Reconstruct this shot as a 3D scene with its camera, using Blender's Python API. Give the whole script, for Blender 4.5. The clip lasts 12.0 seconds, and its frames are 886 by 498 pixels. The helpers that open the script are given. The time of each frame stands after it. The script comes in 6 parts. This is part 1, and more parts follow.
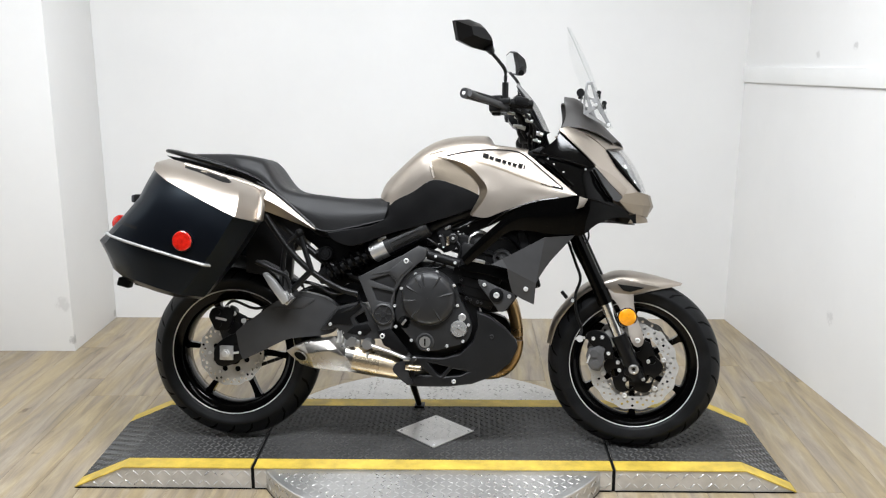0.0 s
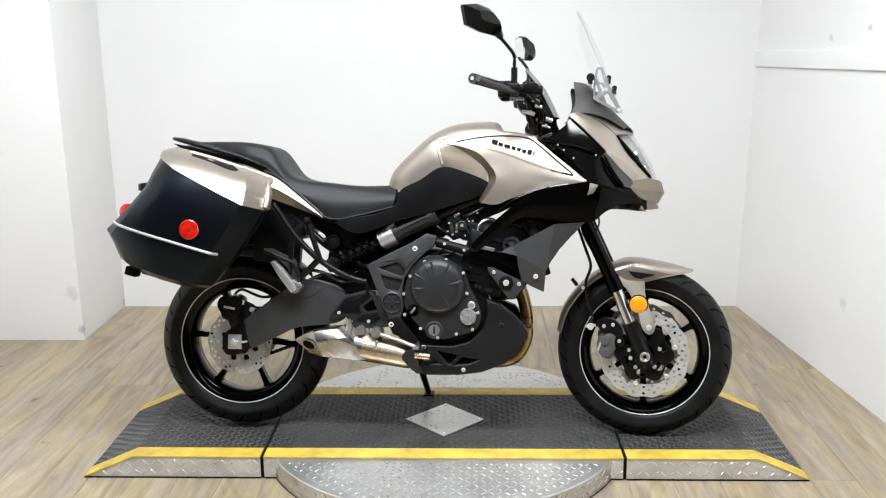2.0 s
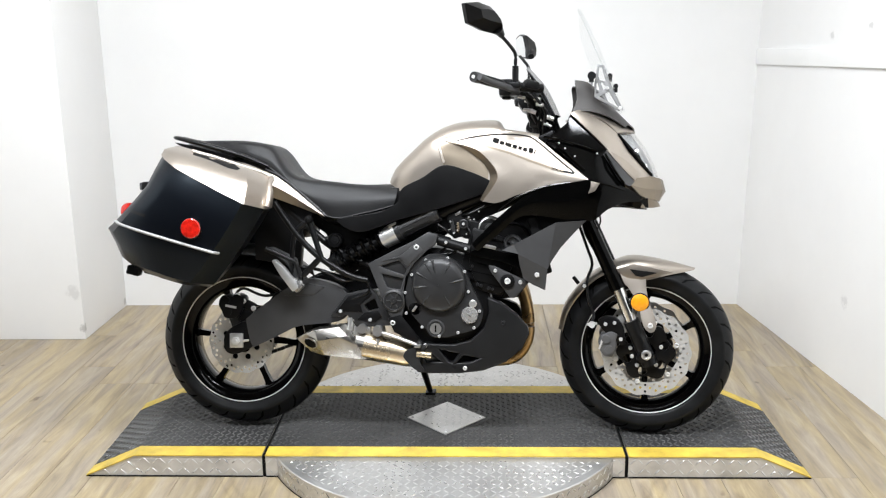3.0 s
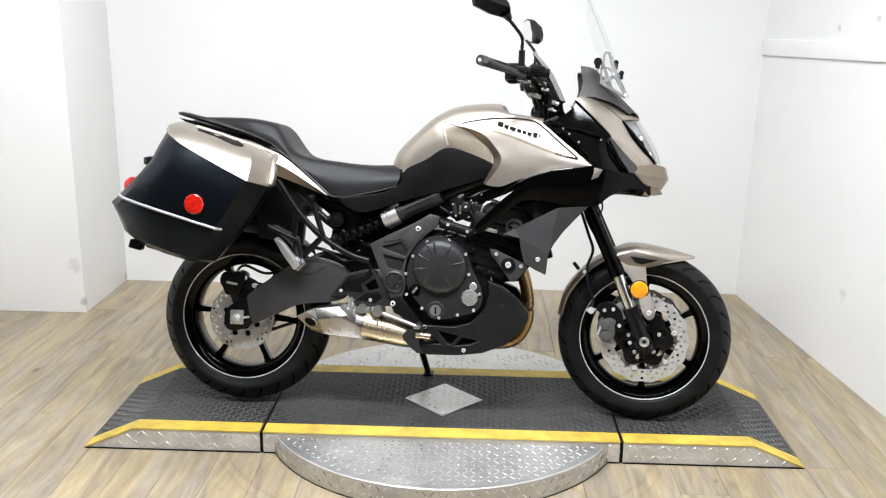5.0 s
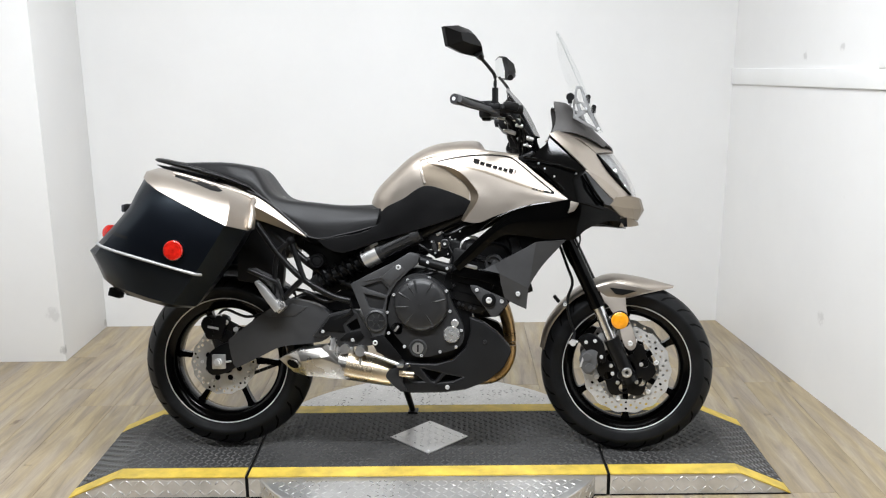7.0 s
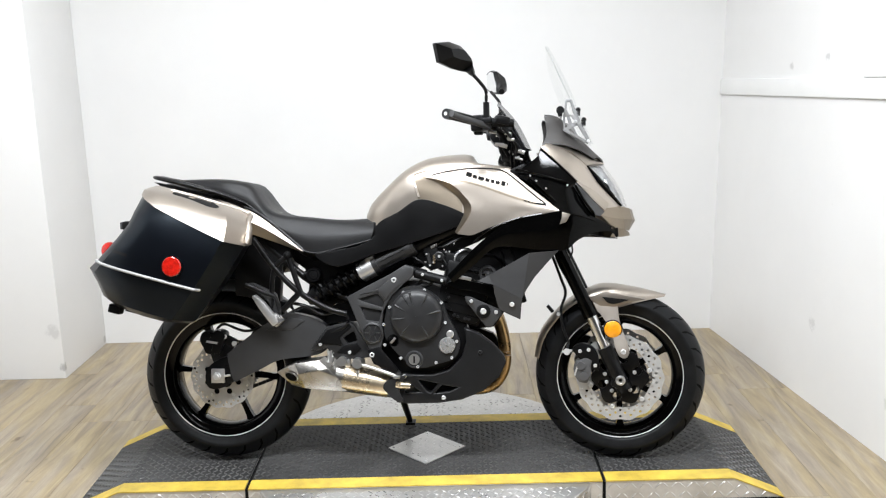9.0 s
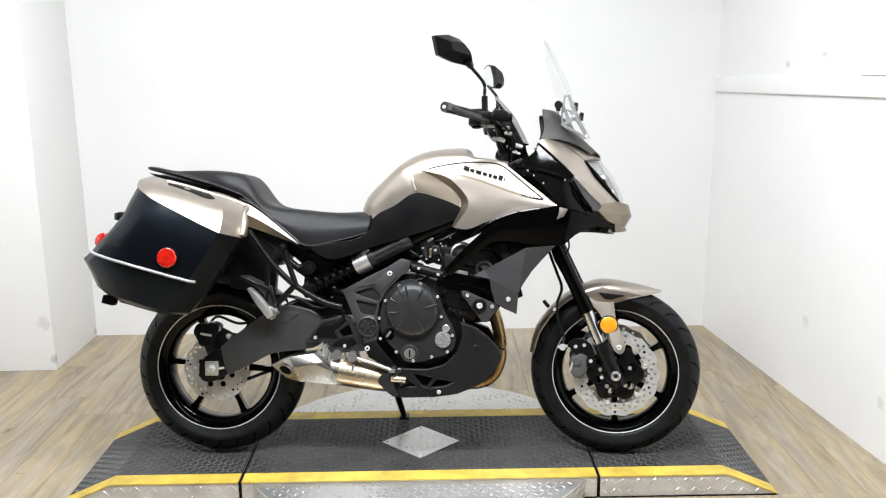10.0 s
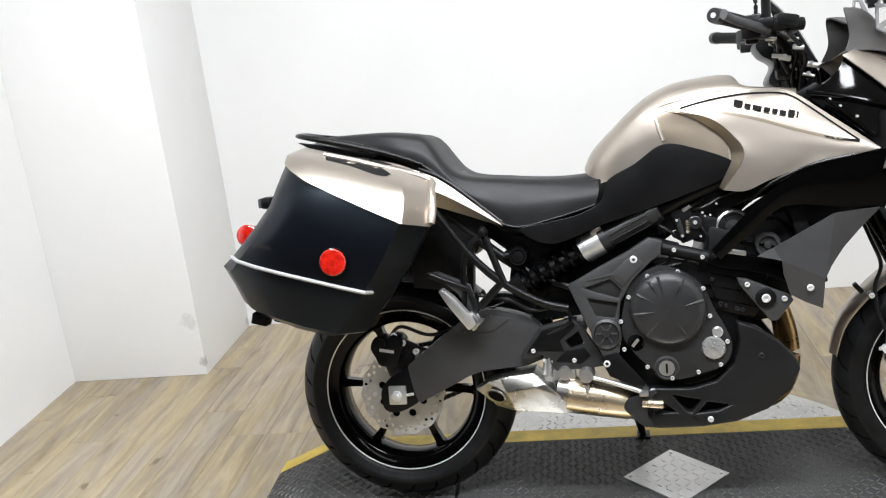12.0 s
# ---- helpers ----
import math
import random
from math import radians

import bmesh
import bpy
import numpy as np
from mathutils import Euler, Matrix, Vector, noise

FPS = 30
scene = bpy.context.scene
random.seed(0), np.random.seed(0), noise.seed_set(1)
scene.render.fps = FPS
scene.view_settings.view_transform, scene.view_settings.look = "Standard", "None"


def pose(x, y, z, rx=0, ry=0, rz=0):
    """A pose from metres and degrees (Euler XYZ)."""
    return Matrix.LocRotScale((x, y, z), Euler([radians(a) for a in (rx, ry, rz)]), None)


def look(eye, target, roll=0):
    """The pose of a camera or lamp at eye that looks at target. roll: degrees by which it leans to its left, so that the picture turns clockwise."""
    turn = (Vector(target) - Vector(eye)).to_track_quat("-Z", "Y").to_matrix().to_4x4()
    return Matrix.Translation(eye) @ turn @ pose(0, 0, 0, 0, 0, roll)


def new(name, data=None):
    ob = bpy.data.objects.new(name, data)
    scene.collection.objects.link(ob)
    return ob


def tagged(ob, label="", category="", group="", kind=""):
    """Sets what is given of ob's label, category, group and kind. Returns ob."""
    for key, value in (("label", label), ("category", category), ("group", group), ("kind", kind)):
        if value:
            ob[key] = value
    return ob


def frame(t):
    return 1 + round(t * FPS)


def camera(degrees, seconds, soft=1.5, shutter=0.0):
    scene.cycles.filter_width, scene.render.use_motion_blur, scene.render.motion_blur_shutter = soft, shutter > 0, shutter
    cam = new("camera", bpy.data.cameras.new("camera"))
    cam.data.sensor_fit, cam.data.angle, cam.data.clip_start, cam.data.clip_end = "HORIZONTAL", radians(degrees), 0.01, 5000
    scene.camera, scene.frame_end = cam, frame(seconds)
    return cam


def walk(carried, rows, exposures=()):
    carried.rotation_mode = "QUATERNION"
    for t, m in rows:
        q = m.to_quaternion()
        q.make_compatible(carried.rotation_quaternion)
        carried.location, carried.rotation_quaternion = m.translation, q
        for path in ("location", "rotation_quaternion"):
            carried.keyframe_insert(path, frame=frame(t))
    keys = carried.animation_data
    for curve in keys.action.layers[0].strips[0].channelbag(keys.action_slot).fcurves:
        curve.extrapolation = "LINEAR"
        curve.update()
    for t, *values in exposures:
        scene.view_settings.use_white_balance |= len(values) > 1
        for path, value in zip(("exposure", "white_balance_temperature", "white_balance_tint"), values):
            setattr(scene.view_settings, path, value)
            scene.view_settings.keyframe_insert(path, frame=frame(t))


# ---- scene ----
cam = camera(50.8, 12.0, soft=1.2)
PATH = [
    (0, (0.105, -3.193, 1.514), (0.06, -1.246, 1.06), -0.2),
    (0.5, (0.098, -3.184, 1.516), (0.051, -1.24, 1.05), -0.2),
    (1, (0.103, -3.174, 1.515), (0.045, -1.23, 1.049), -0.5),
    (1.5, (0.103, -3.172, 1.512), (0.04, -1.23, 1.04), -0.4),
    (2, (0.104, -3.167, 1.508), (0.04, -1.227, 1.028), -0.6),
    (2.5, (0.1, -3.166, 1.51), (0.034, -1.226, 1.027), -0.7),
    (3, (0.101, -3.168, 1.508), (0.036, -1.229, 1.025), -0.7),
    (3.2, (0.101, -3.166, 1.507), (0.038, -1.227, 1.02), -0.6),
    (4.8, (0.095, -3.178, 1.505), (0.029, -1.247, 0.986), 0.2),
    (5, (0.095, -3.18, 1.504), (0.031, -1.248, 0.988), 0.8),
    (5.5, (0.102, -3.175, 1.503), (0.078, -1.249, 0.965), -0.1),
    (6, (0.101, -3.179, 1.503), (0.073, -1.25, 0.975), 0.2),
    (6.5, (0.098, -3.179, 1.502), (0.07, -1.248, 0.98), 0.2),
    (7, (0.098, -3.19, 1.523), (0.075, -1.241, 1.075), -0.8),
    (7.2, (0.1, -3.189, 1.526), (0.078, -1.237, 1.091), -0.9),
    (8.8, (0.103, -3.236, 1.53), (0.095, -1.283, 1.098), -1.6),
    (9, (0.109, -3.238, 1.533), (0.092, -1.283, 1.111), -1.6),
    (9.5, (0.097, -3.234, 1.528), (0.092, -1.283, 1.089), -1.2),
    (10, (0.082, -3.229, 1.523), (0.089, -1.276, 1.093), -0.9),
    (10.5, (0.046, -3.191, 1.51), (0.083, -1.243, 1.057), -0.4),
    (11, (-0.064, -3.089, 1.507), (-0.042, -1.147, 1.027), -3.4),
    (11.2, (-0.095, -2.976, 1.498), (-0.087, -1.05, 0.958), -3.2),
    (11.4, (-0.113, -2.837, 1.47), (-0.189, -0.914, 0.927), -3.7),
    (11.5, (-0.115, -2.767, 1.467), (-0.288, -0.858, 0.897), -4.3),
    (11.7, (-0.149, -2.59, 1.471), (-0.416, -0.693, 0.896), -4.9),
    (12, (-0.217, -2.352, 1.465), (-0.506, -0.452, 0.914), -6.7),
]
EXPOSURES = [(0, 0.0), (0.5, 0.0), (1, 0.01), (1.5, 0.05), (2, 0.11), (2.5, 0.21), (3, 0.23), (5, 0.19), (5.5, 0.12), (6, 0.05), (6.5, 0.02), (7, 0.0), (9, 0.15), (9.5, 0.18), (10, 0.22), (11, 0.24), (11.5, 0.21), (12, 0.16)]
walk(cam, [(t, look(eye, target, roll)) for t, eye, target, roll in PATH], EXPOSURES)

# ---- world and light ----
world = bpy.data.worlds.new("world")
world.use_nodes = True
world.node_tree.nodes["Background"].inputs[0].default_value = (0.9, 0.95, 1.0, 1)
world.node_tree.nodes["Background"].inputs[1].default_value = 0.05
scene.world = world

LAMP_WATTS = 45.0
LAMPS = [(-0.95, -0.15, 0.52), (0.32, -0.15, 0.52), (-0.95, -1.5, 1.66), (0.32, -1.5, 1.66), (-0.95, -4.6, 0.2), (0.32, -4.6, 0.2)]
CEILING = 3.0
LAMP_COLOUR = (0.912, 0.955, 1.01)


# ---- materials ----
def node_mat(name):
    m = bpy.data.materials.new(name)
    m.use_nodes = True
    n, l = m.node_tree.nodes, m.node_tree.links
    return m, n, l, n["Principled BSDF"]


def add(n, kind, **values):
    node = n.new(kind)
    for key, value in values.items():
        node.inputs[key.replace("_", " ")].default_value = value
    return node


def ramp(n, stops):
    node = n.new("ShaderNodeValToRGB")
    e = node.color_ramp.elements
    while len(e) < len(stops):
        e.new(0.5)
    for item, (pos, col) in zip(e, stops):
        item.position, item.color = pos, (*col, 1)
    return node


def surface(name, base, rough=0.5, metal=0.0, var=0.15, scale=9.0, fine=160.0, bump=0.1, rough_var=0.12, coat=0.0, coat_rough=0.1, depth=0.001, spec=0.5):
    """A painted, cast or moulded surface: blotches at one scale, grain at another."""
    m, n, l, p = node_mat(name)
    c = n.new("ShaderNodeTexCoord")
    big = add(n, "ShaderNodeTexNoise", Scale=scale, Detail=5.0, Roughness=0.6)
    small = add(n, "ShaderNodeTexNoise", Scale=fine, Detail=2.0)
    l.new(c.outputs["Object"], big.inputs["Vector"])
    l.new(c.outputs["Object"], small.inputs["Vector"])
    dark, light = [max(0.0, v * (1 - var)) for v in base], [min(1.0, v * (1 + var)) for v in base]
    r = ramp(n, [(0.3, dark), (0.7, light)])
    l.new(big.outputs["Fac"], r.inputs["Fac"])
    l.new(r.outputs["Color"], p.inputs["Base Color"])
    f = add(n, "ShaderNodeMapRange", To_Min=max(0.02, rough - rough_var), To_Max=min(1.0, rough + rough_var))
    l.new(big.outputs["Fac"], f.inputs["Value"])
    l.new(f.outputs["Result"], p.inputs["Roughness"])
    p.inputs["Metallic"].default_value, p.inputs["Specular IOR Level"].default_value = metal, spec
    p.inputs["Coat Weight"].default_value, p.inputs["Coat Roughness"].default_value = coat, coat_rough
    if bump:
        b = add(n, "ShaderNodeBump", Strength=bump, Distance=depth)
        l.new(small.outputs["Fac"], b.inputs["Height"])
        l.new(b.outputs["Normal"], p.inputs["Normal"])
    return m


def wall_paint(name, base, scuffs=()):
    """White wall paint; scuffs are grey rub marks, each (x, y, z, radius, strength)."""
    m, n, l, p = node_mat(name)
    c = n.new("ShaderNodeNewGeometry")
    big = add(n, "ShaderNodeTexNoise", Scale=1.3, Detail=6.0, Roughness=0.65)
    roll = add(n, "ShaderNodeTexNoise", Scale=220.0, Detail=2.0)
    spots = add(n, "ShaderNodeTexNoise", Scale=5.5, Detail=3.0, Roughness=0.7)
    for t in (big, roll, spots):
        l.new(c.outputs["Position"], t.inputs["Vector"])
    r = ramp(n, [(0.3, [v * 0.955 for v in base]), (0.65, base)])
    l.new(big.outputs["Fac"], r.inputs["Fac"])
    s = ramp(n, [(0.205, (0.88, 0.875, 0.86)), (0.26, (1, 1, 1))])
    l.new(spots.outputs["Fac"], s.inputs["Fac"])
    mix = n.new("ShaderNodeMix")
    mix.data_type, mix.blend_type = "RGBA", "MULTIPLY"
    mix.inputs[0].default_value = 1.0
    l.new(r.outputs["Color"], mix.inputs[6])
    l.new(s.outputs["Color"], mix.inputs[7])
    last = mix.outputs[2]
    ragged = add(n, "ShaderNodeTexNoise", Scale=42.0, Detail=4.0, Roughness=0.7)
    l.new(c.outputs["Position"], ragged.inputs["Vector"])
    for x, y, z, radius, strength in scuffs:
        away = n.new("ShaderNodeVectorMath")
        away.operation = "DISTANCE"
        away.inputs[1].default_value = (x, y, z)
        l.new(c.outputs["Position"], away.inputs[0])
        near = add(n, "ShaderNodeMapRange", From_Min=0.0, From_Max=radius, To_Min=1.0, To_Max=0.0)
        l.new(away.outputs["Value"], near.inputs["Value"])
        both = n.new("ShaderNodeMath")
        both.operation = "MULTIPLY"
        l.new(near.outputs["Result"], both.inputs[0])
        l.new(ragged.outputs["Fac"], both.inputs[1])
        mark = add(n, "ShaderNodeMapRange", From_Min=0.22, From_Max=0.36, To_Min=0.0, To_Max=strength)
        l.new(both.outputs[0], mark.inputs["Value"])
        rub = n.new("ShaderNodeMix")
        rub.data_type = "RGBA"
        rub.inputs[7].default_value = (0.22, 0.21, 0.20, 1)
        l.new(mark.outputs["Result"], rub.inputs[0])
        l.new(last, rub.inputs[6])
        last = rub.outputs[2]
    l.new(last, p.inputs["Base Color"])
    p.inputs["Roughness"].default_value = 0.55
    b = add(n, "ShaderNodeBump", Strength=0.12, Distance=0.002)
    l.new(roll.outputs["Fac"], b.inputs["Height"])
    l.new(b.outputs["Normal"], p.inputs["Normal"])
    return m


def plank_wood(name):
    m, n, l, p = node_mat(name)
    c, info = n.new("ShaderNodeTexCoord"), n.new("ShaderNodeObjectInfo")
    shift = n.new("ShaderNodeVectorMath")
    shift.operation = "MULTIPLY_ADD"
    l.new(info.outputs["Random"], shift.inputs[0])
    shift.inputs[1].default_value = (37.0, 91.0, 13.0)
    l.new(c.outputs["Object"], shift.inputs[2])
    stretch = n.new("ShaderNodeMapping")
    stretch.inputs["Scale"].default_value = (1.0, 0.11, 1.0)
    l.new(shift.outputs[0], stretch.inputs["Vector"])
    broad = add(n, "ShaderNodeTexNoise", Scale=19.0, Detail=4.0, Roughness=0.6, Distortion=1.1)
    grain = add(n, "ShaderNodeTexNoise", Scale=130.0, Detail=4.0, Roughness=0.65)
    knot_map = n.new("ShaderNodeMapping")
    knot_map.inputs["Scale"].default_value = (1.0, 0.6, 1.0)
    l.new(shift.outputs[0], knot_map.inputs["Vector"])
    knots = add(n, "ShaderNodeTexNoise", Scale=13.0, Detail=2.0, Roughness=0.5)
    l.new(stretch.outputs["Vector"], broad.inputs["Vector"])
    l.new(stretch.outputs["Vector"], grain.inputs["Vector"])
    l.new(knot_map.outputs["Vector"], knots.inputs["Vector"])
    tone = ramp(n, [(0.25, (0.185, 0.150, 0.110)), (0.40, (0.280, 0.232, 0.168)), (0.56, (0.362, 0.301, 0.208)), (0.74, (0.435, 0.373, 0.272))])
    l.new(broad.outputs["Fac"], tone.inputs["Fac"])
    fine = ramp(n, [(0.33, (0.88, 0.87, 0.855)), (0.62, (1.03, 1.02, 1.0))])
    hue_noise = add(n, "ShaderNodeTexNoise", Scale=17.0, Detail=2.0, Roughness=0.5)
    l.new(stretch.outputs["Vector"], hue_noise.inputs["Vector"])
    hue = ramp(n, [(0.38, (0.95, 0.97, 1.07)), (0.62, (1.03, 1.0, 0.88))])
    l.new(hue_noise.outputs["Fac"], hue.inputs["Fac"])
    l.new(grain.outputs["Fac"], fine.inputs["Fac"])
    spot = ramp(n, [(0.245, (0.5, 0.44, 0.36)), (0.30, (1, 1, 1))])
    l.new(knots.outputs["Fac"], spot.inputs["Fac"])
    each = ramp(n, [(0.0, (0.90, 0.90, 0.91)), (0.5, (0.97, 0.96, 0.94)), (1.0, (1.04, 1.025, 0.985))])
    l.new(info.outputs["Random"], each.inputs["Fac"])
    # round scuffs left by turning the platform
    geo = n.new("ShaderNodeNewGeometry")
    flat = n.new("ShaderNodeVectorMath")
    flat.operation = "MULTIPLY"
    flat.inputs[1].default_value = (1, 1, 0)
    l.new(geo.outputs["Position"], flat.inputs[0])
    far = n.new("ShaderNodeVectorMath")
    far.operation = "LENGTH"
    l.new(flat.outputs[0], far.inputs[0])
    wob = add(n, "ShaderNodeTexNoise", Scale=7.0, Detail=3.0)
    l.new(geo.outputs["Position"], wob.inputs["Vector"])
    sway = n.new("ShaderNodeMath")
    sway.operation = "MULTIPLY_ADD"
    sway.inputs[1].default_value = 0.05
    l.new(wob.outputs["Fac"], sway.inputs[0])
    l.new(far.outputs["Value"], sway.inputs[2])
    scuff = ramp(n, [(0.0, (1, 1, 1)), (0.795, (1, 1, 1)), (0.807, (0.84, 0.83, 0.82)), (0.815, (1.0, 1.0, 1.0)), (0.826, (1.06, 1.05, 1.03)), (0.838, (1, 1, 1)), (0.845, (0.88, 0.87, 0.86)), (0.852, (1, 1, 1))])
    l.new(sway.outputs[0], scuff.inputs["Fac"])
    last = tone.outputs["Color"]
    for other in (fine, hue, spot, each, scuff):
        mix = n.new("ShaderNodeMix")
        mix.data_type, mix.blend_type = "RGBA", "MULTIPLY"
        mix.inputs[0].default_value = 1.0
        l.new(last, mix.inputs[6])
        l.new(other.outputs["Color"], mix.inputs[7])
        last = mix.outputs[2]
    l.new(last, p.inputs["Base Color"])
    f = add(n, "ShaderNodeMapRange", To_Min=0.28, To_Max=0.5)
    l.new(grain.outputs["Fac"], f.inputs["Value"])
    l.new(f.outputs["Result"], p.inputs["Roughness"])
    b = add(n, "ShaderNodeBump", Strength=0.25, Distance=0.0015)
    l.new(grain.outputs["Fac"], b.inputs["Height"])
    l.new(b.outputs["Normal"], p.inputs["Normal"])
    return m


def plain(name, base, rough=0.4, metal=0.0, transmission=0.0, ior=1.45, emission=None):
    m, n, l, p = node_mat(name)
    p.inputs["Base Color"].default_value = (*base, 1)
    p.inputs["Roughness"].default_value, p.inputs["Metallic"].default_value = rough, metal
    p.inputs["Transmission Weight"].default_value, p.inputs["IOR"].default_value = transmission, ior
    if emission:
        p.inputs["Emission Color"].default_value, p.inputs["Emission Strength"].default_value = (1, 0.98, 0.95, 1), emission
    return m


SCUFFS = [(1.60, 0.90, 1.413, 0.045, 0.35), (1.645, 0.60, 1.454, 0.035, 0.35), (1.625, 0.56, 0.345, 0.06, 0.22), (1.69, -0.02, 0.21, 0.05, 0.22),
          (-1.829, 1.088, 0.237, 0.07, 0.22), (-1.792, 1.086, 0.06, 0.05, 0.5), (-1.79, 1.62, 0.03, 0.04, 0.4)]
WALL = wall_paint("white wall paint", (0.79, 0.785, 0.775), SCUFFS)
CEIL = wall_paint("ceiling paint", (0.72, 0.72, 0.71))
DIM = wall_paint("dim paint of the unseen hall", (0.14, 0.14, 0.145))
TRIM = surface("white gloss trim", (0.82, 0.82, 0.81), 0.35, var=0.03, scale=3, bump=0.03)
WOOD = plank_wood("beige wood planks")
UNDER = surface("brown hall floor", (0.15, 0.118, 0.085), 0.7, scale=3)
DECK = surface("worn black deck paint", (0.036, 0.0355, 0.035), 0.5, var=0.55, scale=4.5, fine=240, bump=0.3, rough_var=0.18, spec=0.25)
LUG = surface("worn black deck tread", (0.072, 0.071, 0.069), 0.36, var=0.6, scale=6, fine=200, bump=0.15)
YELLOW = surface("yellow edge paint", (0.56, 0.40, 0.06), 0.5, var=0.3, scale=13, fine=140, bump=0.25)
ALU = surface("diamond plate aluminium", (0.56, 0.552, 0.54), 0.38, 0.8, var=0.14, scale=7, fine=260, bump=0.12)
ALU_LUG = surface("polished tread aluminium", (0.66, 0.655, 0.645), 0.3, 0.75, var=0.12, scale=12, fine=200, bump=0.05)
ALU_DULL = surface("dull tread aluminium", (0.66, 0.652, 0.64), 0.28, 0.85, var=0.15, scale=9, fine=200, bump=0.08)
ALU_SIDE = surface("dull diamond plate aluminium", (0.60, 0.58, 0.55), 0.38, 0.4, var=0.2, scale=9, fine=260, bump=0.12)
# for gaskets and slots, and for the contact shadow under the platform
BLACK_GAP = surface("flat black for gaps and contact shadow", (0.004, 0.004, 0.004), 0.7, spec=0.15)

PAINT = surface("champagne metallic paint", (0.42, 0.372, 0.322), 0.37, 0.9, var=0.05, scale=5, fine=900, bump=0.0, rough_var=0.03, coat=0.12, coat_rough=0.2, depth=0.0004)
# darker copy of the champagne paint, for shade in recesses and under the nose
PAINT_SHADED = surface("champagne metallic paint, shaded copy", (0.26, 0.218, 0.168), 0.36, 0.9, var=0.06, scale=5, fine=900, bump=0.0, rough_var=0.04, depth=0.0004)
GLOSS_BLACK = surface("gloss black paint", (0.0012, 0.0012, 0.0012), 0.07, var=0.1, scale=4, bump=0.0, rough_var=0.03, spec=0.12)
SATIN_BLACK = surface("satin black plastic", (0.004, 0.004, 0.0043), 0.33, var=0.25, scale=12, fine=420, bump=0.18, depth=0.0006, spec=0.24)
GRAIN_BLACK = surface("grained black plastic", (0.003, 0.003, 0.0033), 0.42, var=0.3, scale=10, fine=520, bump=0.4, depth=0.0007, spec=0.18)
DARK_GREY = surface("dark grey cast paint", (0.018, 0.018, 0.0187), 0.38, 0.0, var=0.25, scale=14, fine=380, bump=0.35, depth=0.0007, spec=0.4)
BELLY = surface("matt black moulded plastic", (0.009, 0.009, 0.0093), 0.4, var=0.25, scale=9, fine=420, bump=0.4, depth=0.0007, spec=0.26)
MID_GREY = surface("grey moulded plastic", (0.034, 0.034, 0.035), 0.42, var=0.2, scale=10, fine=420, bump=0.35, depth=0.0007, spec=0.5)
CALIPER = surface("grey anodised caliper", (0.11, 0.11, 0.112), 0.38, 0.3, var=0.15, scale=20, fine=380, bump=0.2, depth=0.0006)
# blue base and blue-tinted reflections stand in for the cool sheen on the cases
CASE = surface("grained black case plastic", (0.0022, 0.0028, 0.0044), 0.32, var=0.3, scale=4, fine=480, bump=0.2, rough_var=0.05, depth=0.0005, spec=0.3)
CASE.node_tree.nodes["Principled BSDF"].inputs["Specular Tint"].default_value = (0.72, 0.86, 1.0, 1)
SCREEN_BASE = surface("matt dark grey plastic", (0.045, 0.042, 0.040), 0.38, var=0.2, scale=10, fine=420, bump=0.3, depth=0.0007, spec=0.4)
VINYL = surface("black seat vinyl", (0.008, 0.008, 0.0085), 0.46, var=0.25, scale=10, fine=330, bump=0.5, depth=0.0008, spec=0.28)
RUBBER = surface("black tyre rubber", (0.006, 0.0063, 0.007), 0.44, var=0.45, scale=16, fine=300, bump=0.25, spec=0.19)
GROOVE = surface("tyre groove", (0.002, 0.002, 0.002), 0.9, bump=0, spec=0.1)
DECAL = surface("matt black decal", (0.006, 0.006, 0.006), 0.7, bump=0.0, spec=0.12)
STEEL = surface("brushed steel", (0.58, 0.575, 0.565), 0.3, 0.9, var=0.12, scale=18, fine=300, bump=0.08)
DISC = surface("ground disc steel", (0.55, 0.545, 0.535), 0.42, 0.5, var=0.12, scale=25, fine=400, bump=0.1)
CHROME = surface("bright chrome", (0.82, 0.82, 0.82), 0.22, 1.0, var=0.04, bump=0.0, rough_var=0.05)
BOLT = surface("zinc bolt", (0.8, 0.8, 0.795), 0.3, 0.5, var=0.1, bump=0.0)
MUFFLER = surface("satin stainless muffler", (0.38, 0.365, 0.34), 0.28, 1.0, var=0.05, scale=9, fine=300, bump=0.03, rough_var=0.04)
SLEEVE = surface("straw-tinted muffler sleeve", (0.55, 0.46, 0.33), 0.28, 0.9, var=0.3, scale=9, fine=200, bump=0.08)
HEAT = surface("heat-tinted header pipe", (0.36, 0.23, 0.10), 0.3, 0.9, var=0.45, scale=10, fine=200, bump=0.1)
BRACKET = surface("clear grey acrylic bracket", (0.22, 0.22, 0.22), 0.25, 0.1, var=0.15, scale=20, bump=0.0)
LAMP_BOWL = surface("grey lamp housing", (0.30, 0.30, 0.305), 0.35, 0.3, var=0.4, scale=40, bump=0.0)
STRIPE = surface("pale grey stripe", (0.36, 0.36, 0.355), 0.4, 0.2, var=0.1, bump=0.0)
RIM = surface("gloss black wheel paint", (0.0012, 0.0012, 0.0012), 0.1, var=0.1, scale=4, bump=0.0, rough_var=0.05, spec=0.2)
SILVER = surface("silver stripe", (0.62, 0.62, 0.61), 0.35, 0.4, var=0.06, bump=0.0)
RED = surface("red reflector", (0.42, 0.010, 0.005), 0.18, var=0.5, scale=75, fine=300, bump=0.5, coat=0.6)
AMBER = surface("amber reflector", (0.85, 0.33, 0.01), 0.18, var=0.15, scale=60, fine=300, bump=0.5, coat=0.6)


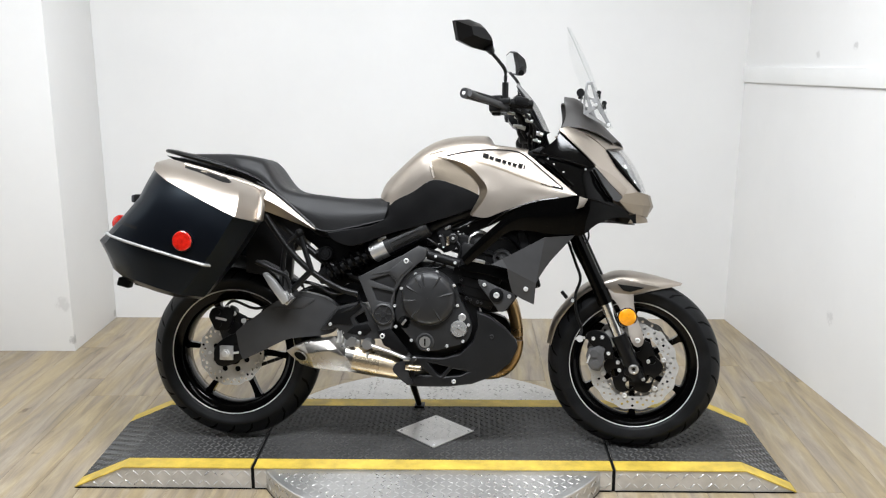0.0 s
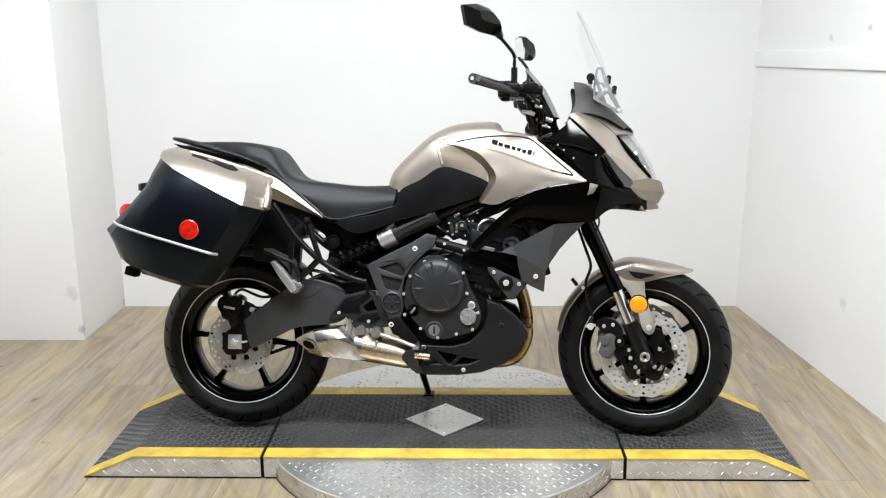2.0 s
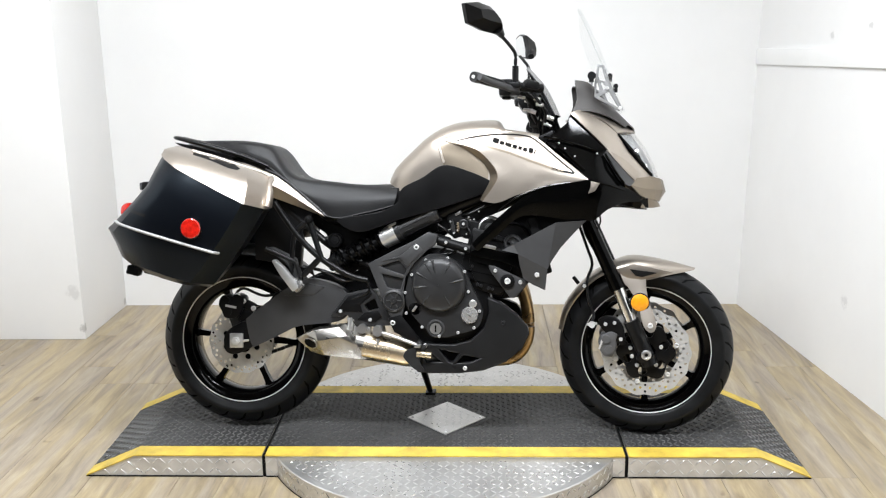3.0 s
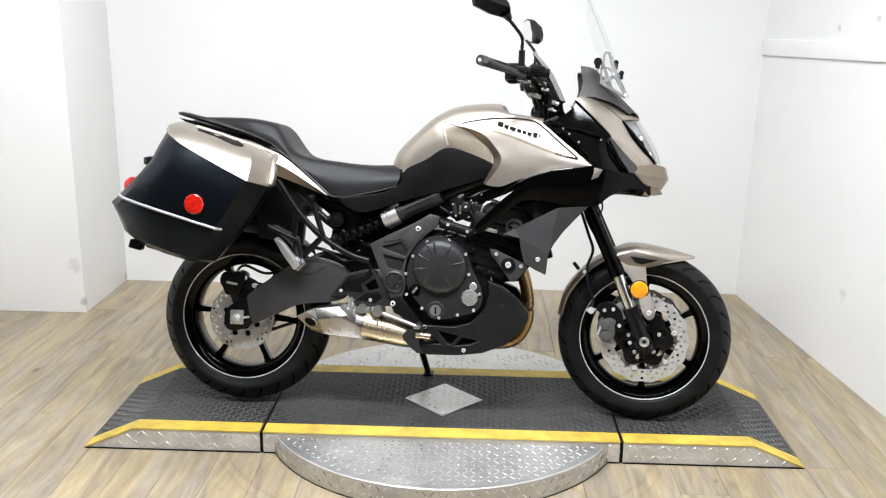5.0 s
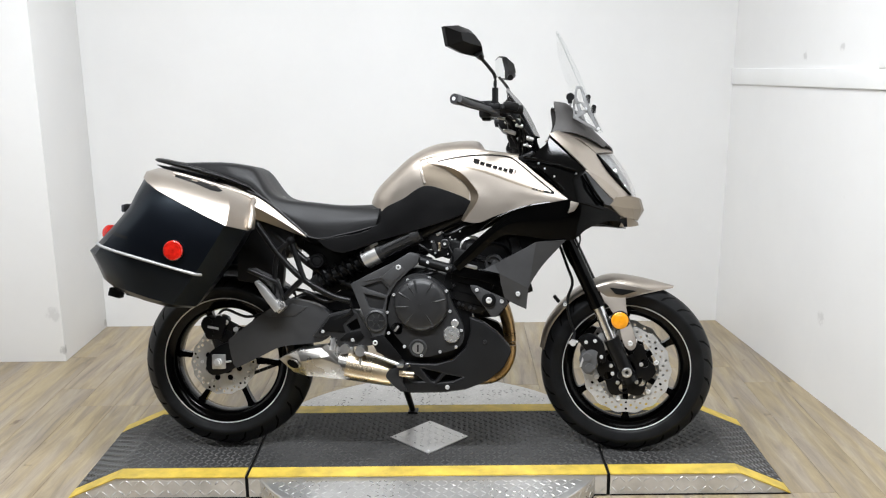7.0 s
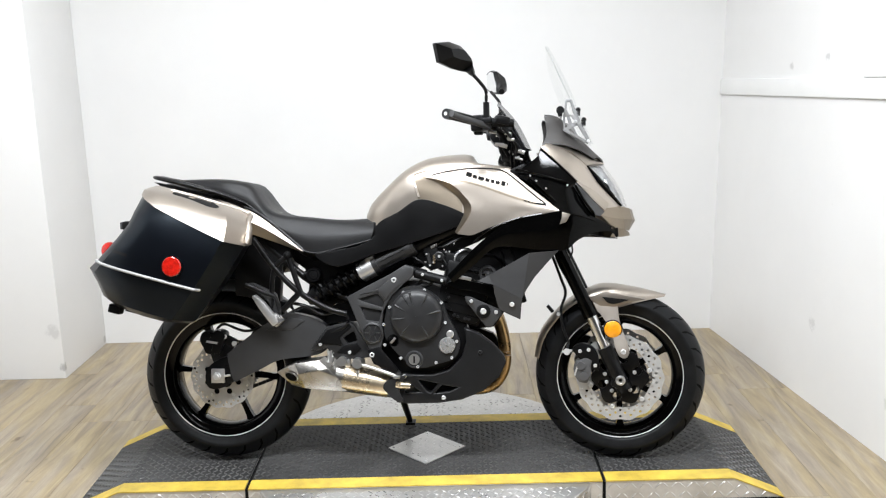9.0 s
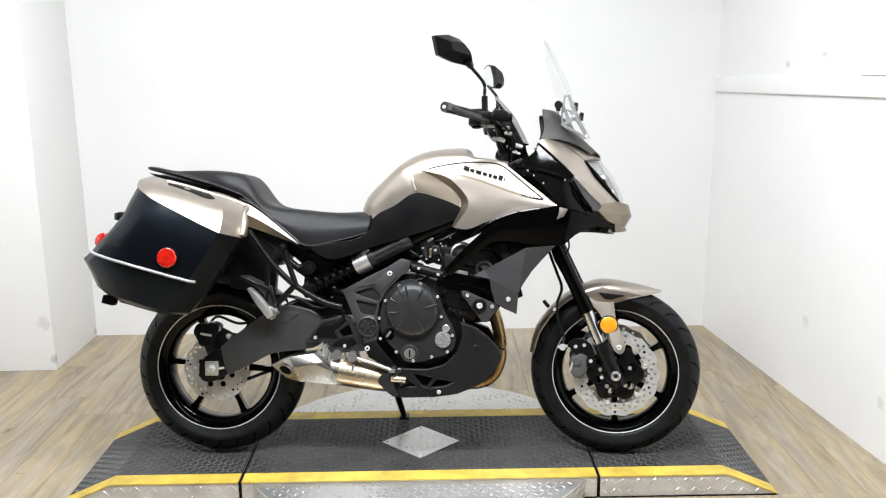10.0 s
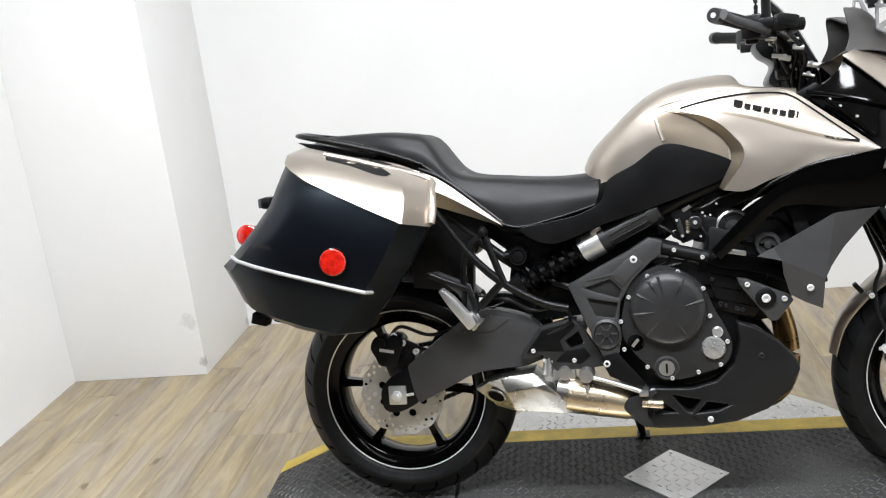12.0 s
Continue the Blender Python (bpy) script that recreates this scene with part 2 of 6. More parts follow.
def clear_sheet(name, tint=(0.965, 0.97, 0.97), share=0.2, ior=1.3):
    """Thin clear acrylic: see-through, with gloss that grows at grazing angles."""
    m, n, l, p = node_mat(name)
    see = n.new("ShaderNodeBsdfTransparent")
    see.inputs[0].default_value = (*tint, 1)
    gloss = n.new("ShaderNodeBsdfGlossy")
    gloss.inputs["Roughness"].default_value = 0.04
    fac = n.new("ShaderNodeFresnel")
    fac.inputs["IOR"].default_value = ior
    mix = n.new("ShaderNodeMixShader")
    less = n.new("ShaderNodeMath")
    less.operation = "MULTIPLY"
    less.inputs[1].default_value = share
    l.new(fac.outputs[0], less.inputs[0])
    l.new(less.outputs[0], mix.inputs[0])
    l.new(see.outputs[0], mix.inputs[1])
    l.new(gloss.outputs[0], mix.inputs[2])
    l.new(mix.outputs[0], n["Material Output"].inputs["Surface"])
    return m


CLEAR = clear_sheet("clear screen", (0.985, 0.988, 0.988), 0.06)
CLEAR_EDGE = clear_sheet("polished acrylic", (0.86, 0.87, 0.87), 0.6)
LAMP_LENS = clear_sheet("clear headlamp lens", (0.97, 0.97, 0.97), 0.12, 1.5)
LENS = plain("smoked headlamp lens", (0.10, 0.10, 0.105), 0.05, transmission=0.4)
GLASS_MIRROR = plain("mirror glass", (0.85, 0.86, 0.86), 0.02, 1.0)
DIFFUSER = plain("lamp diffuser", (0.9, 0.9, 0.9), 0.5, emission=3.0)
LAMP_FRAME = surface("white lamp frame", (0.8, 0.8, 0.8), 0.4, var=0.03)


# ---- builders ----
def part(name, bm, material, parent=None, label="", sharp=38.0):
    """One mesh object from a bmesh, under a thing or a part."""
    bmesh.ops.remove_doubles(bm, verts=bm.verts, dist=1e-5)
    bmesh.ops.recalc_face_normals(bm, faces=bm.faces)
    for f in bm.faces:
        f.smooth = True
    lim = radians(sharp)
    for e in bm.edges:
        if len(e.link_faces) == 2 and e.calc_face_angle(0) > lim:
            e.smooth = False
    me = bpy.data.meshes.new(name)
    bm.to_mesh(me)
    bm.free()
    me.materials.append(material)
    ob = new(name, me)
    ob.parent = parent
    if label:
        ob["label"] = label
    return ob


def thing(name, m, label, category, kind="", group=""):
    ob = tagged(new(name), label, category, group, kind)
    ob.matrix_world = m
    return ob


def mesh_from(verts, faces):
    bm = bmesh.new()
    vs = [bm.verts.new(v) for v in verts]
    for f in faces:
        bm.faces.new([vs[i] for i in f])
    return bm


def join(*bms):
    out = bmesh.new()
    for b in bms:
        me = bpy.data.meshes.new("tmp")
        b.to_mesh(me)
        out.from_mesh(me)
        bpy.data.meshes.remove(me)
        b.free()
    return out


def moved(bm, m):
    bm.transform(m)
    return bm


def flipped(bm):
    """The mirror image across the vehicle's middle plane."""
    b = bm.copy()
    b.transform(Matrix.Diagonal((1, -1, 1, 1)))
    bmesh.ops.reverse_faces(b, faces=b.faces)
    return b


def bevel_sharp(bm, width, seg=2, lim=25.0):
    if width:
        ed = [e for e in bm.edges if len(e.link_faces) == 2 and e.calc_face_angle(0) > radians(lim)]
        bmesh.ops.bevel(bm, geom=ed, offset=width, segments=seg, profile=0.6, affect="EDGES", clamp_overlap=True)
    return bm


def box(c, s, bevel=0.0, rot=None, seg=2):
    bm = bmesh.new()
    bmesh.ops.create_cube(bm, size=1.0)
    bm.transform(Matrix.Diagonal((*s, 1)))
    bevel_sharp(bm, bevel, seg)
    if rot:
        bm.transform(Euler([radians(a) for a in rot]).to_matrix().to_4x4())
    bm.transform(Matrix.Translation(c))
    return bm


def curve_points(pts, n, smooth=True):
    """n points along a smooth line through pts, evenly by length."""
    p = [Vector(q) for q in pts]
    if smooth and len(p) > 2:
        fine = []
        for i in range(len(p) - 1):
            a, b, c, d = p[max(i - 1, 0)], p[i], p[i + 1], p[min(i + 2, len(p) - 1)]
            for k in range(8):
                t = k / 8
                fine.append(0.5 * (2 * b + (c - a) * t + (2 * a - 5 * b + 4 * c - d) * t * t + (3 * b - a - 3 * c + d) * t ** 3))
        p = fine + [p[-1]]
    acc = [0.0]
    for a, b in zip(p, p[1:]):
        acc.append(acc[-1] + (b - a).length)
    out, j = [], 0
    for k in range(n):
        s = acc[-1] * k / (n - 1)
        while j < len(p) - 2 and acc[j + 1] < s:
            j += 1
        seg = acc[j + 1] - acc[j]
        out.append(p[j].lerp(p[j + 1], 0 if seg < 1e-9 else (s - acc[j]) / seg))
    return out


def skin(curves, nu=28, nv=5, smooth=True, thick=0.0, both=False, cross=True):
    """A sheet through curves that run the same way; nv steps between two curves. both: closed over to the other side."""
    rows = [curve_points(c, nu, smooth) for c in curves]
    if both:
        rows = rows + [[Vector((v.x, -v.y, v.z)) for v in r] for r in reversed(rows[:-1])]
    count = (len(rows) - 1) * nv + 1
    grid = []
    for k in range(count):
        s = k / nv
        i = min(int(s), len(rows) - 2)
        t = s - i
        line = []
        for j in range(nu):
            b, c = rows[i][j], rows[i + 1][j]
            if cross:
                a, d = rows[max(i - 1, 0)][j], rows[min(i + 2, len(rows) - 1)][j]
                line.append(0.5 * (2 * b + (c - a) * t + (2 * a - 5 * b + 4 * c - d) * t * t + (3 * b - a - 3 * c + d) * t ** 3))
            else:
                line.append(b.lerp(c, t))
        grid.append(line)
    verts = [v for line in grid for v in line]
    faces = [(k * nu + j, k * nu + j + 1, (k + 1) * nu + j + 1, (k + 1) * nu + j) for k in range(count - 1) for j in range(nu - 1)]
    bm = mesh_from(verts, faces)
    bmesh.ops.recalc_face_normals(bm, faces=bm.faces)
    if thick:
        bmesh.ops.solidify(bm, geom=bm.faces[:], thickness=thick)
    return bm


def plate(outline, y0, y1, holes=(), bevel=0.003, seg=2):
    """A flat piece cut to an outline in x and z, between two depths."""
    bm = bmesh.new()
    edges = []
    for loop in (outline, *holes):
        vs = [bm.verts.new((x, y0, z)) for x, z in loop]
        edges += [bm.edges.new((a, b)) for a, b in zip(vs, vs[1:] + vs[:1])]
    bmesh.ops.triangle_fill(bm, use_beauty=True, use_dissolve=False, edges=edges)
    r = bmesh.ops.extrude_face_region(bm, geom=bm.faces[:])
    bmesh.ops.translate(bm, vec=(0, y1 - y0, 0), verts=[v for v in r["geom"] if isinstance(v, bmesh.types.BMVert)])
    bmesh.ops.recalc_face_normals(bm, faces=bm.faces)
    return bevel_sharp(bm, bevel, seg)


def rounded(outline, n=40):
    """A smooth closed outline through a few corners."""
    p = [Vector((x, 0, z)) for x, z in outline]
    k = len(p)
    pts = curve_points(p + p[:3], 8 * (k + 2) + 1)
    body = []
    for i in range(k):
        a, b, c, d = p[i - 1], p[i], p[(i + 1) % k], p[(i + 2) % k]
        for s in range(max(2, n // k)):
            t = s / max(2, n // k)
            q = 0.5 * (2 * b + (c - a) * t + (2 * a - 5 * b + 4 * c - d) * t * t + (3 * b - a - 3 * c + d) * t ** 3)
            body.append((q.x, q.z))
    return body


def tube(pts, r, n=None, seg=10, smooth=True, flat=1.0):
    """A pipe along a line; r is one radius or one for each given point."""
    n = n or max(2, 6 * (len(pts) - 1) if smooth and len(pts) > 2 else len(pts))
    path = curve_points(pts, n, smooth) if (smooth and len(pts) > 2) else [Vector(p) for p in pts]
    rad = [r] * len(path) if not isinstance(r, (list, tuple)) else [float(np.interp(i / (len(path) - 1), np.linspace(0, 1, len(r)), r)) for i in range(len(path))]
    up = Vector((0, 0, 1)) if abs((path[-1] - path[0]).normalized().z) < 0.95 else Vector((0, 1, 0))
    verts, faces = [], []
    for i, p in enumerate(path):
        d = (path[min(i + 1, len(path) - 1)] - path[max(i - 1, 0)]).normalized()
        side = d.cross(up).normalized()
        top = side.cross(d)
        for k in range(seg):
            a = math.tau * k / seg
            verts.append(p + rad[i] * (math.cos(a) * side + flat * math.sin(a) * top))
    for i in range(len(path) - 1):
        for k in range(seg):
            a, b = i * seg + k, i * seg + (k + 1) % seg
            faces.append((a, b, b + seg, a + seg))
    faces.append(tuple(range(seg - 1, -1, -1)))
    faces.append(tuple((len(path) - 1) * seg + k for k in range(seg)))
    return mesh_from(verts, faces)


def rod(a, b, r, r2=None, seg=18, bevel=0.0):
    bm = tube([a, b], [r, r2 if r2 is not None else r], seg=seg, smooth=False)
    return bevel_sharp(bm, bevel, 1, 50.0)


def lathe(profile, c=(0, 0, 0), seg=64, closed=True):
    """Turned about the y axis: profile of (radius, y)."""
    verts, faces, k = [], [], len(profile)
    for i in range(seg):
        a = math.tau * i / seg
        verts += [(c[0] + r * math.cos(a), c[1] + y, c[2] + r * math.sin(a)) for r, y in profile]
    for i in range(seg):
        j = (i + 1) % seg
        for q in range(k if closed else k - 1):
            w = (q + 1) % k
            faces.append((i * k + q, i * k + w, j * k + w, j * k + q))
    return mesh_from(verts, faces)


# ---- the room ----
def wall(name, x0, y0, x1, y1, height, depth, label, lean=0.0):
    """A wall whose inner face runs from one floor point to the other; it stands to the left of that line, and may lean outwards."""
    a, b = Vector((x0, y0, 0)), Vector((x1, y1, 0))
    d = (b - a).normalized()
    out = Vector((-d.y, d.x, 0)) * depth
    v = [a, b, b + out, a + out]
    verts = v + [p + Vector((0, 0, height)) + out.normalized() * lean * height for p in v]
    bm = mesh_from(verts, [(0, 1, 2, 3), (4, 5, 6, 7), (0, 1, 5, 4), (1, 2, 6, 5), (2, 3, 7, 6), (3, 0, 4, 7)])
    return tagged(part(name, bm, WALL), label, "wall", kind="structure")


EAST = lambda y: 1.506 + (1.645 - y) * 0.108
LEAN = 0.018
wall("wall_north", 1.75, 1.645, -2.5, 1.645, CEILING, -0.12, "white painted plain wall behind the turntable")
wall("wall_west", -2.385, 1.645, -2.385, -1.2, CEILING, -0.12, "white painted side wall with soft shading")
wall("wall_east", EAST(1.645), 1.645, EAST(-2.4), -2.4, CEILING, 0.12, "white painted side wall crossed by a trim board", LEAN)
# unseen dim room, added behind the bay to keep reflections dark
wall("wall_hall_west", -4.6, -1.2, -4.6, -8.0, CEILING, -0.12, "unseen grey hall wall, added to keep reflections dark").data.materials[0] = DIM
wall("wall_hall_return", -4.72, -1.2, -2.505, -1.2, CEILING, 0.12, "unseen grey hall wall, added to keep reflections dark").data.materials[0] = DIM
wall("wall_hall_east", 4.4, -2.4, 4.4, -8.0, CEILING, 0.12, "unseen grey hall wall, added to keep reflections dark").data.materials[0] = DIM
wall("wall_hall_corner", EAST(-2.4) + 0.12, -2.4, 4.52, -2.4, CEILING, 0.12, "unseen grey hall wall, added to keep reflections dark").data.materials[0] = DIM
wall("wall_south", -4.72, -8.0, 4.52, -8.0, CEILING, -0.12, "unseen grey hall wall, added to keep reflections dark").data.materials[0] = DIM
pillar = tagged(part("pillar", box((-2.0875, 1.366, CEILING / 2), (0.595, 0.556, CEILING), 0.004), WALL), "square white painted wall pillar", "pillar", kind="structure")
# unseen ceilings: bright over the bay, dark over the hall, to steer reflections
tagged(part("ceiling", box((-0.2, -0.23, CEILING + 0.06), (4.9, 4.06, 0.12)), CEIL), "white painted flat ceiling over the bay", "ceiling", kind="structure")
tagged(part("ceiling_hall", box((0, -5.19, CEILING + 0.06), (9.6, 5.84, 0.12)), DIM), "unseen dark grey ceiling, added over the hall", "ceiling", kind="structure")

# trim board along the east wall, with a deeper length nearer the room's front
slant = math.degrees(math.atan(0.108))


def board(name, y0, y1, z0, z1, deep, label):
    """A board on the east wall that rises a little towards the room's front; heights are those at the corner."""
    ym = (y0 + y1) / 2
    bm = box((0, 0, 0), (deep, abs(y1 - y0) / math.cos(radians(slant)), z1 - z0), 0.004)
    bm.transform(pose(EAST(ym) + LEAN * (z0 + z1) / 2 - deep / 2 + 0.004, ym, (z0 + z1) / 2, 0, 0, slant))
    for v in bm.verts:
        v.co.z += (1.645 - v.co.y) * 0.034
    return tagged(part(name, bm, TRIM), label, "trim", kind="structure")


board("trim", 1.64, -2.3, 1.258, 1.336, 0.016, "white painted horizontal trim board on the wall")
board("trim", 0.30, -2.3, 1.3365, 1.372, 0.022, "white painted upper capping board on the wall")

# floor of staggered planks
floor_slab = tagged(part("floor", box((-0.1, -3.15, -0.033), (9.4, 9.9, 0.05)), UNDER), "beige and brown wood plank floor", "floor", kind="structure")


def plank_mesh(w, length):
    e, t = 0.0012, 0.008
    a, b = w / 2, length / 2
    v = [(-a, -b, -t), (a, -b, -t), (a, b, -t), (-a, b, -t), (-a, -b, -e), (a, -b, -e), (a, b, -e), (-a, b, -e),
         (-a + e, -b + e, 0), (a - e, -b + e, 0), (a - e, b - e, 0), (-a + e, b - e, 0)]
    f = [(8, 9, 10, 11), (0, 1, 5, 4), (1, 2, 6, 5), (2, 3, 7, 6), (3, 0, 4, 7), (4, 5, 9, 8), (5, 6, 10, 9), (6, 7, 11, 10), (7, 4, 8, 11)]
    me = bpy.data.meshes.new("plank")
    me.from_pydata(v, [], f)
    me.materials.append(WOOD)
    return me


PW, PL = 0.152, 1.22
plank_shape = plank_mesh(PW - 0.0006, PL - 0.0006)


def lay_planks():
    rng = random.Random(4)
    k = 0
    x = -2.42 + PW / 2
    while x < 2.4:
        y = 1.645 + rng.choice((0.1, 0.3, 0.5, 0.72, 0.95)) - PL / 2
        while y > -4.9:
            if x - PW / 2 < EAST(y - PL / 2) + 0.05:
                ob = new("plank", plank_shape)
                ob.location, ob.parent = (x, y, 0), floor_slab
                k += 1
            y -= PL
        x += PW
    return k


# ceiling lamps, above the view
for lx, ly, share in LAMPS:
    lamp = thing("ceiling_light", pose(lx, ly, CEILING), "white flat ceiling light panel, lit", "ceiling light", group="ceiling lights")
    part("frame", join(box((0, 0.125, -0.02), (1.24, 0.03, 0.04), 0.004), box((0, -0.125, -0.02), (1.24, 0.03, 0.04), 0.004),
                       box((0.605, 0, -0.02), (0.03, 0.22, 0.04), 0.004), box((-0.605, 0, -0.02), (0.03, 0.22, 0.04), 0.004)), LAMP_FRAME, lamp)
    part("diffuser", box((0, 0, -0.012), (1.18, 0.22, 0.012)), DIFFUSER, lamp)
    data = bpy.data.lights.new("panel_light", "AREA")
    data.shape, data.size, data.size_y, data.energy, data.color = "RECTANGLE", 1.16, 0.2, LAMP_WATTS * share, LAMP_COLOUR
    new("panel_light", data).matrix_world = pose(lx, ly, CEILING - 0.03)


# ---- the turntable platform ----
HALF, TOP, SEAM, FLAT, TIP = 0.305, 0.08, 0.61, 1.05, 1.222
DISC_R, DISC_TOP = 0.64, 0.072
platform = thing("turntable_platform", pose(0, 0, 0), "black diamond-plate display platform with yellow edges on an aluminium turntable", "display platform")


def lugs(spots, height, length=0.028, width=0.0062):
    """Raised treads, each at (position, across, along, normal)."""
    verts, faces = [], []
    for p, u, v, nrm in spots:
        i = len(verts)
        for a, b, h in ((-1, 0, 0), (-0.35, -1, 0), (0.35, -1, 0), (1, 0, 0), (0.35, 1, 0), (-0.35, 1, 0), (-0.6, 0, 1), (0.6, 0, 1)):
            verts.append(p + u * (a * length / 2) + v * (b * width / 2) + nrm * (h * height - 0.0004))
        faces += [(i, i + 1, i + 6), (i + 1, i + 2, i + 7, i + 6), (i + 2, i + 3, i + 7), (i + 3, i + 4, i + 7), (i + 4, i + 5, i + 6, i + 7), (i + 5, i, i + 6)]
    return mesh_from(verts, faces)


def tread(u0, u1, v0, v1, place, keep=lambda u, v: True, pitch=0.0245, rng=None):
    """Spots for treads on a rectangle of u and v; alternate ones cross."""
    spots, k = [], 0
    nu, nv = int((u1 - u0) / pitch), int((v1 - v0) / pitch)
    for i in range(nu):
        for j in range(nv):
            u, v = u0 + (i + 0.5) * (u1 - u0) / nu, v0 + (j + 0.5) * (v1 - v0) / nv
            if keep(u, v):
                p, eu, ev, nrm = place(u, v)
                s = 1 if (i + j) % 2 else -1
                c = math.cos(radians(45))
                d = math.sin(radians(45)) * s
                spots.append((p, eu * c + ev * d, ev * c - eu * d, nrm))
    return spots


X, Y, Z = Vector((1, 0, 0)), Vector((0, 1, 0)), Vector((0, 0, 1))

# the round base
disc = part("turntable_disc", moved(lathe([(0.001, 0), (DISC_R, 0), (DISC_R, DISC_TOP - 0.003), (DISC_R - 0.003, DISC_TOP), (0.001, DISC_TOP)], seg=120), Matrix.Rotation(radians(90), 4, "X")),
            ALU, platform, "bright aluminium diamond plate turntable base")
# thin contact shadow at the disc's foot, built as a black ring
part("base_shadow_ring", moved(lathe([(DISC_R - 0.01, 0), (DISC_R + 0.0015, 0), (DISC_R + 0.0015, 0.003), (DISC_R - 0.01, 0.003)], seg=120), Matrix.Rotation(radians(90), 4, "X")), BLACK_GAP, disc, "thin black ring drawn as the contact shadow")
spots = tread(-0.64, 0.64, -0.64, 0.64, lambda u, v: (Vector((u, v, DISC_TOP)), X, Y, Z), lambda u, v: u * u + v * v < 0.615 ** 2 and abs(v) > HALF + 0.012)
rim_spots = tread(0, math.tau * DISC_R, 0.006, DISC_TOP - 0.002, lambda u, v: (Vector((math.cos(u / DISC_R) * DISC_R, math.sin(u / DISC_R) * DISC_R, v)), Vector((-math.sin(u / DISC_R), math.cos(u / DISC_R), 0)), Z, Vector((math.cos(u / DISC_R), math.sin(u / DISC_R), 0))))
tagged(part("tread", lugs(spots + rim_spots, 0.0016), ALU_DULL, disc, "raised aluminium treads"), kind="stuff")


def deck_section(name, xs, label):
    """A length of deck: its top runs through (x, z) stations; side skirts are diamond plate, edges yellow."""
    x0, x1 = xs[0][0], xs[-1][0]
    verts, faces = [], []
    for x, z in xs:
        verts += [(x, -HALF + 0.003, z - 0.004), (x, HALF - 0.003, z - 0.004), (x, -HALF + 0.003, 0), (x, HALF - 0.003, 0)]
    for i in range(len(xs) - 1):
        a, b = 4 * i, 4 * i + 4
        faces += [(a, b, b + 1, a + 1), (a, a + 2, b + 2, b), (a + 1, b + 1, b + 3, a + 3), (a + 2, a + 3, b + 3, b + 2)]
    k = 4 * len(xs) - 4
    faces += [(0, 1, 3, 2), (k, k + 2, k + 3, k + 1)]
    body = part(name, mesh_from(verts, faces), ALU_SIDE, platform, label, sharp=20)
    # contact shadow along both skirts, built as black strips
    for s in (-1, 1):
        part("base_shadow_strip", box(((x0 + x1) / 2, s * (HALF - 0.002), 0.003), (x1 - x0, 0.005, 0.003)), BLACK_GAP, body, "thin black strip drawn as the contact shadow")
    # deck sheet and yellow edges, lying on the body
    def strip(ya, yb, lift, th):
        v = []
        for x, z in xs:
            v += [(x, ya, z - 0.004 + 0.0005), (x, yb, z - 0.004 + 0.0005), (x, yb, z - 0.004 + lift), (x, ya, z - 0.004 + lift)]
        f = [(0, 1, 2, 3), (4 * len(xs) - 4, 4 * len(xs) - 1, 4 * len(xs) - 2, 4 * len(xs) - 3)]
        for i in range(len(xs) - 1):
            a, b = 4 * i, 4 * i + 4
            f += [(a + q, a + (q + 1) % 4, b + (q + 1) % 4, b + q) for q in range(4)]
        return mesh_from(v, f)
    edge = 0.07
    part("deck_sheet", strip(-HALF + edge, HALF - edge, 0.004, 0.004), DECK, body, "worn black treaded deck", sharp=20)
    for ya, yb in ((-HALF, -HALF + edge - 0.001), (HALF - edge + 0.001, HALF)):
        part("edge_stripe", strip(ya, yb, 0.0045, 0.004), YELLOW, body, "yellow painted edge", sharp=20)
    lug_spots, yellow_spots, side = [], [], []
    for (xa, za), (xb, zb) in zip(xs, xs[1:]):
        d = (Vector((xb, 0, zb)) - Vector((xa, 0, za)))
        ln = d.length
        eu = d / ln
        nrm = Vector((-eu.z, 0, eu.x))
        at = lambda u, v, s=Vector((xa, 0, za)), e=eu, q=nrm: (s + e * u + Y * v, e, Y, q)
        lug_spots += tread(0, ln, -HALF + edge + 0.004, HALF - edge - 0.004, at, lambda u, v, s=xa, e=eu: abs(s + e.x * u) + abs(v) > 0.152, pitch=0.020)
        yellow_spots += tread(0, ln, -HALF + 0.006, -HALF + edge, at, pitch=0.0165) + tread(0, ln, HALF - edge, HALF - 0.006, at, pitch=0.0165)
        side += tread(0, xb - xa, 0.004, min(za, zb) - 0.004 if abs(za - zb) < 1e-6 else 0.06,
                      lambda u, v, s=xa: (Vector((s + u, -HALF + 0.003, v)), X, Z, -Y),
                      lambda u, v, s=xa: v < np.interp(s + u, [q[0] for q in xs], [q[1] for q in xs]) - 0.012, pitch=0.027)
    tagged(part("tread", lugs(lug_spots, 0.003, 0.0235, 0.0056), LUG, body, "raised worn black treads"), kind="stuff")
    tagged(part("yellow_tread", lugs(yellow_spots, 0.0009, 0.0195, 0.0048), YELLOW, body, "raised yellow treads"), kind="stuff")
    if side:
        tagged(part("side_tread", lugs(side, 0.0022, 0.0315, 0.0056), ALU_LUG, body, "raised aluminium treads"), kind="stuff")
    return body


G = 0.006
deck_section("centre_deck", [(-SEAM + G, TOP), (SEAM - G, TOP)], "centre deck with diamond plate sides")
deck_section("ramp", [(-TIP, 0.006), (-FLAT, TOP), (-SEAM - G, TOP)], "end ramp sloping to the floor")
deck_section("ramp", [(SEAM + G, TOP), (FLAT, TOP), (TIP, 0.006)], "end ramp sloping to the floor")
for s in (-1, 1):
    part("seam_gasket", box((s * SEAM, 0, 0.0375), (2 * G - 0.001, 2 * HALF - 0.012, 0.075)), BLACK_GAP, platform, "dark gap strip")

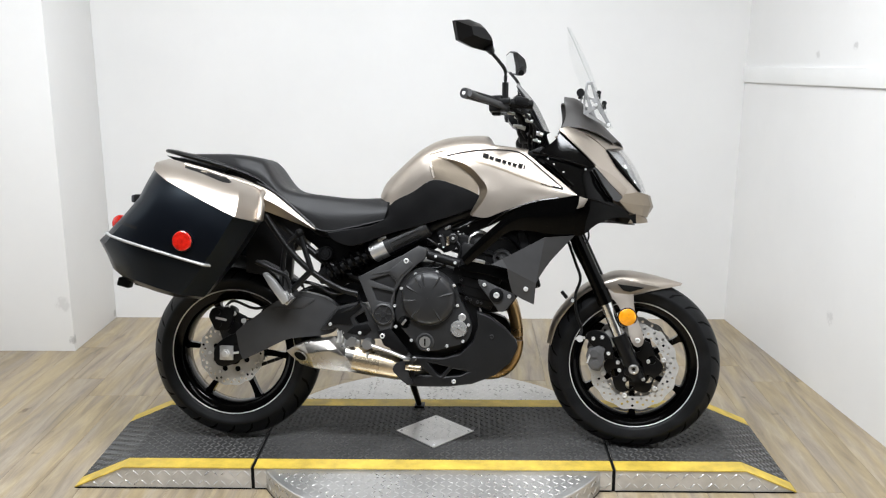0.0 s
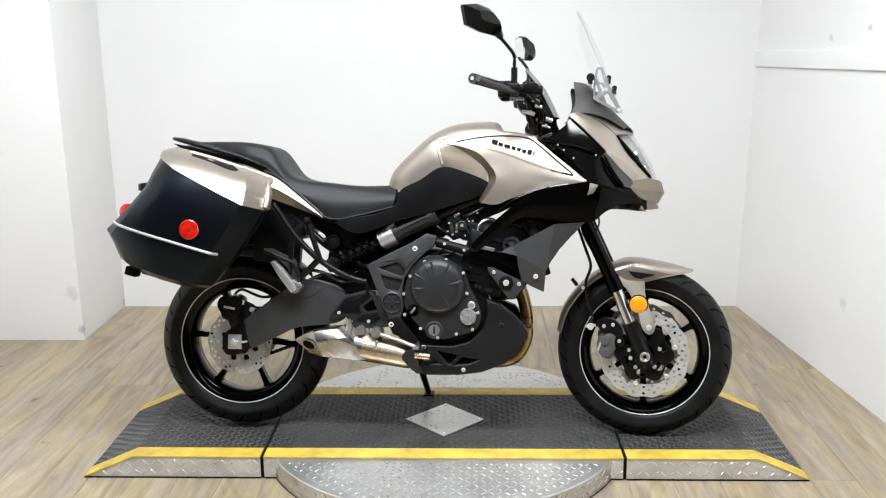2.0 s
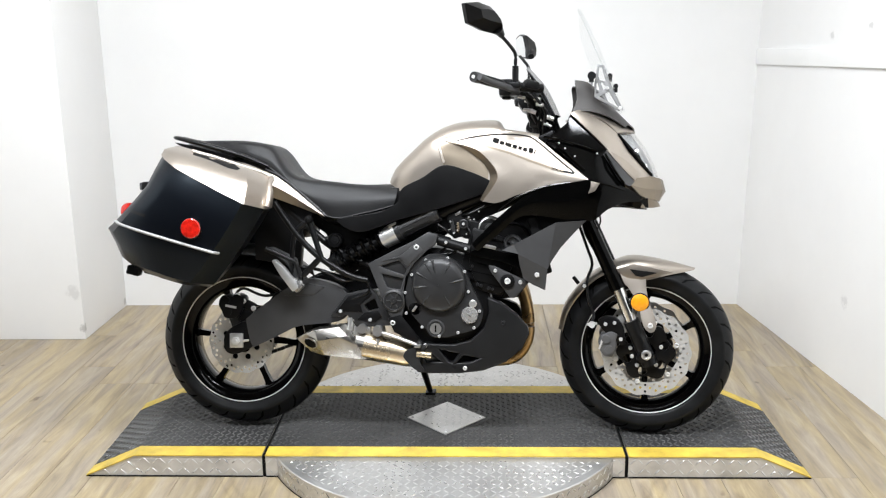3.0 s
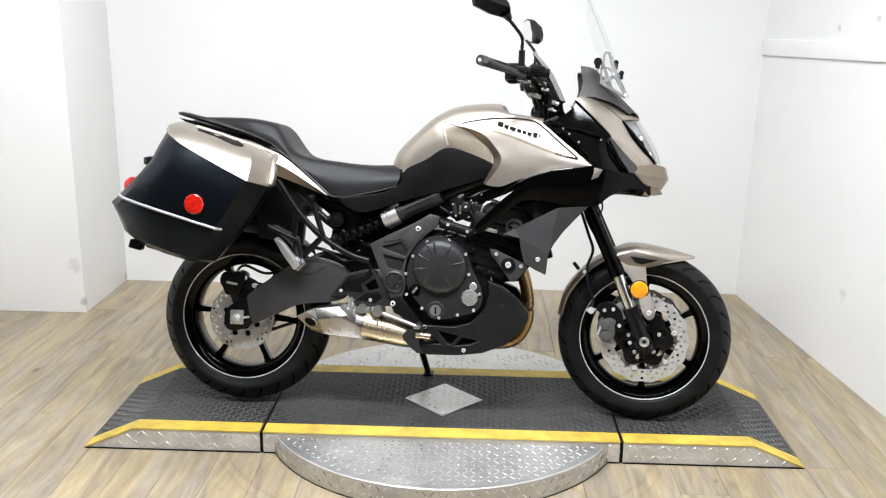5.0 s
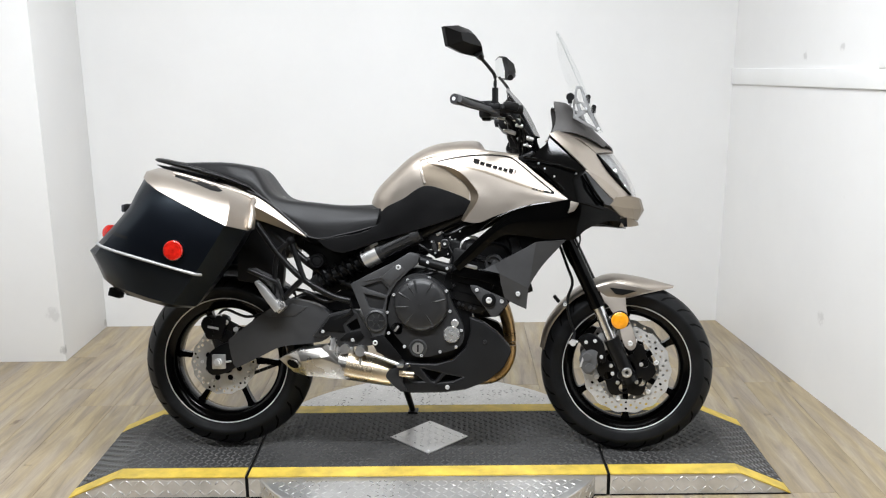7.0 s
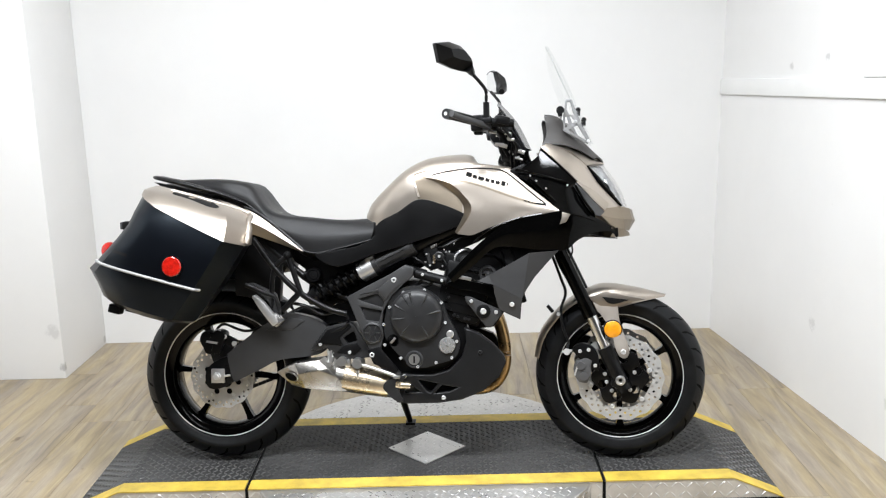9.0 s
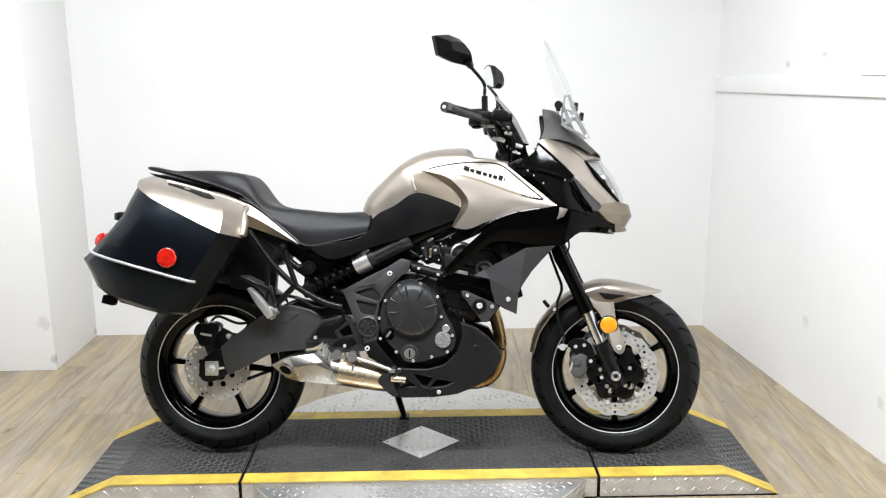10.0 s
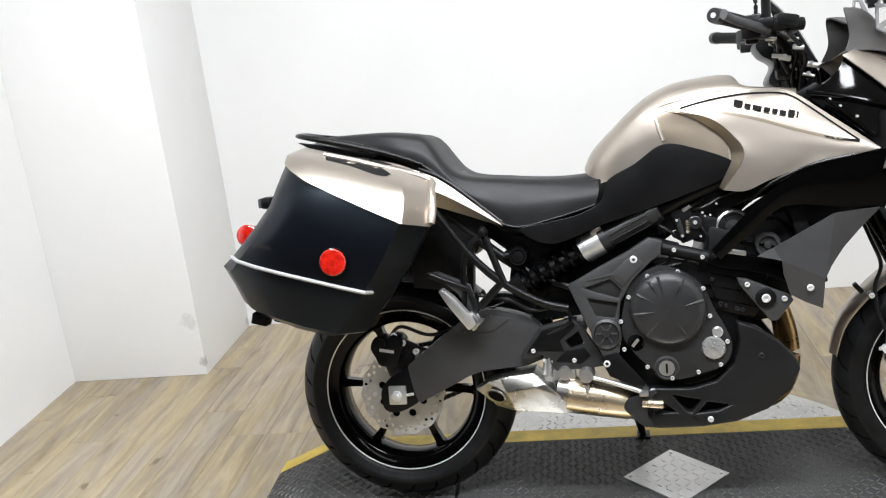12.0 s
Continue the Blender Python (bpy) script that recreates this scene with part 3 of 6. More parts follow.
# bright square plate set on its corner in the deck
DIA = 0.1435
inlay = part("inlay_plate", bevel_sharp(mesh_from([(DIA, 0, TOP), (0, DIA, TOP), (-DIA, 0, TOP), (0, -DIA, TOP), (DIA, 0, TOP + 0.003), (0, DIA, TOP + 0.003), (-DIA, 0, TOP + 0.003), (0, -DIA, TOP + 0.003)],
             [(0, 1, 2, 3), (4, 5, 6, 7), (0, 1, 5, 4), (1, 2, 6, 5), (2, 3, 7, 6), (3, 0, 4, 7)]), 0.001), ALU, platform, "scuffed aluminium diamond-shaped plate")
tagged(part("tread", lugs(tread(-DIA, DIA, -DIA, DIA, lambda u, v: (Vector((u, v, TOP + 0.003)), X, Y, Z), lambda u, v: abs(u) + abs(v) < DIA - 0.014), 0.0012), ALU_LUG, inlay, "raised aluminium treads"), kind="stuff")
for p in ((DIA - 0.02, 0), (-DIA + 0.02, 0), (0, DIA - 0.02), (0, -DIA + 0.02)):
    part("bolt", rod((p[0], p[1], TOP + 0.002), (p[0], p[1], TOP + 0.006), 0.006, 0.004, 10), BOLT, inlay)


from mathutils.bvhtree import BVHTree

# ---- the motorcycle: x forward, y to its left, z up from the ground between its wheels ----
bike = thing("motorcycle", pose(0.0, -0.075, TOP + 0.003, -11.0, 0, -3.0), "champagne and black touring motorcycle with panniers, leaning on its stand", "motorcycle")
REAR, FRONT = Vector((-0.72, 0, 0.31)), Vector((0.7075, 0, 0.30))
RAKE, TURNED = 25.0, -6.0
AXIS = Vector((-math.sin(radians(RAKE)), 0, math.cos(radians(RAKE))))
HEAD = Vector((0.676, 0, 0.285))
STEER = Matrix.Translation(HEAD + Vector((-0.008, 0.001, -0.004))) @ Matrix.Rotation(radians(TURNED), 4, AXIS) @ Matrix.Translation(-HEAD)


def steered(name, bm, material, parent=bike, label="", sharp=38.0):
    return part(name, moved(bm, STEER), material, parent, label, sharp)


def sides(name, bm, material, parent=bike, label="", put=part, sharp=38.0):
    """The right-hand piece and its mirror image; returns the right-hand one."""
    other = flipped(bm)
    first = put(name, bm, material, parent, label, sharp)
    put(name, other, material, parent, label, sharp)
    return first


def ring_outline(r0, wave, teeth, n, c):
    return [(c.x + (r0 + wave * math.cos(teeth * a)) * math.cos(a), c.z + (r0 + wave * math.cos(teeth * a)) * math.sin(a)) for a in (math.tau * i / n for i in range(n))]


def dots(c, radius, count, r, phase=0.0, n=8):
    out = []
    for i in range(count):
        a = math.tau * (i + phase) / count
        x, z = c.x + radius * math.cos(a), c.z + radius * math.sin(a)
        out.append([(x + r * math.cos(math.tau * k / n), z + r * math.sin(math.tau * k / n)) for k in range(n)])
    return out


def bolt(p, r, parent, put=part, h=0.006, material=BOLT, label=""):
    """A hexagon-recess bolt head that faces the right-hand side."""
    prof = [(0.0005, 0), (r, 0), (r, -h * 0.7), (r * 0.8, -h), (r * 0.48, -h), (r * 0.42, -h * 0.45), (0.0005, -h * 0.45)]
    return put("bolt", lathe(prof, p, seg=12), material, parent, label)


def wheel(name, c, tyre_r, half, put, label, phase, stripe_r):
    rim_w = half * 0.78
    prof = [(0.188, -rim_w + 0.012), (0.196, -rim_w + 0.004), (stripe_r - 0.006, -rim_w), (stripe_r + 0.004, -rim_w - 0.003), (stripe_r + 0.008, -rim_w + 0.004), (stripe_r - 0.004, -rim_w + 0.012),
            (0.203, -rim_w * 0.5), (0.198, 0), (0.203, rim_w * 0.5), (stripe_r - 0.004, rim_w - 0.012), (stripe_r + 0.008, rim_w - 0.004), (stripe_r + 0.004, rim_w + 0.003), (stripe_r - 0.006, rim_w),
            (0.196, rim_w - 0.004), (0.188, rim_w - 0.012), (0.182, 0)]
    pieces = [lathe(prof, c, seg=72)]
    pieces.append(lathe([(0.012, -0.05), (0.036, -0.05), (0.044, -0.03), (0.044, 0.03), (0.036, 0.05), (0.012, 0.05)], c, seg=32))
    body = put(name, join(*pieces), RIM, bike, label)
    for i in range(6):
        a = radians(phase + 60 * i)
        d, s = Vector((math.cos(a), 0, math.sin(a))), Vector((-math.sin(a), 0, math.cos(a)))
        rows = []
        for r, w, t in ((0.036, 0.017, 0.02), (0.08, 0.0105, 0.016), (0.14, 0.009, 0.013), (0.176, 0.011, 0.014), (0.193, 0.02, 0.017)):
            p = c + d * r
            rows.append([p + s * w - Y * t, p + s * w + Y * t, p - s * w + Y * t, p - s * w - Y * t])
        verts = [v for r in rows for v in r]
        faces = [(k * 4 + q, k * 4 + (q + 1) % 4, k * 4 + 4 + (q + 1) % 4, k * 4 + 4 + q) for k in range(len(rows) - 1) for q in range(4)] + [(0, 1, 2, 3), (16, 19, 18, 17)]
        put("spoke", bevel_sharp(mesh_from(verts, faces), 0.003, 2), RIM, body)
    h, drop = half, half * 0.62
    side = [(stripe_r + 0.002, -rim_w - 0.002), (stripe_r + 0.012, -rim_w - 0.008), (0.246, -h * 0.95), (tyre_r - drop - 0.008, -h), (tyre_r - drop, -h * 0.985)]
    crown = [(tyre_r - (1 - math.cos(t)) * 0.0 - drop * (abs(math.sin(t)) ** 2.2), h * 0.985 * math.sin(t)) for t in np.linspace(-math.pi / 2, math.pi / 2, 15)]
    tyre_prof = side[:-1] + crown + [(r, -y) for r, y in reversed(side[:-1])]
    tyre = put("tyre", lathe(tyre_prof, c, seg=96), RUBBER, body, "black road tyre", 60)
    grooves = []
    for s in (-1, 1):
        for i in range(26):
            a0 = math.tau * (i + (0.5 if s > 0 else 0)) / 26
            pts = []
            for k in range(5):
                t = radians(22 + 13.5 * k) * s
                r = tyre_r - drop * abs(math.sin(t)) ** 2.2 + 0.0006
                a = a0 + (0.055 * k if k < 3 else 0.11 + 0.02 * (k - 2))
                pts.append((a, r, h * 0.985 * math.sin(t)))
            verts = []
            for k, (a, r, y) in enumerate(pts):
                w = (0.0025, 0.0042, 0.0045, 0.004, 0.0018)[k] / r
                verts += [(c.x + r * math.cos(a - w), y, c.z + r * math.sin(a - w)), (c.x + r * math.cos(a + w), y, c.z + r * math.sin(a + w))]
            grooves.append(mesh_from(verts, [(2 * k, 2 * k + 1, 2 * k + 3, 2 * k + 2) for k in range(4)]))
    tagged(put("tread_groove", join(*grooves), GROOVE, tyre), kind="stuff")
    for s in (-1, 1):
        prof = [(stripe_r - 0.001, s * (rim_w + 0.0025)), (stripe_r + 0.002, s * (rim_w + 0.0038)), (stripe_r + 0.002, s * (rim_w + 0.001)), (stripe_r - 0.001, s * (rim_w - 0.001))]
        put("rim_stripe", lathe(prof, c, seg=72), SILVER, body, "thin silver pinstripe on the rim")
    return body


def brake_disc(c, y, r_out, r_in, put, parent, teeth=14):
    o = plate(ring_outline(r_out, r_out * 0.02, teeth, 96, c), y - 0.0025, y + 0.0025,
              [ring_outline(r_in, r_in * 0.03, 6, 48, c)] + dots(c, r_out * 0.915, 24, 0.0050) + dots(c, r_out * 0.835, 24, 0.0050, 0.5) + (dots(c, r_out * 0.765, 24, 0.0044, 0.0) if r_out > 0.14 else dots(c, 0.060, 8, 0.0105, 0.5, 12)), bevel=0)
    return put("brake_disc", o, DISC, parent, "drilled petal brake disc of ground steel")


# -- rear wheel and its drive --
rear = wheel("rear_wheel", REAR, 0.307, 0.075, part, "black six-spoke cast rear wheel", -5, 0.222)
brake_disc(REAR, -0.088, 0.115, 0.043, part, rear)
for i in range(6):
    a = math.tau * i / 6
    bolt(REAR + Vector((0.077 * math.cos(a), -0.091, 0.077 * math.sin(a))), 0.006, rear)
part("hub_plate", lathe([(0.012, -0.045), (0.05, -0.045), (0.074, -0.07), (0.076, -0.078), (0.074, -0.0835), (0.02, -0.0835)], REAR, seg=36), GLOSS_BLACK, rear)
part("sprocket", plate(ring_outline(0.089, 0.004, 44, 176, REAR), 0.086, 0.092, [ring_outline(0.045, 0, 1, 32, REAR)] + dots(REAR, 0.066, 6, 0.013), bevel=0), STEEL, rear)

arm = [(-0.684, 0.385), (-0.675, 0.404), (-0.623, 0.445), (-0.551, 0.497), (-0.489, 0.531), (-0.447, 0.537), (-0.37, 0.517), (-0.325, 0.48), (-0.322, 0.43), (-0.36, 0.392), (-0.493, 0.374), (-0.56, 0.345), (-0.634, 0.309), (-0.664, 0.303)]
swing = part("swingarm", plate(rounded(arm, 56), -0.15, -0.105, bevel=0.01, seg=3), MID_GREY, bike, "dark grey cast swingarm")
part("swingarm_side", plate(rounded([(x, z + 0.004) for x, z in arm], 42), 0.105, 0.145, bevel=0.008), DARK_GREY, swing)
part("pivot_tube", rod((-0.25, -0.13, 0.46), (-0.25, 0.13, 0.46), 0.035), SATIN_BLACK, swing)
part("cross_brace", box((-0.40, 0, 0.455), (0.07, 0.24, 0.06), 0.01), DARK_GREY, swing)
part("seam_ridge", plate([(-0.548, 0.478), (-0.46, 0.522), (-0.405, 0.512), (-0.45, 0.48)], -0.153, -0.148, bevel=0.002), MID_GREY, swing)
part("arm_end", plate(rounded([(-0.735, 0.366), (-0.680, 0.386), (-0.655, 0.34), (-0.66, 0.302), (-0.719, 0.272), (-0.758, 0.281), (-0.764, 0.33)], 40), -0.146, -0.108, bevel=0.005), SATIN_BLACK, swing, "black chain adjuster end")
part("axle_block", box((-0.718, -0.152, 0.320), (0.047, 0.012, 0.05), 0.003), ALU_LUG, swing, "bright square axle adjuster plate")
part("axle_nut", join(rod((-0.718, -0.156, 0.320), (-0.718, -0.170, 0.320), 0.014, seg=6), rod((-0.718, -0.165, 0.320), (-0.718, -0.178, 0.320), 0.008, seg=16)), BOLT, swing)
part("adjuster_bolt", rod((-0.70, -0.152, 0.318), (-0.675, -0.152, 0.322), 0.004), BOLT, swing)
for (x, z) in ((-0.685, 0.352), (-0.685, 0.325)):
    part("slot", box((x, -0.1475, z), (0.018, 0.003, 0.011), 0.004), BLACK_GAP, swing)


def chain_run(a, b, n):
    pieces = []
    d = (b - a) / n
    ang = math.degrees(math.atan2(d.z, d.x))
    for i in range(n):
        p = a + d * (i + 0.5)
        pieces.append(box(p, (abs(d.length) * 0.93, 0.014 if i % 2 else 0.019, 0.012), 0, (0, -ang, 0)))
    return join(*pieces)


tagged(part("chain", join(chain_run(Vector((-0.71, 0.09, 0.222)), Vector((-0.24, 0.09, 0.40)), 32), chain_run(Vector((-0.74, 0.09, 0.398)), Vector((-0.24, 0.09, 0.48)), 32)), DARK_GREY, bike, "oily drive chain"), kind="stuff")

caliper = part("rear_caliper", join(plate(rounded([(-0.787, 0.446), (-0.772, 0.474), (-0.74, 0.470), (-0.723, 0.478), (-0.698, 0.463), (-0.708, 0.425), (-0.72, 0.398), (-0.762, 0.396), (-0.776, 0.420)], 44), -0.134, -0.072, bevel=0.007), rod((-0.755, -0.12, 0.418), (-0.755, -0.137, 0.418), 0.014, bevel=0.002), rod((-0.757, -0.12, 0.458), (-0.757, -0.137, 0.458), 0.011, bevel=0.002), box((-0.69, -0.10, 0.437), (0.05, 0.03, 0.032), 0.008, (0, 25, 0)), box((-0.70, -0.105, 0.40), (0.035, 0.028, 0.05), 0.006, (0, 30, 0))), SATIN_BLACK, bike, "black rear brake caliper")
part("maker_bar", box((-0.743, -0.1348, 0.436), (0.040, 0.001, 0.008), 0, (0, 10, 0)), SILVER, caliper, "pale raised bar")
part("caliper_bracket", plate([(-0.76, 0.40), (-0.70, 0.425), (-0.675, 0.37), (-0.70, 0.33), (-0.74, 0.345)], -0.112, -0.10, bevel=0.002), DARK_GREY, caliper)
for x, z in ((-0.70, 0.455), (-0.77, 0.41), (-0.722, 0.475), (-0.665, 0.43)):
    bolt(Vector((x, -0.125, z)), 0.009, caliper)
part("brake_hose", tube([(-0.735, -0.12, 0.47), (-0.70, -0.13, 0.50), (-0.62, -0.135, 0.475), (-0.53, -0.13, 0.50), (-0.46, -0.13, 0.53)], 0.005, seg=8), SATIN_BLACK, bike)
part("sensor_cable", tube([(-0.66, -0.12, 0.44), (-0.60, -0.135, 0.44), (-0.52, -0.14, 0.51), (-0.42, -0.12, 0.55)], 0.0035, seg=6), SATIN_BLACK, bike)

# -- shock absorber, lying along the right-hand side --
sa, sb2 = Vector((-0.385, -0.115, 0.588)), Vector((-0.018, -0.145, 0.768))
sd = (sb2 - sa).normalized()
shock = part("shock_absorber", join(rod(sa, sa + sd * 0.2, 0.021, seg=20), rod(sa - sd * 0.015, sa + sd * 0.025, 0.022, 0.034)), SATIN_BLACK, bike, "black shock absorber with exposed spring")
part("sleeve", join(rod(sa + sd * 0.262, sb2, 0.031, seg=24, bevel=0.004), rod(sb2 - sd * 0.03, sb2 - sd * 0.01, 0.034, seg=24, bevel=0.002), rod(sa + sd * 0.25, sa + sd * 0.268, 0.035, seg=24, bevel=0.002)), DARK_GREY, shock, "black shock sleeve")
su = sd.cross(Y).normalized()
for k in range(5):
    q = (Y * -math.cos(radians(-50 + 28 * k)) + su * math.sin(radians(-50 + 28 * k))) * 0.0308
    part("rib", rod(sa + sd * 0.275 + q, sb2 - sd * 0.035 + q, 0.0022, seg=6), SATIN_BLACK, shock)
coil = [sa + sd * (0.03 + 0.17 * k / 72) + (Y * math.cos(k * math.tau / 12) + su * math.sin(k * math.tau / 12)) * 0.0325 for k in range(73)]
part("spring", tube(coil, 0.0068, n=150, seg=8), GLOSS_BLACK, shock, "gloss black coil spring")
part("preload_collar", rod(sa + sd * 0.195, sa + sd * 0.25, 0.0355, seg=28, bevel=0.003), ALU_LUG, shock, "bright preload collar")
part("collar_clamp", box(sa + sd * 0.235 + Vector((0.0, -0.02, 0.034)), (0.03, 0.02, 0.01), 0.002, (0, -26, 0)), STEEL, shock)
part("adjuster_knob", join(lathe([(0.001, 0.03), (0.025, 0.03), (0.025, 0.0), (0.022, -0.004), (0.0185, -0.004), (0.0175, 0.001), (0.015, -0.002), (0.001, -0.003)], (-0.374, -0.146, 0.67), seg=28), rod((-0.41, -0.12, 0.672), (-0.35, -0.12, 0.668), 0.012)), GRAIN_BLACK, bike, "black round preload knob")
part("reservoir_hose", tube([(-0.375, -0.115, 0.67), (-0.39, -0.10, 0.63), (-0.33, -0.09, 0.60), (-0.27, -0.09, 0.62)], 0.006, seg=8), SATIN_BLACK, bike)

# -- frame --
frame_part = part("main_frame", join(tube([(-0.06, -0.115, 0.735), (0.03, -0.125, 0.785), (0.16, -0.13, 0.84), (0.30, -0.09, 0.92)], 0.023), tube([(-0.06, 0.115, 0.735), (0.03, 0.125, 0.785), (0.16, 0.13, 0.84), (0.30, 0.09, 0.92)], 0.023),
                           rod((0.36, 0, 0.80), (0.28, 0, 1.0), 0.035), rod((-0.035, -0.14, 0.683), (0.02, -0.16, 0.668), 0.016)), SATIN_BLACK, bike, "black tubular frame")
part("lower_rail", tube([(-0.016, -0.165, 0.673), (0.092, -0.168, 0.644)], 0.0165, smooth=False, seg=16), GRAIN_BLACK, frame_part)
part("lower_rail_tail", plate(rounded([(0.092, 0.634), (0.118, 0.648), (0.151, 0.650), (0.202, 0.640), (0.261, 0.616), (0.29, 0.58), (0.276, 0.575), (0.235, 0.592), (0.18, 0.610), (0.13, 0.618)], 40), -0.188, -0.155, bevel=0.008, seg=3), GLOSS_BLACK, frame_part)
part("cable_clip", box((0.155, -0.185, 0.655), (0.05, 0.012, 0.012), 0.003, (0, 12, 0)), STEEL, frame_part)
part("subframe", join(tube([(-0.08, -0.10, 0.72), (-0.30, -0.11, 0.74), (-0.50, -0.11, 0.83), (-0.80, -0.09, 0.93)], 0.014), tube([(-0.08, 0.10, 0.72), (-0.30, 0.11, 0.74), (-0.50, 0.11, 0.83), (-0.80, 0.09, 0.93)], 0.014),
                      tube([(-0.20, -0.11, 0.56), (-0.38, -0.11, 0.64), (-0.56, -0.11, 0.79)], 0.013), tube([(-0.20, 0.11, 0.56), (-0.38, 0.11, 0.64), (-0.56, 0.11, 0.79)], 0.013)), SATIN_BLACK, frame_part)
for x, z in ((0.012, 0.668), (0.078, 0.647)):
    bolt(Vector((x, -0.182, z)), 0.0055, frame_part)
part("airbox", plate(rounded([(-0.40, 0.755), (-0.37, 0.69), (-0.29, 0.668), (-0.20, 0.66), (-0.11, 0.665), (-0.03, 0.70), (0.06, 0.765), (0.08, 0.83), (-0.10, 0.82), (-0.30, 0.79)], 50), -0.085, 0.085, bevel=0.01), SATIN_BLACK, bike, "black airbox inside the frame")
part("inner_panel", plate(rounded([(-0.418, 0.745), (-0.30, 0.72), (-0.15, 0.72), (-0.145, 0.672), (-0.213, 0.672), (-0.275, 0.652), (-0.327, 0.637), (-0.378, 0.640), (-0.418, 0.70)], 40), -0.095, -0.06, bevel=0.004), SATIN_BLACK, bike, "black panel under the seat")
part("frame_web", plate([(-0.03, 0.745), (0.10, 0.80), (0.22, 0.85), (0.31, 0.90), (0.33, 0.84), (0.20, 0.775), (0.08, 0.725), (-0.02, 0.70)], -0.12, -0.05, bevel=0.006), SATIN_BLACK, frame_part)
part("far_web", plate([(-0.03, 0.745), (0.22, 0.85), (0.31, 0.90), (0.33, 0.84), (0.08, 0.725), (-0.02, 0.70)], 0.05, 0.12, bevel=0.006), SATIN_BLACK, frame_part)
# plain black plates added so the gaps round the shock stay dark
for outline, y0, y1 in (([(-0.66, 0.60), (-0.50, 0.575), (-0.49, 0.70), (-0.455, 0.755), (-0.50, 0.85), (-0.66, 0.88)], -0.12, -0.08),
                        ([(-0.33, 0.56), (-0.33, 0.615), (-0.20, 0.668), (-0.05, 0.735), (0.02, 0.70), (-0.05, 0.655), (-0.14, 0.61), (-0.22, 0.575)], -0.08, -0.05),
                        ([(-0.35, 0.53), (-0.41, 0.585), (-0.40, 0.65), (-0.33, 0.65), (-0.30, 0.57)], -0.08, -0.05),
                        ([(-0.47, 0.76), (-0.40, 0.765), (-0.355, 0.70), (-0.395, 0.675), (-0.455, 0.72)], -0.09, -0.06),
                        ([(-0.36, 0.49), (-0.34, 0.545), (-0.25, 0.59), (-0.19, 0.56), (-0.21, 0.50)], -0.07, -0.04)):
    part("inner_filler", plate(outline, y0, y1, bevel=0.004), GRAIN_BLACK, frame_part, "black filler plate inside the frame")
# pannier carrier tubes
carrier = part("pannier_carrier", tube([(-0.57, -0.20, 0.80), (-0.504, -0.20, 0.707), (-0.451, -0.20, 0.647), (-0.397, -0.195, 0.601), (-0.315, -0.19, 0.554), (-0.253, -0.185, 0.537)], 0.0105, seg=12), SATIN_BLACK, bike, "black tubular pannier carrier")
part("strut", tube([(-0.451, -0.2, 0.74), (-0.494, -0.2, 0.704), (-0.508, -0.195, 0.65), (-0.512, -0.19, 0.56)], 0.0085, seg=10), SATIN_BLACK, carrier)
part("strut", tube([(-0.451, -0.2, 0.74), (-0.408, -0.198, 0.61)], 0.0095, smooth=False), SATIN_BLACK, carrier)
part("strut", tube([(-0.41, -0.198, 0.615), (-0.475, -0.19, 0.55)], 0.0105, smooth=False), SATIN_BLACK, carrier)
part("strut", tube([(-0.60, -0.2, 0.642), (-0.498, -0.198, 0.599), (-0.482, -0.196, 0.55)], 0.0085, smooth=False), SATIN_BLACK, carrier)
part("end_ball", lathe([(0.001, 0.012), (0.012, 0.006), (0.0145, -0.002), (0.010, -0.012), (0.001, -0.014)], (-0.451, -0.203, 0.742), seg=16), GRAIN_BLACK, carrier)
part("brake_line", tube([(-0.48, -0.17, 0.58), (-0.40, -0.175, 0.565), (-0.34, -0.175, 0.535), (-0.27, -0.175, 0.545), (-0.25, -0.175, 0.50), (-0.31, -0.17, 0.47)], 0.006, seg=8), SATIN_BLACK, bike)
peg = part("passenger_peg", plate([(-0.572, 0.603), (-0.560, 0.609), (-0.53, 0.583), (-0.492, 0.535), (-0.482, 0.512), (-0.500, 0.499), (-0.546, 0.560)], -0.235, -0.205, bevel=0.005), ALU_LUG, bike, "folded bright passenger footrest")
part("peg_bracket", plate([(-0.605, 0.645), (-0.575, 0.648), (-0.495, 0.610), (-0.479, 0.536), (-0.50, 0.53), (-0.515, 0.57), (-0.54, 0.60)], -0.195, -0.178, bevel=0.004), MID_GREY, peg, "grey footrest bracket")
part("peg_hinge", box((-0.492, -0.2, 0.52), (0.04, 0.04, 0.035), 0.005, (0, 45, 0)), STEEL, peg)

# -- footrest bracket plates --
bracket_outline = [(-0.25, 0.595), (-0.171, 0.636), (-0.098, 0.672), (-0.048, 0.703), (-0.014, 0.694), (-0.022, 0.660), (-0.050, 0.640), (-0.093, 0.598), (-0.122, 0.55), (-0.13, 0.50), (-0.124, 0.46), (-0.138, 0.405), (-0.085, 0.345), (-0.066, 0.328),
                   (-0.079, 0.316), (-0.12, 0.326), (-0.155, 0.373), (-0.186, 0.439), (-0.219, 0.519)]
bracket = part("foot_bracket", plate(bracket_outline, -0.197, -0.165, [[(-0.208, 0.587), (-0.188, 0.577), (-0.127, 0.557), (-0.119, 0.578), (-0.145, 0.606)], [(-0.203, 0.561), (-0.185, 0.515), (-0.140, 0.508), (-0.130, 0.546)]], bevel=0.005), MID_GREY, bike, "grey cast footrest bracket")
part("recess", plate([(-0.212, 0.59), (-0.185, 0.570), (-0.12, 0.552), (-0.112, 0.58), (-0.143, 0.610)], -0.186, -0.17, bevel=0.001), DARK_GREY, bracket)
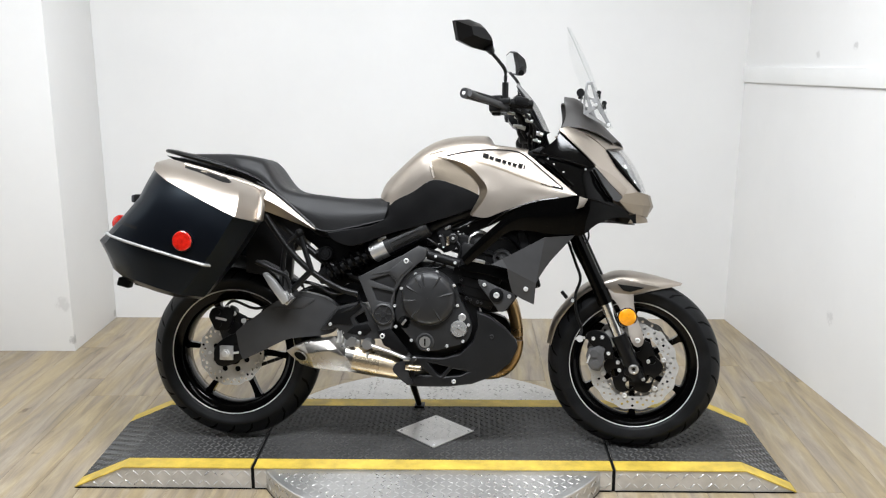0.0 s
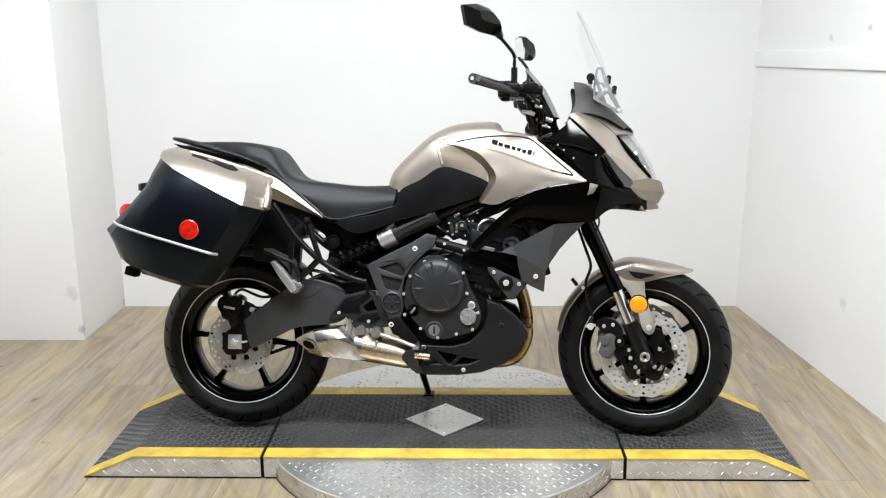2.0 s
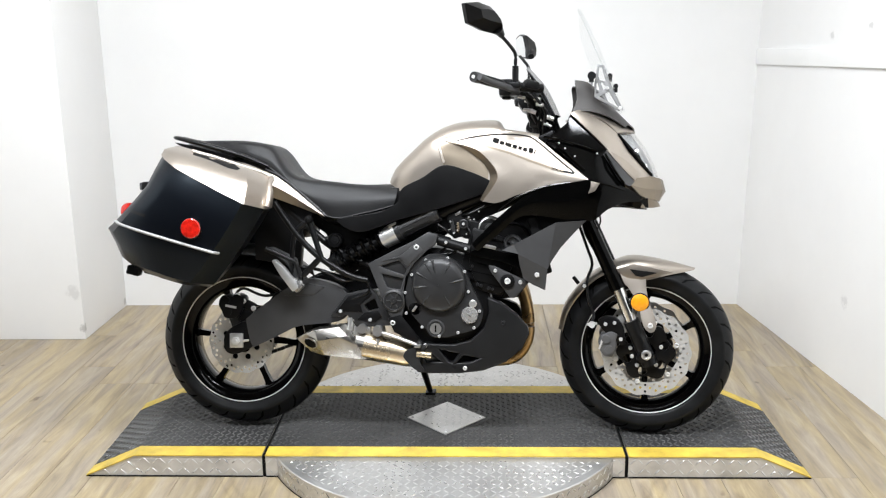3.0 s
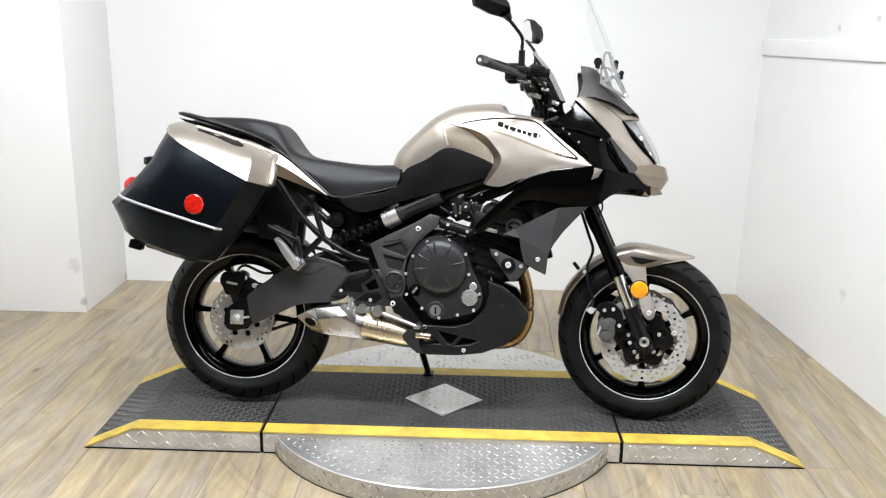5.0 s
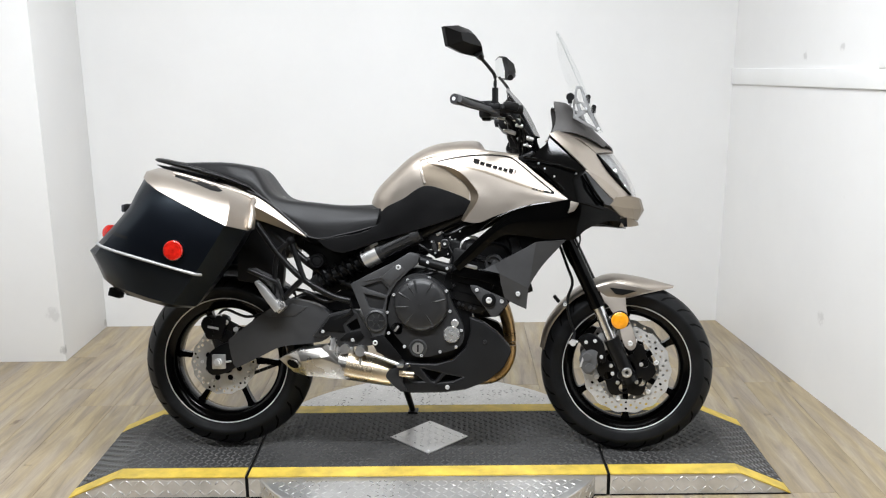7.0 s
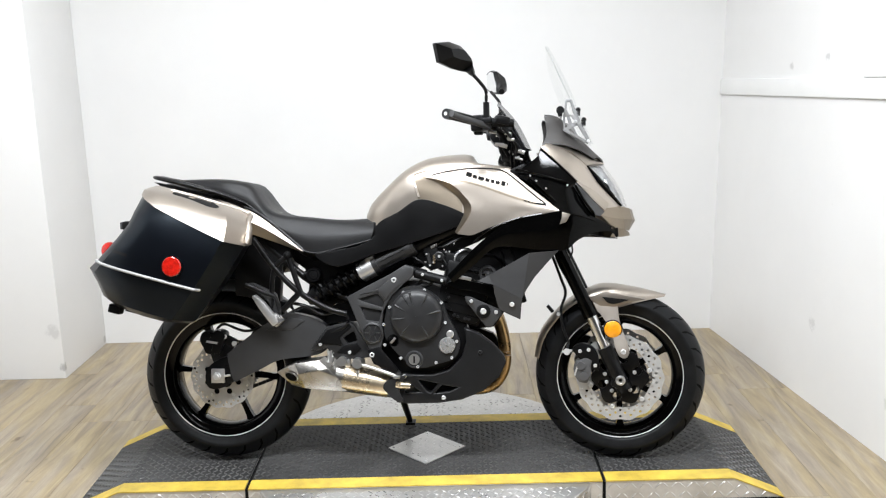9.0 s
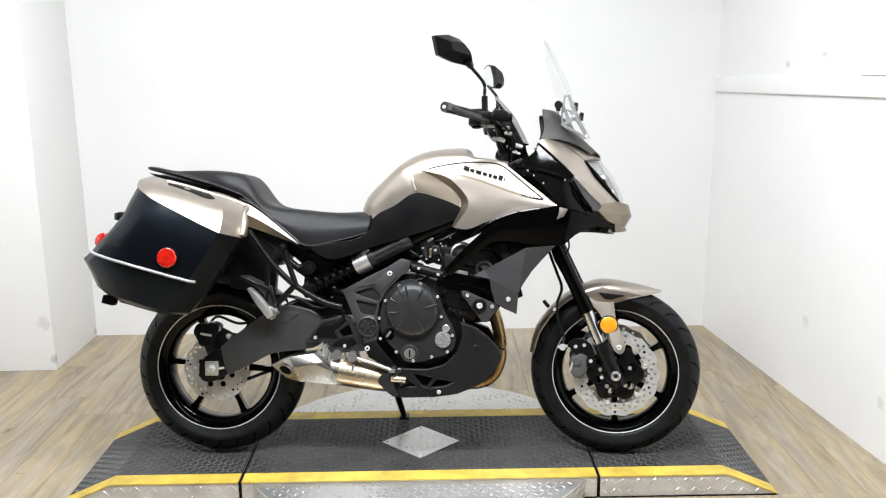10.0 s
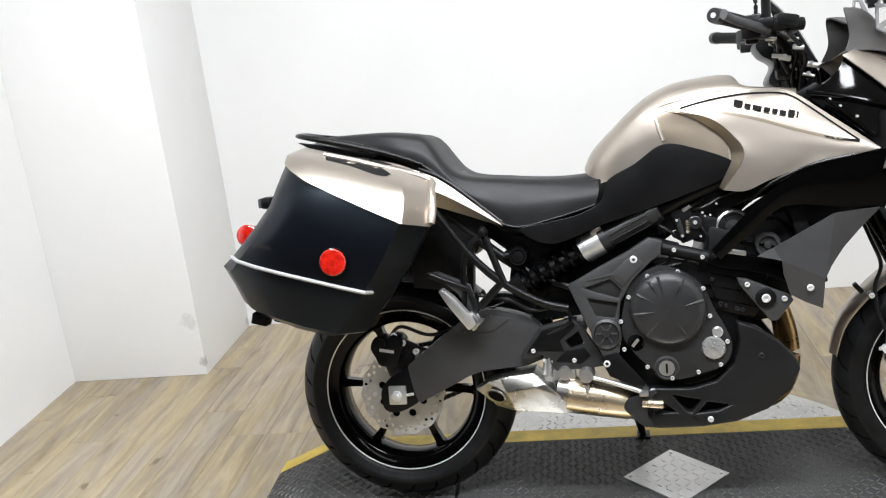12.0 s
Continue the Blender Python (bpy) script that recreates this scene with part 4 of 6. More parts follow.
part("recess", plate([(-0.207, 0.565), (-0.187, 0.511), (-0.137, 0.503), (-0.126, 0.549)], -0.186, -0.17, bevel=0.001), DARK_GREY, bracket)
part("arm_panel", plate([(-0.182, 0.412), (-0.138, 0.424), (-0.074, 0.345), (-0.083, 0.330), (-0.160, 0.364)], -0.2015, -0.195, bevel=0.0025), GRAIN_BLACK, bracket)
part("upper_panel", plate([(-0.205, 0.604), (-0.14, 0.622), (-0.10, 0.655), (-0.075, 0.655), (-0.062, 0.640), (-0.10, 0.604), (-0.115, 0.585), (-0.143, 0.614)], -0.2005, -0.195, bevel=0.002), MID_GREY, bracket)
hub_c = Vector((-0.162, -0.197, 0.471))
part("pivot_boss", lathe([(0.001, 0.01), (0.036, 0.01), (0.037, -0.006), (0.031, -0.010), (0.029, -0.004), (0.012, -0.004), (0.010, -0.008), (0.001, -0.008)], hub_c, seg=36), DARK_GREY, bracket)
for i in range(6):
    a = math.tau * i / 6
    p = hub_c + Vector((0.019 * math.cos(a), -0.005, 0.019 * math.sin(a)))
    part("rib", box(p, (0.016, 0.004, 0.004), 0.001, (0, -math.degrees(a), 0)), MID_GREY, bracket)
for x, z in ((-0.086, 0.652), (-0.165, 0.396)):
    bolt(Vector((x, -0.197, z)), 0.009, bracket)
mount = part("rear_bracket", plate([(-0.385, 0.412), (-0.328, 0.489), (-0.247, 0.51), (-0.225, 0.49), (-0.184, 0.425), (-0.155, 0.385), (-0.208, 0.38), (-0.294, 0.375), (-0.327, 0.418), (-0.36, 0.408)], -0.172, -0.145,
             [[(-0.266, 0.452), (-0.232, 0.475), (-0.218, 0.441), (-0.254, 0.431)]], bevel=0.004), DARK_GREY, bike, "dark grey lower bracket with recessed panels")
part("panel", plate([(-0.366, 0.424), (-0.323, 0.481), (-0.246, 0.502), (-0.239, 0.49), (-0.281, 0.453), (-0.271, 0.428), (-0.33, 0.43)], -0.1755, -0.171, bevel=0.002), GRAIN_BLACK, mount)
part("panel", plate([(-0.293, 0.401), (-0.265, 0.427), (-0.22, 0.434), (-0.205, 0.412), (-0.229, 0.392)], -0.1755, -0.171, bevel=0.002), GRAIN_BLACK, mount)
for x, z in ((-0.348, 0.43), (-0.246, 0.402)):
    bolt(Vector((x, -0.175, z)), 0.006, mount)
part("brake_pedal", join(tube([(-0.21, -0.19, 0.362), (-0.15, -0.195, 0.345), (-0.085, -0.198, 0.322)], 0.006, seg=10), box((-0.08, -0.205, 0.320), (0.022, 0.03, 0.010), 0.003)), STEEL, bike, "bright brake pedal lever")
part("brake_cylinder", join(rod((-0.31, -0.16, 0.41), (-0.318, -0.165, 0.365), 0.012), rod((-0.325, -0.16, 0.40), (-0.30, -0.165, 0.40), 0.008), box((-0.275, -0.155, 0.365), (0.06, 0.03, 0.03), 0.008)), STEEL, bike)
part("pedal_pivot", join(rod((-0.272, -0.15, 0.372), (-0.272, -0.195, 0.372), 0.016), rod((-0.218, -0.15, 0.365), (-0.218, -0.20, 0.365), 0.022, 0.017), rod((-0.218, -0.185, 0.34), (-0.218, -0.185, 0.30), 0.006)), STEEL, bike)

# -- engine --
engine = part("engine", plate(rounded([(-0.17, 0.56), (-0.05, 0.645), (0.09, 0.61), (0.155, 0.51), (0.15, 0.39), (0.05, 0.33), (-0.11, 0.33), (-0.19, 0.43)], 48), -0.14, 0.15, bevel=0.012), SATIN_BLACK, bike, "black and dark grey twin-cylinder engine")
cover = part("clutch_cover", plate(rounded([(-0.093, 0.601), (-0.028, 0.630), (0.03, 0.612), (0.078, 0.571), (0.10, 0.518), (0.129, 0.46), (0.136, 0.418), (0.116, 0.380), (0.059, 0.360), (-0.002, 0.348), (-0.060, 0.379), (-0.114, 0.442), (-0.124, 0.493), (-0.112, 0.554)], 84), -0.186, -0.135, bevel=0.006, seg=3), DARK_GREY, engine, "dark grey clutch cover")
dome_c = Vector((-0.010, -0.18, 0.527))
part("dome", lathe([(0.001, 0.02), (0.092, 0.02), (0.0925, -0.012), (0.0895, -0.022), (0.082, -0.031), (0.068, -0.0362), (0.03, -0.0392), (0.001, -0.040)], dome_c, seg=72), DARK_GREY, cover, "round ribbed clutch dome", 60)
for i, a in enumerate((62, 105, 122, 152, 187, 230, 300, 12)):
    t = radians(a)
    d = Vector((math.cos(t), 0, math.sin(t)))
    s = Vector((-math.sin(t), 0, math.cos(t)))
    p0, pm, p1 = dome_c + d * 0.036 - Y * 0.0388, dome_c + d * 0.066 - Y * 0.0366, dome_c + d * 0.084 - Y * 0.0295
    verts = [p0, pm + s * 0.004, pm - s * 0.004, p1 + s * 0.005, p1 - s * 0.005, pm - Y * 0.0042, p1 - Y * 0.0035, p0 - Y * 0.0006]
    part("rib", mesh_from(verts, [(7, 1, 5), (7, 5, 2), (1, 3, 6, 5), (5, 6, 4, 2), (3, 4, 6), (0, 1, 7), (0, 7, 2), (0, 2, 4, 3, 1)]), DARK_GREY, cover, sharp=15)
for x, z in ((-0.103, 0.558), (-0.125, 0.498), (-0.121, 0.428), (-0.067, 0.382), (-0.009, 0.352), (0.054, 0.365), (0.108, 0.382), (0.126, 0.438), (0.088, 0.503), (0.076, 0.571), (0.018, 0.615), (-0.055, 0.608)):
    bolt(Vector((x, -0.187, z)), 0.0055, cover)
part("oil_cap", lathe([(0.001, 0.02), (0.0285, 0.02), (0.0285, -0.006), (0.026, -0.011), (0.012, -0.012), (0.001, -0.012)], (0.093, -0.185, 0.424), seg=40), ALU_LUG, cover, "bright oil filler cap")
part("cap_grip", box((0.093, -0.1975, 0.424), (0.03, 0.003, 0.004), 0.001, (0, 35, 0)), STEEL, cover)
part("cap_plug", lathe([(0.001, 0.02), (0.013, 0.02), (0.013, -0.007), (0.010, -0.010), (0.001, -0.010)], (0.104, -0.185, 0.463), seg=24), ALU_LUG, cover, "bright small plug")
part("timing_plug", lathe([(0.001, 0.02), (0.031, 0.02), (0.031, -0.002), (0.026, -0.008), (0.023, -0.004), (0.001, -0.004)], (-0.021, -0.184, 0.377), seg=32), MID_GREY, cover)
part("plug_centre", join(rod((-0.021, -0.184, 0.377), (-0.021, -0.192, 0.377), 0.019, seg=24), ), STEEL, cover, "steel timing plug")
part("plug_slot", box((-0.021, -0.1925, 0.377), (0.005, 0.002, 0.024), 0.0005), GROOVE, cover)
part("sight_glass", join(rod((-0.092, -0.182, 0.443), (-0.092, -0.186, 0.443), 0.021, seg=24), ), GLOSS_BLACK, cover)
part("sight_bar", box((-0.093, -0.187, 0.443), (0.024, 0.002, 0.008), 0.001, (0, -50, 0)), STEEL, cover)
barrel = part("cylinder_block", join(box((0.15, -0.01, 0.60), (0.17, 0.27, 0.20), 0.015, (0, 18, 0)), box((0.14, -0.01, 0.70), (0.16, 0.25, 0.07), 0.015, (0, 12, 0))), SATIN_BLACK, engine, "black cylinder block and head")
for k in range(6):
    part("fin", box((0.14 + 0.012 * k, -0.145, 0.53 + 0.028 * k), (0.14, 0.014, 0.007), 0.002, (0, 14, 0)), GLOSS_BLACK, barrel)
for x, z, r, y in ((0.117, 0.526, 0.006, -0.158), (0.13, 0.521, 0.005, -0.158), (0.155, 0.513, 0.006, -0.158), (0.168, 0.510, 0.005, -0.158), (0.10, 0.588, 0.0045, -0.158)):
    bolt(Vector((x, y, z)), r, barrel, material=DARK_GREY)
hanger = part("engine_mount", plate([(0.155, 0.592), (0.175, 0.590), (0.275, 0.545), (0.284, 0.532), (0.245, 0.484), (0.228, 0.484), (0.16, 0.575)], -0.188, -0.17, bevel=0.004), MID_GREY, bike, "grey triangular engine mount plate")
part("bushing", lathe([(0.001, 0.01), (0.024, 0.01), (0.024, -0.006), (0.018, -0.008), (0.001, -0.008)], (0.219, -0.188, 0.541), seg=28), GRAIN_BLACK, hanger)
for x, z, r in ((0.178, 0.575, 0.0065), (0.219, 0.541, 0.0105), (0.262, 0.537, 0.007)):
    bolt(Vector((x, -0.194 if r > 0.009 else -0.188, z)), r, hanger)
# flat black backing, added to keep the hollow under the fairing dark
part("dark_backing", plate([(0.17, 0.47), (0.255, 0.48), (0.29, 0.53), (0.335, 0.60), (0.40, 0.67), (0.47, 0.73), (0.50, 0.77), (0.45, 0.81), (0.27, 0.80), (0.17, 0.735), (0.10, 0.66)], -0.12, -0.085, bevel=0.005), GRAIN_BLACK, bike, "black backing plate behind the engine mount")
part("radiator", box((0.325, 0, 0.66), (0.035, 0.33, 0.20), 0.008, (0, -16, 0)), GRAIN_BLACK, bike, "black radiator behind the shroud")
# intake and control clutter above the engine
intake = part("throttle_body", join(rod((0.03, -0.06, 0.735), (0.11, -0.06, 0.72), 0.034), box((0.045, -0.12, 0.725), (0.05, 0.04, 0.085), 0.006, (0, -18, 0)), rod((0.068, -0.10, 0.729), (0.068, -0.142, 0.729), 0.021, seg=24, bevel=0.002), rod((0.10, -0.10, 0.70), (0.12, -0.05, 0.69), 0.024), rod((0.02, -0.11, 0.70), (0.04, -0.145, 0.69), 0.009)), SATIN_BLACK, engine, "black throttle body with its pulley")
part("pulley", lathe([(0.001, 0.01), (0.0165, 0.01), (0.0165, 0.0), (0.013, -0.002), (0.012, 0.001), (0.001, 0.001)], (0.068, -0.146, 0.729), seg=28), DARK_GREY, intake, "dark throttle pulley")
bolt(Vector((0.068, -0.147, 0.729)), 0.0052, intake)
part("clip", box((0.050, -0.140, 0.765), (0.024, 0.012, 0.009), 0.002, (0, -28, 0)), STEEL, intake, "bright cable clip")
part("linkage", plate([(0.022, 0.738), (0.031, 0.742), (0.038, 0.722), (0.042, 0.70), (0.034, 0.696), (0.026, 0.716)], -0.146, -0.138, bevel=0.001), DARK_GREY, intake)
for x, z, r in ((0.024, 0.737, 0.0035), (0.036, 0.698, 0.0035), (0.048, 0.708, 0.003), (0.086, 0.752, 0.003), (0.092, 0.744, 0.0025), (0.104, 0.745, 0.003), (0.079, 0.695, 0.003), (0.12, 0.772, 0.003)):
    bolt(Vector((x, -0.148, z)), r, intake)
part("return_spring", tube([(0.05 + 0.0045 * math.cos(k * 1.05), -0.146 + 0.0045 * math.sin(k * 1.05), 0.735 - 0.0009 * k) for k in range(36)], 0.0011, n=100, seg=5), SLEEVE, intake, "thin brass return spring")
for pts in ([(0.06, -0.13, 0.76), (0.09, -0.145, 0.765), (0.13, -0.14, 0.785), (0.17, -0.13, 0.80)], [(0.05, -0.135, 0.765), (0.08, -0.14, 0.78), (0.12, -0.135, 0.80)], [(0.08, -0.14, 0.72), (0.095, -0.145, 0.69), (0.09, -0.14, 0.65)], [(-0.03, -0.15, 0.735), (0.0, -0.155, 0.715), (0.02, -0.15, 0.70)], [(0.015, -0.15, 0.655), (-0.02, -0.155, 0.63), (-0.05, -0.15, 0.635)], [(0.06, -0.15, 0.65), (0.03, -0.155, 0.632), (-0.01, -0.15, 0.625)]):
    part("cable", tube(pts, 0.0042, n=16, seg=8), SATIN_BLACK, intake)
dome = part("pump_housing", lathe([(0.001, 0.04), (0.043, 0.04), (0.045, 0.004), (0.041, -0.006), (0.033, -0.010), (0.031, -0.004), (0.020, -0.004), (0.018, -0.012), (0.001, -0.014)], (0.158, -0.125, 0.712), seg=36), DARK_GREY, engine, "dark ribbed round pump housing", 40)
part("rim", lathe([(0.034, 0.0), (0.0415, 0.0), (0.0415, -0.008), (0.036, -0.011), (0.034, -0.008)], (0.158, -0.126, 0.712), seg=36), STEEL, dome, "bright steel rim")
horn = part("horn", lathe([(0.001, 0.02), (0.030, 0.02), (0.032, 0.0), (0.028, -0.006), (0.022, -0.006), (0.019, 0.002), (0.010, 0.002), (0.008, -0.004), (0.001, -0.005)], (0.235, -0.15, 0.664), seg=28), MID_GREY, bike, "dark round horn", 50)
part("fan_shroud", lathe([(0.001, 0.03), (0.060, 0.03), (0.062, 0.012), (0.056, 0.004), (0.052, 0.012), (0.001, 0.014)], (0.235, -0.15, 0.675), seg=36), SATIN_BLACK, horn)
part("cam_cover", plate(rounded([(0.09, 0.60), (0.12, 0.66), (0.20, 0.64), (0.23, 0.57), (0.20, 0.50), (0.13, 0.51)], 40), -0.152, -0.13, bevel=0.006), SATIN_BLACK, barrel)

# -- belly pan --
belly = part("belly_pan", plate([(-0.082, 0.322), (-0.055, 0.325), (0.039, 0.322), (0.096, 0.337), (0.140, 0.380), (0.157, 0.434), (0.152, 0.484), (0.2, 0.466), (0.251, 0.428), (0.288, 0.386), (0.294, 0.362), (0.27, 0.312), (0.215, 0.265), (0.14, 0.235), (0.06, 0.224), (-0.042, 0.222), (-0.085, 0.226), (-0.10, 0.262), (-0.095, 0.305)], -0.178, -0.135,
             [[(-0.062, 0.290), (-0.030, 0.284), (-0.002, 0.262), (-0.055, 0.260)], [(-0.012, 0.306), (0.058, 0.291), (0.034, 0.260), (0.022, 0.264)], [(0.072, 0.286), (0.128, 0.277), (0.098, 0.264), (0.048, 0.258)]], bevel=0.01, seg=3), BELLY, bike, "matt black belly pan")
part("inner_lining", plate([(-0.09, 0.315), (0.05, 0.315), (0.14, 0.26), (0.06, 0.232), (-0.10, 0.236)], -0.142, -0.10, bevel=0.003), BLACK_GAP, belly)
part("far_side", flipped(plate([(-0.08, 0.325), (0.1, 0.35), (0.145, 0.47), (0.25, 0.43), (0.294, 0.365), (0.215, 0.265), (0.06, 0.226), (-0.13, 0.236)], -0.178, -0.13, bevel=0.008)), GRAIN_BLACK, belly)
for x, z in ((0.205, 0.398), (0.078, 0.243), (-0.057, 0.318)):
    bolt(Vector((x, -0.178, z)), 0.0075, belly, material=DARK_GREY if x > 0.1 else BOLT)

# -- exhaust --
exhaust = part("exhaust", join(tube([(-0.30, -0.145, 0.318), (-0.22, -0.14, 0.30), (-0.10, -0.13, 0.276), (0.02, -0.09, 0.262)], [0.052, 0.046, 0.040, 0.036], seg=20, flat=1.0)), MUFFLER, bike, "stainless exhaust under the engine")
header = part("header_pipe", join(tube([(0.235, -0.055, 0.55), (0.272, -0.06, 0.49), (0.291, -0.06, 0.40), (0.284, -0.06, 0.32), (0.235, -0.06, 0.262), (0.12, -0.05, 0.252), (0.0, -0.05, 0.262)], 0.022, seg=14), tube([(0.235, 0.055, 0.55), (0.272, 0.06, 0.49), (0.291, 0.06, 0.40), (0.284, 0.06, 0.32), (0.235, 0.06, 0.262), (0.12, 0.05, 0.252), (0.0, 0.03, 0.262)], 0.022, seg=14)), HEAT, exhaust, "heat-tinted golden header pipes")


def loft(rings):
    """A closed body through rings with equal point counts, along x."""
    k = len(rings[0])
    verts = [v for r in rings for v in r]
    faces = [(i * k + j, i * k + (j + 1) % k, (i + 1) * k + (j + 1) % k, (i + 1) * k + j) for i in range(len(rings) - 1) for j in range(k)]
    faces += [tuple(range(k)), tuple(range(len(verts) - 1, len(verts) - k - 1, -1))]
    return mesh_from(verts, faces)


def end_cap():
    """The faceted shell on the muffler's end: an oblique rear face, a bright upper facet, a ridge and a lower facet."""
    v = {"tip": (-0.505, -0.165, 0.333), "t0": (-0.468, -0.178, 0.354), "t1": (-0.434, -0.200, 0.369), "t2": (-0.348, -0.203, 0.380), "r1": (-0.317, -0.212, 0.352), "r2": (-0.286, -0.205, 0.319),
         "r3": (-0.255, -0.175, 0.268), "k0": (-0.419, -0.212, 0.332), "k1": (-0.345, -0.224, 0.347), "b0": (-0.401, -0.19, 0.279), "b1": (-0.279, -0.182, 0.267), "bl": (-0.452, -0.17, 0.289)}
    inner = {"tip": "tip_i", "t0": "t0_i", "t1": "t1_i", "t2": "t2_i", "r1": "r1_i", "r2": "r2_i", "r3": "r3_i", "b0": "b0_i", "b1": "b1_i", "bl": "bl_i"}
    for key, back in inner.items():
        x, y, z = v[key]
        v[back] = (x, max(y + 0.03, -0.12 if key in ("tip", "bl") else -0.10), z)
    rim = ["tip", "t0", "t1", "t2", "r1", "r2", "r3", "b1", "b0", "bl"]
    faces = [("tip", "t0", "k0", "b0", "bl"), ("t0", "t1", "k0"), ("t1", "t2", "k1", "k0"), ("t2", "r1", "k1"), ("k1", "r1", "r2"), ("k1", "r2", "r3", "b1"), ("k0", "k1", "b1", "b0")]
    faces += [(p, q, inner[q], inner[p]) for p, q in zip(rim, rim[1:] + rim[:1])] + [tuple(inner[p] for p in rim)]
    index = {key: i for i, key in enumerate(v)}
    bm = mesh_from(list(v.values()), [tuple(index[p] for p in f) for f in faces])
    bmesh.ops.recalc_face_normals(bm, faces=bm.faces)
    return bm


part("end_cap", bevel_sharp(end_cap(), 0.0035, 3, 8), MUFFLER, exhaust, "faceted brushed muffler end cap", 20)
outlet = []
for a in (math.tau * k / 20 for k in range(21)):
    dx, dz = 0.057 + 0.022 * math.cos(a) + 0.004 * math.sin(a), -0.012 - 0.0068 * math.cos(a) + 0.0145 * math.sin(a)
    outlet.append((-0.505 + dx, -0.167 - 0.553 * dx - 0.5546 * dz, 0.333 + dz))
part("outlet", join(loft([[(x - 0.001, y - 0.003, z) for x, y, z in outlet[:20]], [(x + 0.01, y + 0.02, z) for x, y, z in outlet[:20]]])), GROOVE, exhaust, "dark muffler outlet")
part("outlet_ring", tube(outlet, 0.003, n=42, seg=8), MUFFLER, exhaust)
part("heat_band", tube([(-0.27, -0.150, 0.312), (-0.19, -0.146, 0.296), (-0.115, -0.14, 0.281)], [0.0475, 0.0455, 0.0435], seg=24), SLEEVE, exhaust, "straw-tinted muffler sleeve")
part("guard", plate(rounded([(-0.118, 0.303), (-0.08, 0.316), (-0.05, 0.322), (-0.066, 0.296), (-0.074, 0.262), (-0.06, 0.234), (-0.088, 0.236), (-0.120, 0.266), (-0.130, 0.282)], 40), -0.192, -0.16, bevel=0.008, seg=3), DARK_GREY, exhaust, "black exhaust guard")
part("brass_stub", rod((-0.085, -0.192, 0.291), (-0.035, -0.192, 0.287), 0.011), SLEEVE, exhaust)
part("mount_tab", box((-0.315, -0.15, 0.40), (0.02, 0.025, 0.05), 0.005), STEEL, exhaust)

stand = part("side_stand", join(tube([(-0.118, 0.12, 0.27), (-0.104, 0.20, 0.17), (-0.086, 0.298, 0.066)], [0.014, 0.013, 0.011], seg=12), box((-0.084, 0.303, 0.060), (0.038, 0.045, 0.008), 0.002, (11, 0, 0))), SATIN_BLACK, bike, "black side stand, folded out")

# -- seat --
seat_curves = [
    [(-0.865, -0.07, 0.995), (-0.70, -0.142, 0.958), (-0.635, -0.152, 0.932), (-0.582, -0.156, 0.905), (-0.475, -0.165, 0.815), (-0.385, -0.170, 0.748), (-0.27, -0.170, 0.762), (-0.17, -0.155, 0.788)],
    [(-0.873, -0.065, 1.008), (-0.70, -0.135, 0.985), (-0.628, -0.146, 0.968), (-0.582, -0.150, 0.942), (-0.505, -0.158, 0.860), (-0.39, -0.166, 0.812), (-0.27, -0.162, 0.818), (-0.160, -0.145, 0.828)],
    [(-0.878, -0.045, 1.016), (-0.72, -0.10, 1.012), (-0.632, -0.11, 1.001), (-0.590, -0.112, 0.982), (-0.518, -0.12, 0.894), (-0.40, -0.125, 0.870), (-0.28, -0.115, 0.860), (-0.165, -0.085, 0.862)],
    [(-0.88, 0, 1.018), (-0.72, 0, 1.016), (-0.632, 0, 1.004), (-0.592, 0, 0.986), (-0.518, 0, 0.893), (-0.40, 0, 0.866), (-0.28, 0, 0.857), (-0.168, 0, 0.868)]]
seat = part("seat", skin(seat_curves, 44, 6, both=True), VINYL, bike, "black vinyl stepped seat", 70)
part("seat_base", skin([[(x, y * 0.97, z - 0.004) for x, y, z in seat_curves[0]], [(x, y * 0.8, z - 0.02) for x, y, z in seat_curves[0]], [(x, 0, z - 0.02) for x, y, z in seat_curves[0]]], 40, 2, both=True), SATIN_BLACK, seat)
part("piping", tube([(x, y - 0.001, z + 0.002) for x, y, z in seat_curves[0]], 0.0028, n=60, seg=6), SATIN_BLACK, seat)

def drape(points, tree, lift, fallback=-0.2):
    """Points given by x and z, laid on the right-hand face of a surface."""
    out = []
    for x, z in points:
        hit = tree.ray_cast(Vector((x, -1, z)), Y)
        y = hit[0].y if hit[0] else fallback
        out.append(Vector((x, y - lift, z)))
    return out


def draped_patch(curves, tree, lift, nu=14, nv=4, fallback=-0.2):
    """A thin sheet between lines of x and z, laid on the right-hand face of a surface."""
    bm = skin([[(x, 0, z) for x, z in c] for c in curves], nu, nv)
    for v in bm.verts:
        hit = tree.ray_cast(Vector((v.co.x, -1, v.co.z)), Y)
        v.co.y = (hit[0].y if hit[0] else fallback) - lift
    return bm


